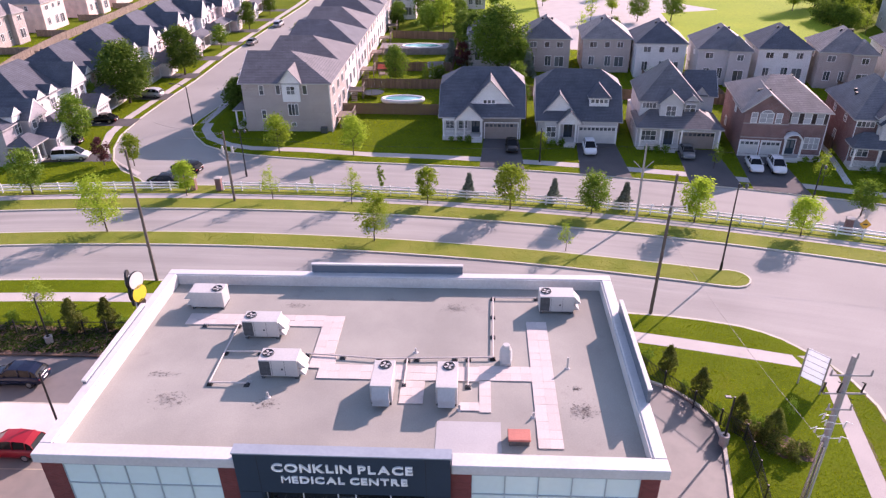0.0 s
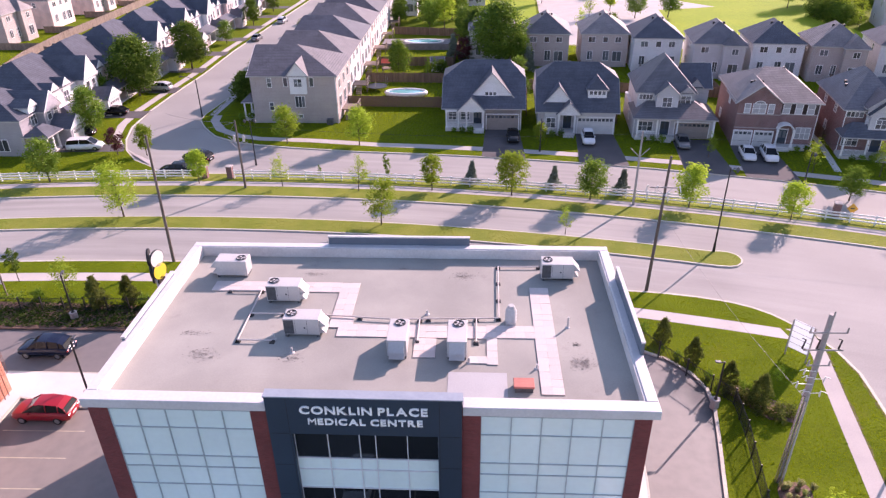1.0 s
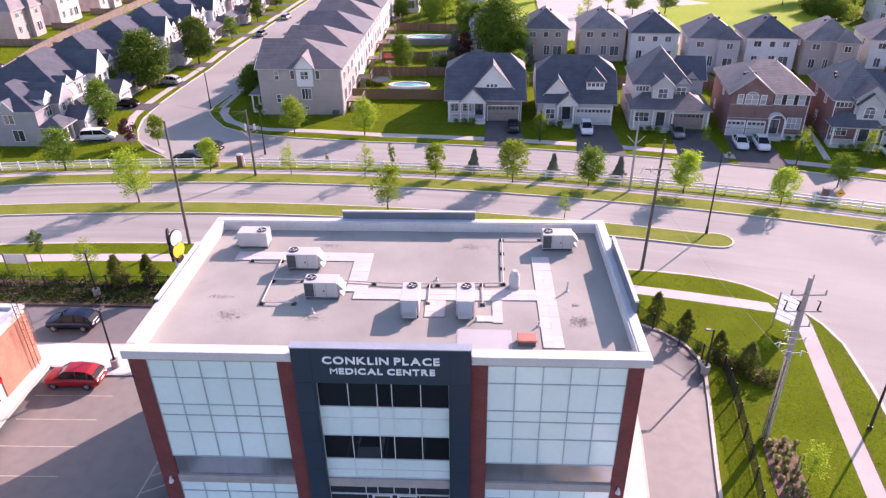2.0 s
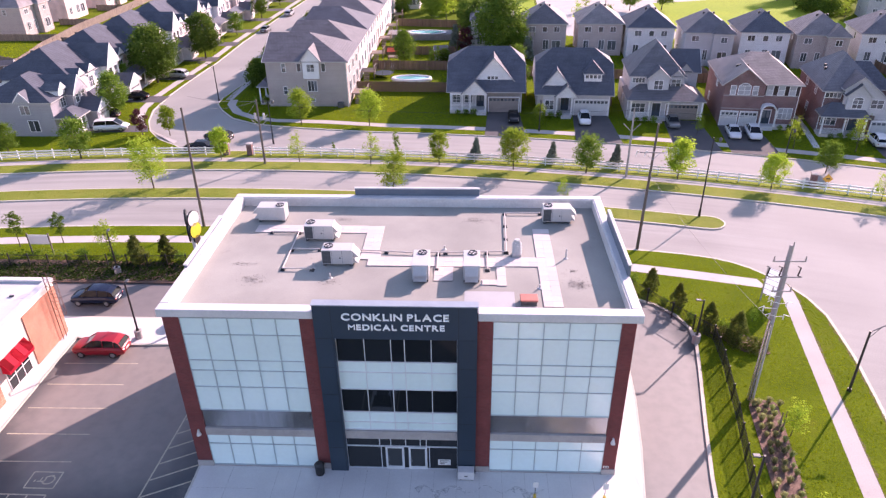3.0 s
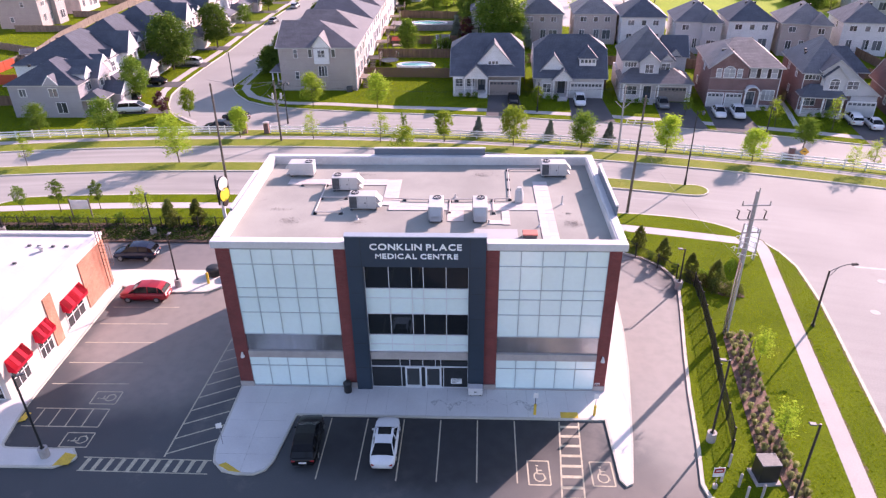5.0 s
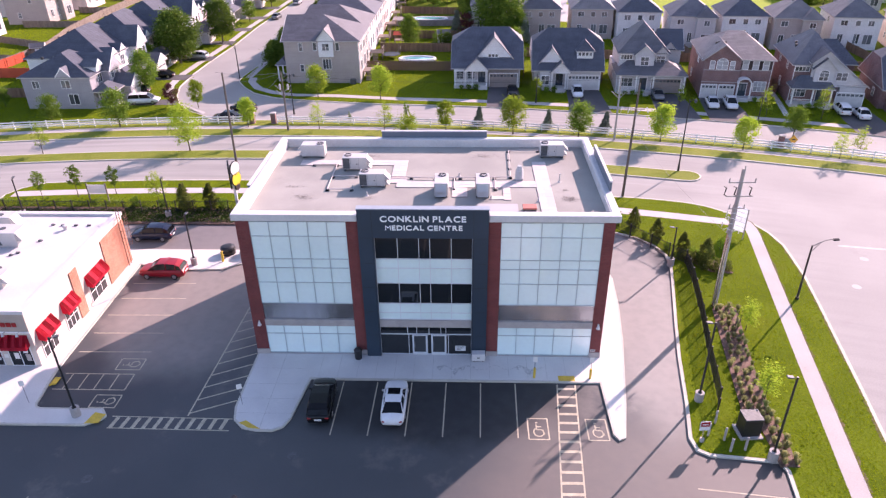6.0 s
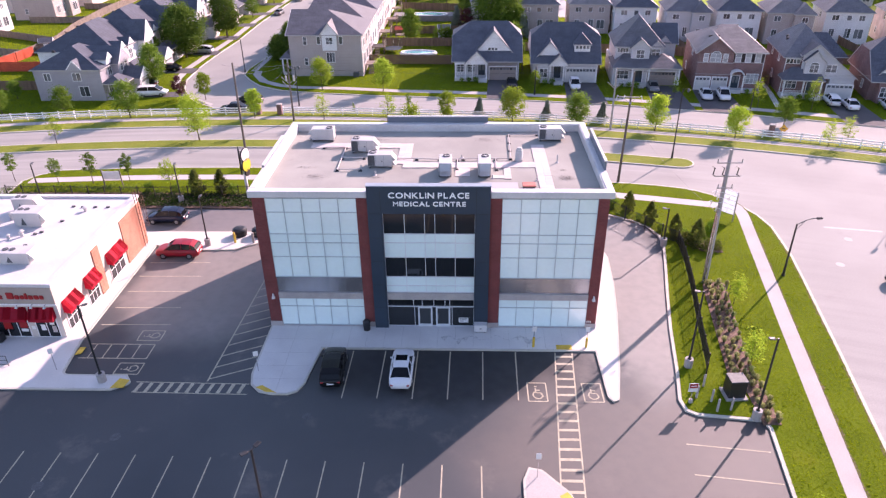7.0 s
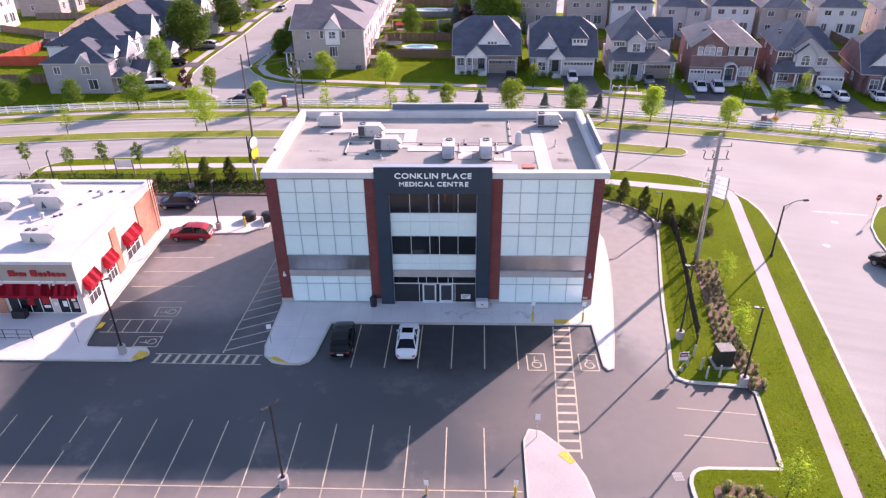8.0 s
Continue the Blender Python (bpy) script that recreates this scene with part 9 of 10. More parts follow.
def car_meshes(kind, body_mat):
    key = (kind, body_mat.name)
    if key in CARS:
        return CARS[key]
    s = SHAPES[kind]
    mid = max(s["st"], key=lambda q: q[3])
    bm = bmesh.new()
    rings = []
    for x, zs, zb, wl, wb in s["st"]:
        prof = [(wl * 0.88, zs), (wl, zs + (zb - zs) * 0.3), (wl * 1.0, zs + (zb - zs) * 0.62), (wb, zb - 0.03), (wb * 0.9, zb), (wb * 0.45, zb + 0.02)]
        rings.append([bm.verts.new((x, y, z)) for y, z in prof] + [bm.verts.new((x, -y, z)) for y, z in prof[::-1]])
    n = len(rings[0])
    for a, b in zip(rings, rings[1:]):
        for k in range(n):
            bm.faces.new((a[k], a[(k + 1) % n], b[(k + 1) % n], b[k]))
    bm.faces.new(rings[0]), bm.faces.new(rings[-1][::-1])
    # roof skin and pillars over the glass
    cab = s["cab"]
    for k in range(1, len(cab) - 2):
        (xa, za, wa), (xb, zb, wb) = cab[k], cab[k + 1]
        v = [bm.verts.new(p) for p in ((xa, -wa, za), (xb, -wb, zb), (xb, -wb * 0.5, zb + 0.03), (xa, -wa * 0.5, za + 0.03), (xa, wa * 0.5, za + 0.03), (xb, wb * 0.5, zb + 0.03), (xb, wb, zb), (xa, wa, za))]
        bm.faces.new((v[0], v[1], v[2], v[3])), bm.faces.new((v[3], v[2], v[5], v[4])), bm.faces.new((v[4], v[5], v[6], v[7]))
    for sgn in (-1, 1):
        for k in range(len(cab) - 1):
            (xa, za, wa), (xb, zb, wb) = cab[k], cab[k + 1]
            if k in (0, len(cab) - 2):
                tube(bm, (xa, sgn * wa * 1.0, za), (xb, sgn * wb * 1.0, zb), 0.035, 0.035, 6)
        for xm, zm, wm in cab[2:-2]:
            tube(bm, (xm, sgn * wm, zm), (xm - 0.05, sgn * mid[4] * 0.93, mid[2]), 0.04, 0.04, 6)
    bmesh.ops.recalc_face_normals(bm, faces=bm.faces)
    body = to_mesh("body", bm, body_mat, True)
    bm = bmesh.new()
    rr = []
    for x, z, w in cab:
        base = mid[2] - 0.02
        rr.append([bm.verts.new((x, y, zz)) for y, zz in ((-max(w, 0.8) * 0.98 if z > base + 0.2 else -w, base if z > base + 0.2 else z - 0.03), (-w * 0.985, z - 0.015), (w * 0.985, z - 0.015), (max(w, 0.8) * 0.98 if z > base + 0.2 else w, base if z > base + 0.2 else z - 0.03))])
    for a, b in zip(rr, rr[1:]):
        for k in range(3):
            bm.faces.new((a[k], a[k + 1], b[k + 1], b[k]))
    bmesh.ops.recalc_face_normals(bm, faces=bm.faces)
    cabin = to_mesh("cabin_glass", bm, M["carglass"], False)
    CARS[key] = (body, cabin)
    return CARS[key]


bm = bmesh.new()
tube(bm, (0, -0.11, 0), (0, 0.11, 0), 0.33, 0.33, 18)
bmesh.ops.bevel(bm, geom=[e for e in bm.edges if abs(e.verts[0].co.y - e.verts[1].co.y) < 1e-4], offset=0.03, segments=1, affect="EDGES")
tyre_mesh = to_mesh("tyre", bm, M["rubber"])
bm = bmesh.new()
for s in (-1, 1):
    tube(bm, (0, s * 0.10, 0), (0, s * 0.116, 0), 0.215, 0.2, 14)
    tube(bm, (0, s * 0.116, 0), (0, s * 0.125, 0), 0.06, 0.05, 8)
rim_mesh = to_mesh("rim", bm, M["rim"])


def car(kind, colour, x, y, turn, label, z=0.012):
    """turn: the way the nose points, degrees from +x."""
    s = SHAPES[kind]
    mid = max(s["st"], key=lambda q: q[3])
    body, cabin = car_meshes(kind, colour)
    g = thing("car", pose(x, y, z, 0, 0, turn), label, "car", "parked cars")
    b = part("body", body, None, g)
    part("cabin_glass", cabin, None, g, "dark tinted glass")
    k = s["L"] / 4.7
    for wx in (-1.38 * k, 1.42 * k):
        for wy in (-0.80, 0.80):
            w = part("wheel", tyre_mesh, None, g, m=pose(wx, wy * (mid[3] / 0.91), 0.33))
            part("rim", rim_mesh, None, w)
    f, r = s["st"][-3 if len(s["st"]) > 8 else -2], s["st"][1]
    for sy in (-1, 1):
        bm = bmesh.new()
        box(bm, f[0] - 0.22, f[0] + 0.06, sy * f[3] * 0.78 - 0.15, sy * f[3] * 0.78 + 0.15, f[2] - 0.17, f[2] - 0.05)
        bmesh.ops.bevel(bm, geom=bm.edges[:], offset=0.03, segments=1, affect="EDGES")
        part("head_lamp", bm, M["lamp_white"], g)
        bm = bmesh.new()
        box(bm, r[0] - 0.07, r[0] + 0.18, sy * r[3] * 0.8 - 0.15, sy * r[3] * 0.8 + 0.15, r[2] - 0.24, r[2] - 0.1)
        bmesh.ops.bevel(bm, geom=bm.edges[:], offset=0.03, segments=1, affect="EDGES")
        part("tail_lamp", bm, M["lamp_red"], g)
        bm = bmesh.new()
        lo, hi = sorted((sy * (mid[4] - 0.02), sy * (mid[4] + 0.13)))
        box(bm, s["cab"][-2][0] + 0.3, s["cab"][-2][0] + 0.42, lo, hi, mid[2] - 0.04, mid[2] + 0.08)
        bmesh.ops.bevel(bm, geom=bm.edges[:], offset=0.025, segments=1, affect="EDGES")
        part("mirror", bm, colour, g)
    bm = bmesh.new()
    box(bm, f[0] - 0.02, f[0] + 0.12, -0.42, 0.42, 0.42, 0.58)
    part("front_grille", bm, M["black"], g)
    bm = bmesh.new()
    box(bm, s["st"][0][0] - 0.02, s["st"][0][0] + 0.02, -0.26, 0.26, s["st"][0][2] - 0.2, s["st"][0][2] - 0.06)
    part("plate", bm, M["sign_white"], g, "plain pale plate")
    return g


WHITE, BLACK, RED, NAVY, SILVER, GREY = (paint("white_car_paint", (0.72, 0.72, 0.73)), paint("black_car_paint", (0.008, 0.008, 0.009), 0.16, 0.0, 0.3), paint("red_car_paint", (0.30, 0.010, 0.02), 0.35, 0.25, 0.35), paint("navy_car_paint", (0.010, 0.015, 0.036), 0.16, 0.0, 0.35),
                                         paint("silver_car_paint", (0.42, 0.43, 0.45)), paint("grey_car_paint", (0.13, 0.135, 0.14)))
car("suv", BLACK, 5.55, -6.1, 93, "black sport utility car parked in a stall", 0.02)
sed = car("sedan", WHITE, 11.05, -6.15, 90, "white sedan with dark sunroof parked in a stall", 0.02)
bm = bmesh.new()
box(bm, -0.28, 0.42, -0.46, 0.46, 1.462, 1.482)
part("sunroof", bm, M["carglass"], sed)
car("suv", RED, -13.9, 12.35, 180, "red hatchback parked by the cafe", 0.02)
car("suv", NAVY, -18.1, 20.0, 180, "navy sport utility car in the rear lane", 0.02)
car("suv", BLACK, 58.0, 6.6, 122, "black car waiting on the side road", 0.0)
car("van", WHITE, -39.2, 68.0, 8, "white minivan parked on a driveway", TOP + 0.03)
car("suv", BLACK, -20.9, 64.1, 162, "black sport utility car at the street corner", 0.0)
car("sedan", BLACK, -22.3, 59.9, 178, "black sedan behind the white fence", 0.01)
for kind, col, x, y, turn, lab in (("suv", WHITE, 35.35, 72.3, -92.5, "white hatchback on the driveway"), ("sedan", GREY, 48.9, 71.0, -94.5, "grey sedan on the driveway"), ("sedan", WHITE, 56.75, 66.5, -97, "white sport utility car on the driveway"), ("suv", WHITE, 59.5, 65.9, -97, "white crossover with dark roof on the driveway"),
                                  ("suv", WHITE, 76.1, 63.0, 82, "white sedan on the driveway"), ("sedan", WHITE, 78.2, 61.0, 82, "white sedan on the driveway"), ("sedan", WHITE, 84.2, 61.0, 80, "white car on the driveway"), ("sedan", BLACK, 24.2, 73.2, -91, "black sedan in the shade of the house")):
    car(kind, col, x, y, turn, lab, TOP + 0.03)
car("suv", SILVER, -40.6, 98.6, 172, "silver car on a driveway of the row houses", TOP + 0.03)
car("sedan", BLACK, -42.6, 84.4, 180, "black car on a driveway of the row houses", TOP + 0.03)
car("suv", BLACK, -42.9, 73.6, 180, "black car on a driveway of the row houses", TOP + 0.03)
car("sedan", GREY, -34.6, 142.0, 88, "grey car parked along the side street", 0.0)
car("suv", SILVER, -33.6, 163.0, 88, "silver car parked along the side street", 0.0)
car("sedan", GREY, -44.0, 128.0, 180, "grey car on a driveway of the row houses", TOP + 0.03)

# ---- driveways, walks and yards of the houses ----
DRIVES = []


def driveway(poly, label, material=None, z=TOP + 0.022):
    c = Vector((sum(p[0] for p in poly) / len(poly), sum(p[1] for p in poly) / len(poly)))
    poly = sorted(poly, key=lambda p: math.atan2(p[1] - c.y, p[0] - c.x))
    DRIVES.append(poly)
    bm = bmesh.new()
    prism(bm, poly, z - 0.03, z)
    solid("driveway", bm, material or M["drive"], label, "driveway", "driveways", kind="structure")


for x, y, turn, gx, w in ((19.8, 77.3, -1, 2.95, 5.2), (33.95, 75.6, -2.5, 2.85, 5.7), (48.0, 73.4, -4.5, 2.75, 5.4), (61.6, 70.9, -7, -2.9, 5.6), (75.3, 67.4, -9, 3.3, 5.2), (88.2, 62.6, -11, 2.85, 5.7), (102.5, 57.5, -14, 2.75, 5.4)):
    m = pose(x, y, 0, 0, 0, turn)
    ends = [m @ Vector((gx + s * w / 2, 0.15, 0)) for s in (-1, 1)]
    feet = []
    for s in (1, -1):
        p = m @ Vector((gx + s * (w / 2 + 0.5), -9.0, 0))
        feet.append((p.x, arc_y(274.1, p.x)))
    driveway([(e.x, e.y) for e in ends] + feet, "dark asphalt driveway in front of a garage")
driveway([(-45.5, 66.6), (-33.2, 67.2), (-34.4, 70.2), (-45.5, 69.6)], "asphalt driveway with a parked van")
for k in range(8):
    y = 82.6 + k * 14.4
    driveway([(-47.0, y), (-37.2, y - 0.3), (-37.2, y + 3.6), (-47.0, y + 3.2)], "asphalt driveway of a row house")
for k in range(9):
    y = 97.5 + 12.6 * k
    driveway([(-26.0, y - 0.4), (-18.6, y), (-18.6, y + 4.6), (-26.0, y + 5.0)], "asphalt driveway of a side-street house")
strip("path", [(69.3, 76.0), (68.0, 68.5), (66.5, 61.3)], [(70.2, 76.0), (68.9, 68.4), (67.4, 61.1)], TOP + 0.03, M["concrete"], "concrete garden path between two houses")


def board_fence(points, label, h=1.85, material=None, slats=False):
    """Close-boarded garden fence: posts and boards of uneven height; slats: each board a piece of its own."""
    g = thing("board_fence", pose(0, 0, 0), label, "fence", "garden fences")
    mt = material or M["wood_fence"]
    rng = random.Random(round(points[0][0] * 10))
    rest = bmesh.new()
    one = bmesh.new()
    box(one, -0.094, 0.094, -0.012, 0.012, -0.05, h)
    one = to_mesh("slat", one, mt)
    for p, q in zip(points, points[1:]):
        L = math.dist(p, q)
        d = ((q[0] - p[0]) / L, (q[1] - p[1]) / L)
        nx, turn = (-d[1], d[0]), math.degrees(math.atan2(d[1], d[0]))
        for i in range(int(L / 0.2)):
            s = (i + 0.5) * 0.2
            hh = rng.uniform(-0.03, 0.03)
            if slats:
                part("slat", one, None, g, m=pose(p[0] + d[0] * s, p[1] + d[1] * s, TOP, 0, 0, turn) @ Matrix.Diagonal((1, 1, 1 + hh / h, 1)))
                continue
            v = [rest.verts.new((p[0] + d[0] * a + nx[0] * o, p[1] + d[1] * a + nx[1] * o, z)) for z in (TOP - 0.05, TOP + h + hh) for a, o in ((s - 0.094, -0.012), (s + 0.094, -0.012), (s + 0.094, 0.012), (s - 0.094, 0.012))]
            for f in ((4, 5, 6, 7), (0, 1, 5, 4), (1, 2, 6, 5), (2, 3, 7, 6), (3, 0, 4, 7)):
                rest.faces.new([v[w] for w in f])
        for k in range(int(L / 2.4) + 1):
            bm = bmesh.new()
            x, y = p[0] + d[0] * 2.4 * k, p[1] + d[1] * 2.4 * k
            box(bm, x - 0.06, x + 0.06, y - 0.06, y + 0.06, TOP - 0.1, TOP + h + 0.12)
            part("fence_post", bm, mt, g)
    if slats:
        rest.free()
    else:
        tagged(part("board", rest, mt, g), kind="stuff")
    return g


board_fence([(-3.6, 89.3), (5.0, 89.0), (13.4, 88.6)], "brown board fence round a back yard", slats=True)
board_fence([(13.2, 88.9), (13.6, 102), (14.0, 116), (14.5, 132.5)], "brown board fence between back yards")
board_fence([(-2.5, 104.5), (13.5, 104.0)], "brown board fence between back yards")
board_fence([(-2.0, 117.0), (13.8, 116.6)], "brown board fence between back yards")
board_fence([(-1.5, 147.5), (14.6, 145.0)], "brown board fence between back yards")
board_fence([(14.5, 132.5), (14.7, 146.0)], "brown board fence between back yards")
board_fence([(14.4, 101.0), (30, 99.6), (50, 97.0), (72, 92.5), (95, 86.5), (112, 81)], "brown board fence behind the houses")
for x in (26.9, 41.0, 55.2, 69.8, 84.6):
    board_fence([(x, 84.0 - 0.25 * (x - 27)), (x + 0.8, 97.0 - 0.22 * (x - 27))], "brown board fence between two houses")
for x in (27.8, 39.2, 50.6, 61.6, 72.5, 84.2, 96.2, 108.5):
    board_fence([(x, 99.5 - (x - 28) * 0.2), (x + 0.4, 117 - (x - 28) * 0.16)], "brown board fence between back yards", 1.7)
board_fence([(-78.0, 71.4), (-59.0, 71.4)], "brown board fence beside the row house", 1.7)
board_fence([(-79.2, 84.0), (-78.0, 92.0), (-77.2, 100.0), (-77.2, 107.0), (-80.5, 122.0), (-82.5, 142.0), (-82.9, 174.0), (-83.5, 192.0), (-83.5, 215.0)], "pale board fence behind the row houses", 1.9, M["wood_deck"])
for a, b in (((-100.0, 102.0), (-77.6, 95.0)), ((-100.0, 117.5), (-77.4, 107.0)), ((-97.0, 131.0), (-81.4, 131.0)), ((-92.0, 150.0), (-82.6, 150.0)), ((-92.0, 170.5), (-82.9, 170.5)), ((-91.0, 189.0), (-83.4, 189.0)), ((-77.4, 98.5), (-62.5, 98.5)), ((-78.2, 113.0), (-62.3, 113.0)), ((-79.2, 127.5), (-62.2, 127.5))):
    board_fence([a, b], "weathered board fence between back yards", 1.6, M["wood_deck"])
M["orange_paint"] = surf("orange_red_fence_paint", (0.52, 0.075, 0.03), (0.44, 0.06, 0.025), scale=0.6, fine=6.0, rough=0.6, bump=0.1, mix=0.12)
board_fence([(-78.9, 84.0), (-65.5, 84.3)], "orange-red painted fence beside the row houses", 1.9, M["orange_paint"])
board_fence([(-78.85, 84.3), (-77.7, 92.0), (-77.1, 97.5)], "orange-red painted fence beside the row houses", 1.85, M["orange_paint"])
# round pool with a pale rim, garden toys and shed behind the first fence
pl = thing("garden_pool", pose(6.0, 95.6, TOP), "inflatable garden pool with turquoise water and pale rim", "pool")
bm = bmesh.new()
for k in range(28):
    a, b = 2 * math.pi * k / 28, 2 * math.pi * (k + 1) / 28
    ring = []
    for t in (a, b):
        ring.append([bm.verts.new((math.cos(t) * (3.6 + 0.35 * math.cos(u)), math.sin(t) * (1.7 + 0.35 * math.cos(u)), 0.55 + 0.4 * math.sin(u))) for u in [i * math.pi / 3 for i in range(6)]])
    for i in range(6):
        bm.faces.new((ring[0][i], ring[1][i], ring[1][(i + 1) % 6], ring[0][(i + 1) % 6]))
bmesh.ops.recalc_face_normals(bm, faces=bm.faces)
part("rim", bm, M["sign_white"], pl, smooth=True)
bm = bmesh.new()
prism(bm, [(3.4 * math.cos(2 * math.pi * k / 24), 1.5 * math.sin(2 * math.pi * k / 24)) for k in range(24)], 0.0, 0.72)
part("water", bm, M["water"], pl)
tr = thing("trampoline", pose(0.3, 99.0, TOP), "round black trampoline with a netted frame", "trampoline")
bm = bmesh.new()
tube(bm, (0, 0, 0.8), (0, 0, 0.85), 1.9, 1.9, 20)
part("mat", bm, M["black"], tr)
for k in range(8):
    a = k * math.pi / 4
    bm = bmesh.new()
    tube(bm, (2.0 * math.cos(a), 2.0 * math.sin(a), 0), (2.0 * math.cos(a), 2.0 * math.sin(a), 2.4), 0.03)
    part("net_pole", bm, M["steel"], tr)
pg = thing("play_frame", pose(1.2, 110.5, TOP), "wooden play frame with a red canopy", "play set")
for x, y in ((-1.2, -1), (1.2, -1), (1.2, 1), (-1.2, 1)):
    bm = bmesh.new()
    box(bm, x - 0.06, x + 0.06, y - 0.06, y + 0.06, -0.1, 2.4)
    part("post", bm, M["wood_deck"], pg)
bm = bmesh.new()
box(bm, -1.3, 1.3, -1.1, 1.1, 1.1, 1.2)
part("platform", bm, M["wood_deck"], pg)
bm = bmesh.new()
v = [bm.verts.new(p) for p in ((-1.4, -1.2, 2.4), (1.4, -1.2, 2.4), (1.4, 1.2, 2.4), (-1.4, 1.2, 2.4), (-1.4, 0, 3.0), (1.4, 0, 3.0))]
for f in ((0, 1, 5, 4), (2, 3, 4, 5), (1, 2, 5), (3, 0, 4)):
    bm.faces.new([v[i] for i in f])
part("canopy", bm, M["orange_paint"], pg)


def shed(x, y, turn, label, wall, sz=1.0):
    g = thing("garden_shed", pose(x, y, TOP, 0, 0, turn), label, "shed", "garden sheds")
    walls(g, -1.3 * sz, 1.3 * sz, -1 * sz, 1 * sz, 2.1, wall)
    roof(g, -1.3 * sz, 1.3 * sz, -1 * sz, 1 * sz, 2.1, 2.9, M["shingle_grey"], wall, "x", 0, 0, 0.15)
    bm = bmesh.new()
    box(bm, -0.5, 0.5, -1 * sz - 0.03, -1 * sz - 0.005, 0.05, 1.8)
    part("door", bm, M["trim"], g)


shed(10.8, 113.0, 5, "pale garden shed in a back yard", M["siding_white"])
shed(17.0, 143.5, 90, "grey garden shed with a gabled roof", M["siding_grey"], 1.8)
shed(-76.0, 101.0, 20, "wooden garden shed behind the row houses", M["wood_deck"])
# raised deck with an oval pool two yards on
dk = thing("pool_deck", pose(5.2, 134.0, TOP), "raised grey board deck round a garden pool", "deck")
bm = bmesh.new()
box(bm, -8.0, 8.2, -3.2, 3.4, 0.0, 1.05)
part("deck_floor", bm, M["deck_grey"], dk)
for k in range(40):
    bm = bmesh.new()
    x = -8.0 + 0.405 * k
    box(bm, x, x + 0.385, -3.26, -3.203, 0.0, 1.35 + 0.03 * (k % 3))
    part("board", bm, M["deck_grey"], dk)
ap = thing("garden_pool", pose(6.6, 134.6, TOP + 1.05), "oval pool with a white rim set in a deck", "pool")
bm = bmesh.new()
oval = lambda a, b, z: [bm.verts.new((a * math.cos(2 * math.pi * k / 28), b * math.sin(2 * math.pi * k / 28), z)) for k in range(28)]
o0, o1, o2, o3 = oval(4.6, 2.2, 0.0), oval(4.6, 2.2, 0.18), oval(4.1, 1.8, 0.18), oval(4.1, 1.8, 0.0)
for k in range(28):
    j = (k + 1) % 28
    for p, q in ((o0, o1), (o1, o2), (o2, o3)):
        bm.faces.new((p[k], p[j], q[j], q[k]))
bmesh.ops.recalc_face_normals(bm, faces=bm.faces)
part("rim", bm, M["sign_white"], ap)
bm = bmesh.new()
prism(bm, [(4.08 * math.cos(2 * math.pi * k / 28), 1.78 * math.sin(2 * math.pi * k / 28)) for k in range(28)], 0.0, 0.07)
part("water", bm, M["water"], ap)

# ---- blades of grass ----
def inside(px, py, poly):
    """Which points lie inside an outline."""
    res = np.zeros(len(px), bool)
    n = len(poly)
    for k in range(n):
        (x0, y0), (x1, y1) = poly[k], poly[(k + 1) % n]
        if y0 == y1:
            continue
        hit = (py < y0) != (py < y1)
        res ^= hit & (px < x0 + (py - y0) * (x1 - x0) / (y1 - y0))
    return res


def blades(label, outline, per_m2, w, h, material, keep_out=(), seed=1, limits=None):
    """Upright blades of grass scattered over a lawn, off the walks and drives."""
    rng = np.random.default_rng(seed)
    xs, ys = [p[0] for p in outline], [p[1] for p in outline]
    x0, x1, y0, y1 = limits or (min(xs), max(xs), min(ys), max(ys))
    n = int((x1 - x0) * (y1 - y0) * per_m2)
    px, py = rng.uniform(x0, x1, n), rng.uniform(y0, y1, n)
    ok = inside(px, py, outline)
    for poly in keep_out:
        ok &= ~inside(px, py, poly)
    px, py = px[ok], py[ok]
    n = len(px)
    patch = 0.75 + 0.5 * np.sin(px * 0.9 + 2 * np.sin(py * 0.31)) * np.sin(py * 0.8 + 1.3 * np.sin(px * 0.27))
    a, hh, ww = rng.uniform(0, 6.283, n), 1.5 * h * rng.uniform(0.5, 1.2, n) * (0.7 + 0.4 * patch), 1.1 * w * rng.uniform(0.6, 1.3, n)
    lean, la = hh * 0.6, rng.uniform(0, 6.283, n)
    dx, dy = np.cos(a) * ww / 2, np.sin(a) * ww / 2
    lx, ly = np.cos(la) * lean, np.sin(la) * lean
    z = np.full(n, TOP + 0.004)
    v = np.stack([np.stack([px - dx, py - dy, z], 1), np.stack([px + dx, py + dy, z], 1), np.stack([px + dx * 0.6 + lx, py + dy * 0.6 + ly, z + hh], 1), np.stack([px - dx * 0.6 + lx, py - dy * 0.6 + ly, z + hh], 1)], 1).reshape(-1, 3)
    me = bpy.data.meshes.new("grass")
    me.from_pydata(v.tolist(), [], np.arange(4 * n).reshape(-1, 4).tolist())
    me.materials.append(material)
    return tagged(new("grass", me), label, "grass", kind="stuff")


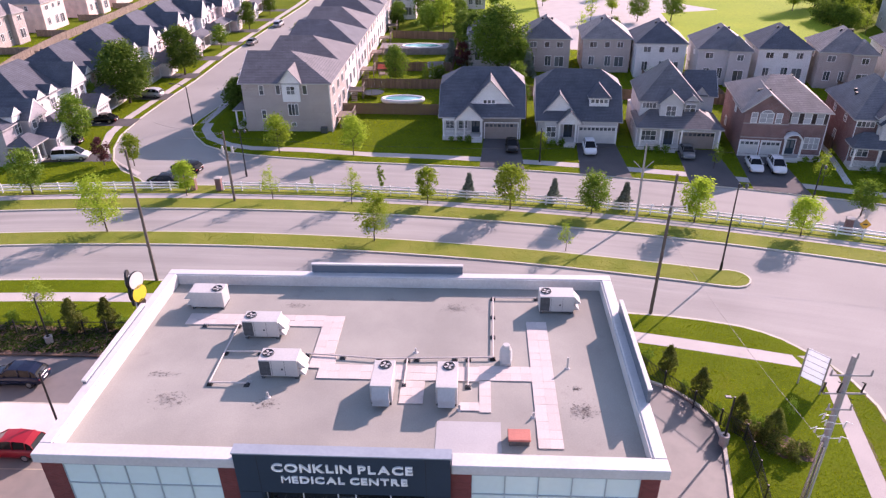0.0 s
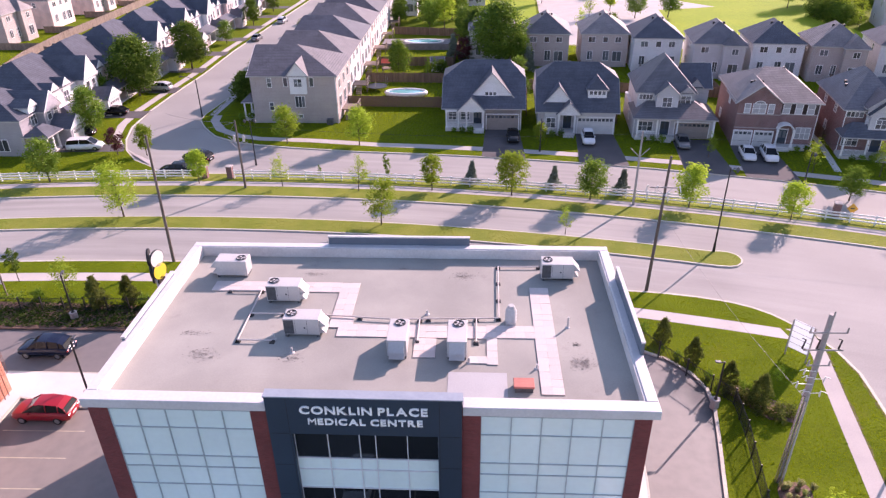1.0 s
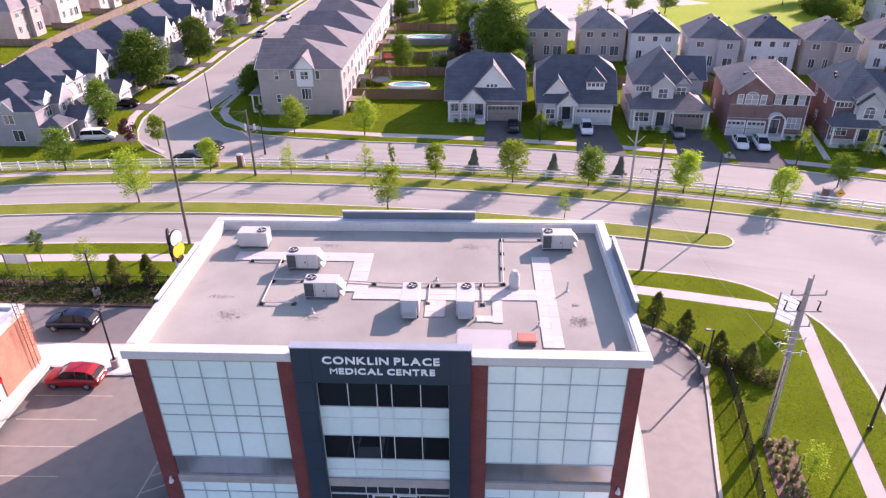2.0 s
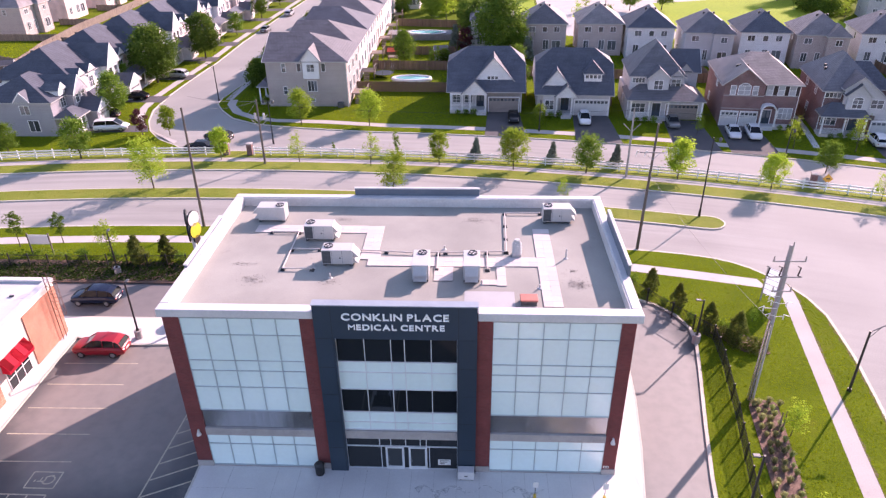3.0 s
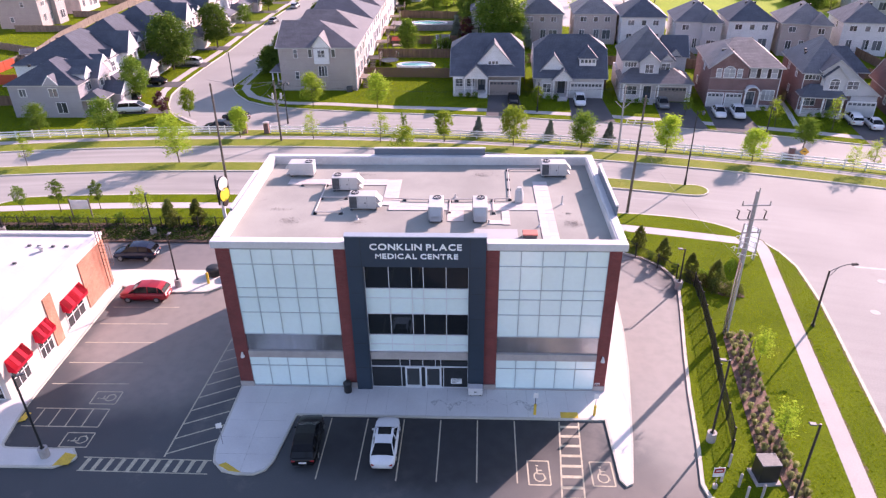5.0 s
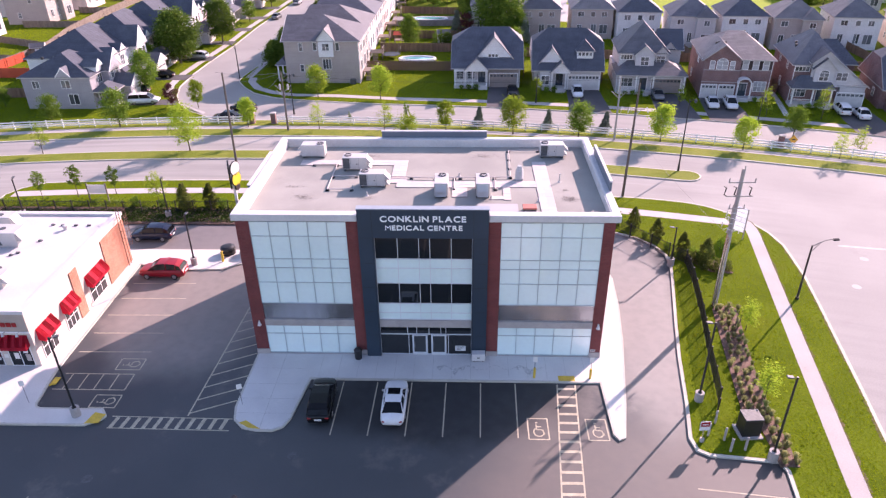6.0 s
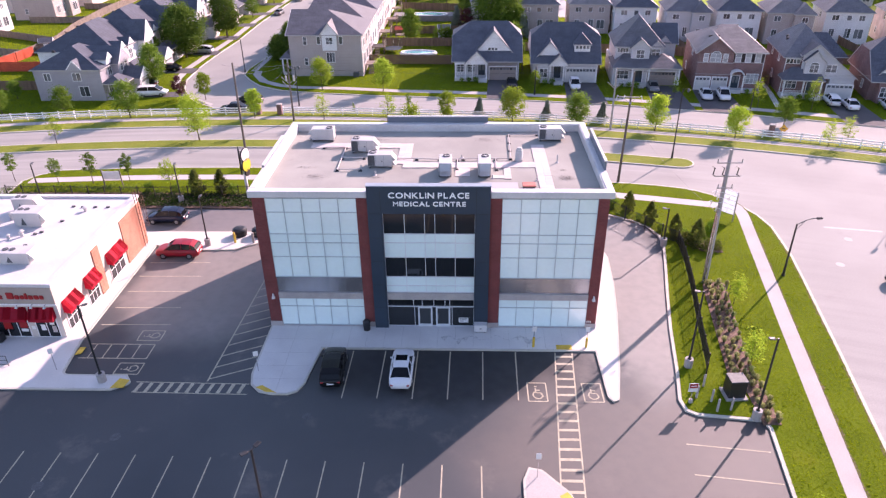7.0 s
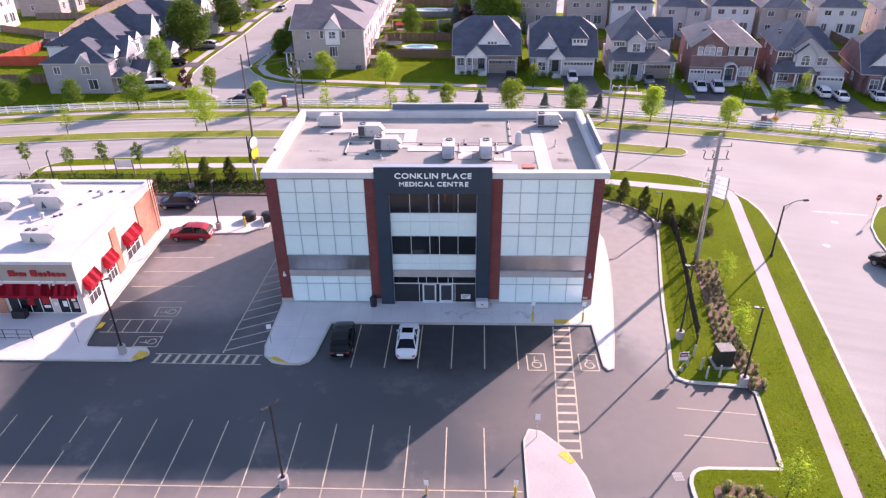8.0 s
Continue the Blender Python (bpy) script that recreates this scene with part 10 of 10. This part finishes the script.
M["leaf_lawn"] = foliage("lawn_blades", (0.155, 0.225, 0.004), (0.245, 0.305, 0.006), 0.6, 0.05)
M["leaf_clump"] = foliage("coarse_grass", (0.10, 0.15, 0.006), (0.18, 0.23, 0.01), 0.5, 0.05)
M["leaf_verge"] = foliage("dry_verge_blades", (0.25, 0.30, 0.035), (0.33, 0.35, 0.06), 0.65, 0.05)
ring = lambda r0, r1, x0, x1: arc(r0, x0, x1) + arc(r1, x0, x1)[::-1]
walk_side = side_walk_l + side_walk_r[::-1]
mulch = [(38.8, 7.6), (37.5, -1.5), (36.8, -6.4), (37.6, -7.0), (37.6, -11.6), (38.9, -11.6), (39.0, -6.0), (39.5, -1.5), (41.0, 7.6)]
near_lawn = inset(lane_kerb[::-1] + [(30.6, -75)] + corner[::-1][1:] + lawn, 0.25)
blades("green blades of the mown corner lawn", near_lawn, 80, 0.055, 0.035, M["leaf_lawn"], [walk_side, ring(237.3, 239.05, -41, 47), mulch], 3, (29, 50.5, -27, 33))
blades("coarse darker clumps in the corner lawn", near_lawn, 0.2, 0.2, 0.05, M["leaf_clump"], [walk_side, ring(237.3, 239.05, -41, 47), mulch], 12, (29, 50.5, -27, 33))
blades("green blades of the lawn behind the lot", near_lawn, 50, 0.07, 0.035, M["leaf_lawn"], [ring(237.3, 239.05, -41, 47), STRIP], 4, (-42, 29, 23, 37))
blades("dry blades of the road median", inset(med, 0.25), 40, 0.07, 0.03, M["leaf_verge"], [], 5, (-75, 47, 35, 48))
blades("dry blades of the far verge", ring(258.25, 260.9, -90, 100), 40, 0.07, 0.03, M["leaf_verge"], [], 6)
blades("dry blades behind the white fence", ring(262.6, 264.9, -90, 100), 20, 0.10, 0.045, M["leaf_verge"], [], 7)
walk_e = ring(276.1, 277.9, 3, 148)
walk_c = [(-23.9, 84.0), (-23.4, 81.0), (-21.1, 77.4), (-17.9, 75.0), (-14.4, 73.7), (-6, 73.1), (4.0, 71.4), (4.0, 69.7), (-6, 71.3), (-14.4, 72.0), (-18.8, 73.5), (-22.7, 76.5), (-25.2, 81.2), (-25.5, 84.0), (-26.0, 100), (-25.2, 130), (-23.7, 130), (-24.5, 100)]
walk_w = [(-26.9, 63.3), (-31.3, 66.6), (-35, 70.1), (-38.1, 74), (-39.7, 79), (-40.3, 86.5), (-39.9, 98), (-39.3, 110), (-39.4, 130), (-37.8, 130), (-37.7, 110), (-38.3, 98), (-38.7, 86.5), (-38.1, 79), (-36.6, 73.5), (-33.9, 69.0), (-30.5, 65.4), (-26.9, 61.9)]
blades("green blades of the front lawns", inset(east, 0.25), 30, 0.11, 0.05, M["leaf_lawn"], [walk_e, walk_c] + DRIVES, 8, (-27, 110, 52, 92))
blades("green blades of the back yards", inset(east, 0.25), 14, 0.15, 0.06, M["leaf_lawn"], [], 9, (-5, 90, 92, 136))
blades("green blades of the row-house lawns", inset(west, 0.25), 24, 0.11, 0.05, M["leaf_lawn"], [walk_w] + DRIVES, 10, (-66, -25, 57, 130))
blades("green blades of the west yards", inset(west, 0.25), 12, 0.15, 0.06, M["leaf_lawn"], [], 11, (-100, -66, 60, 150))
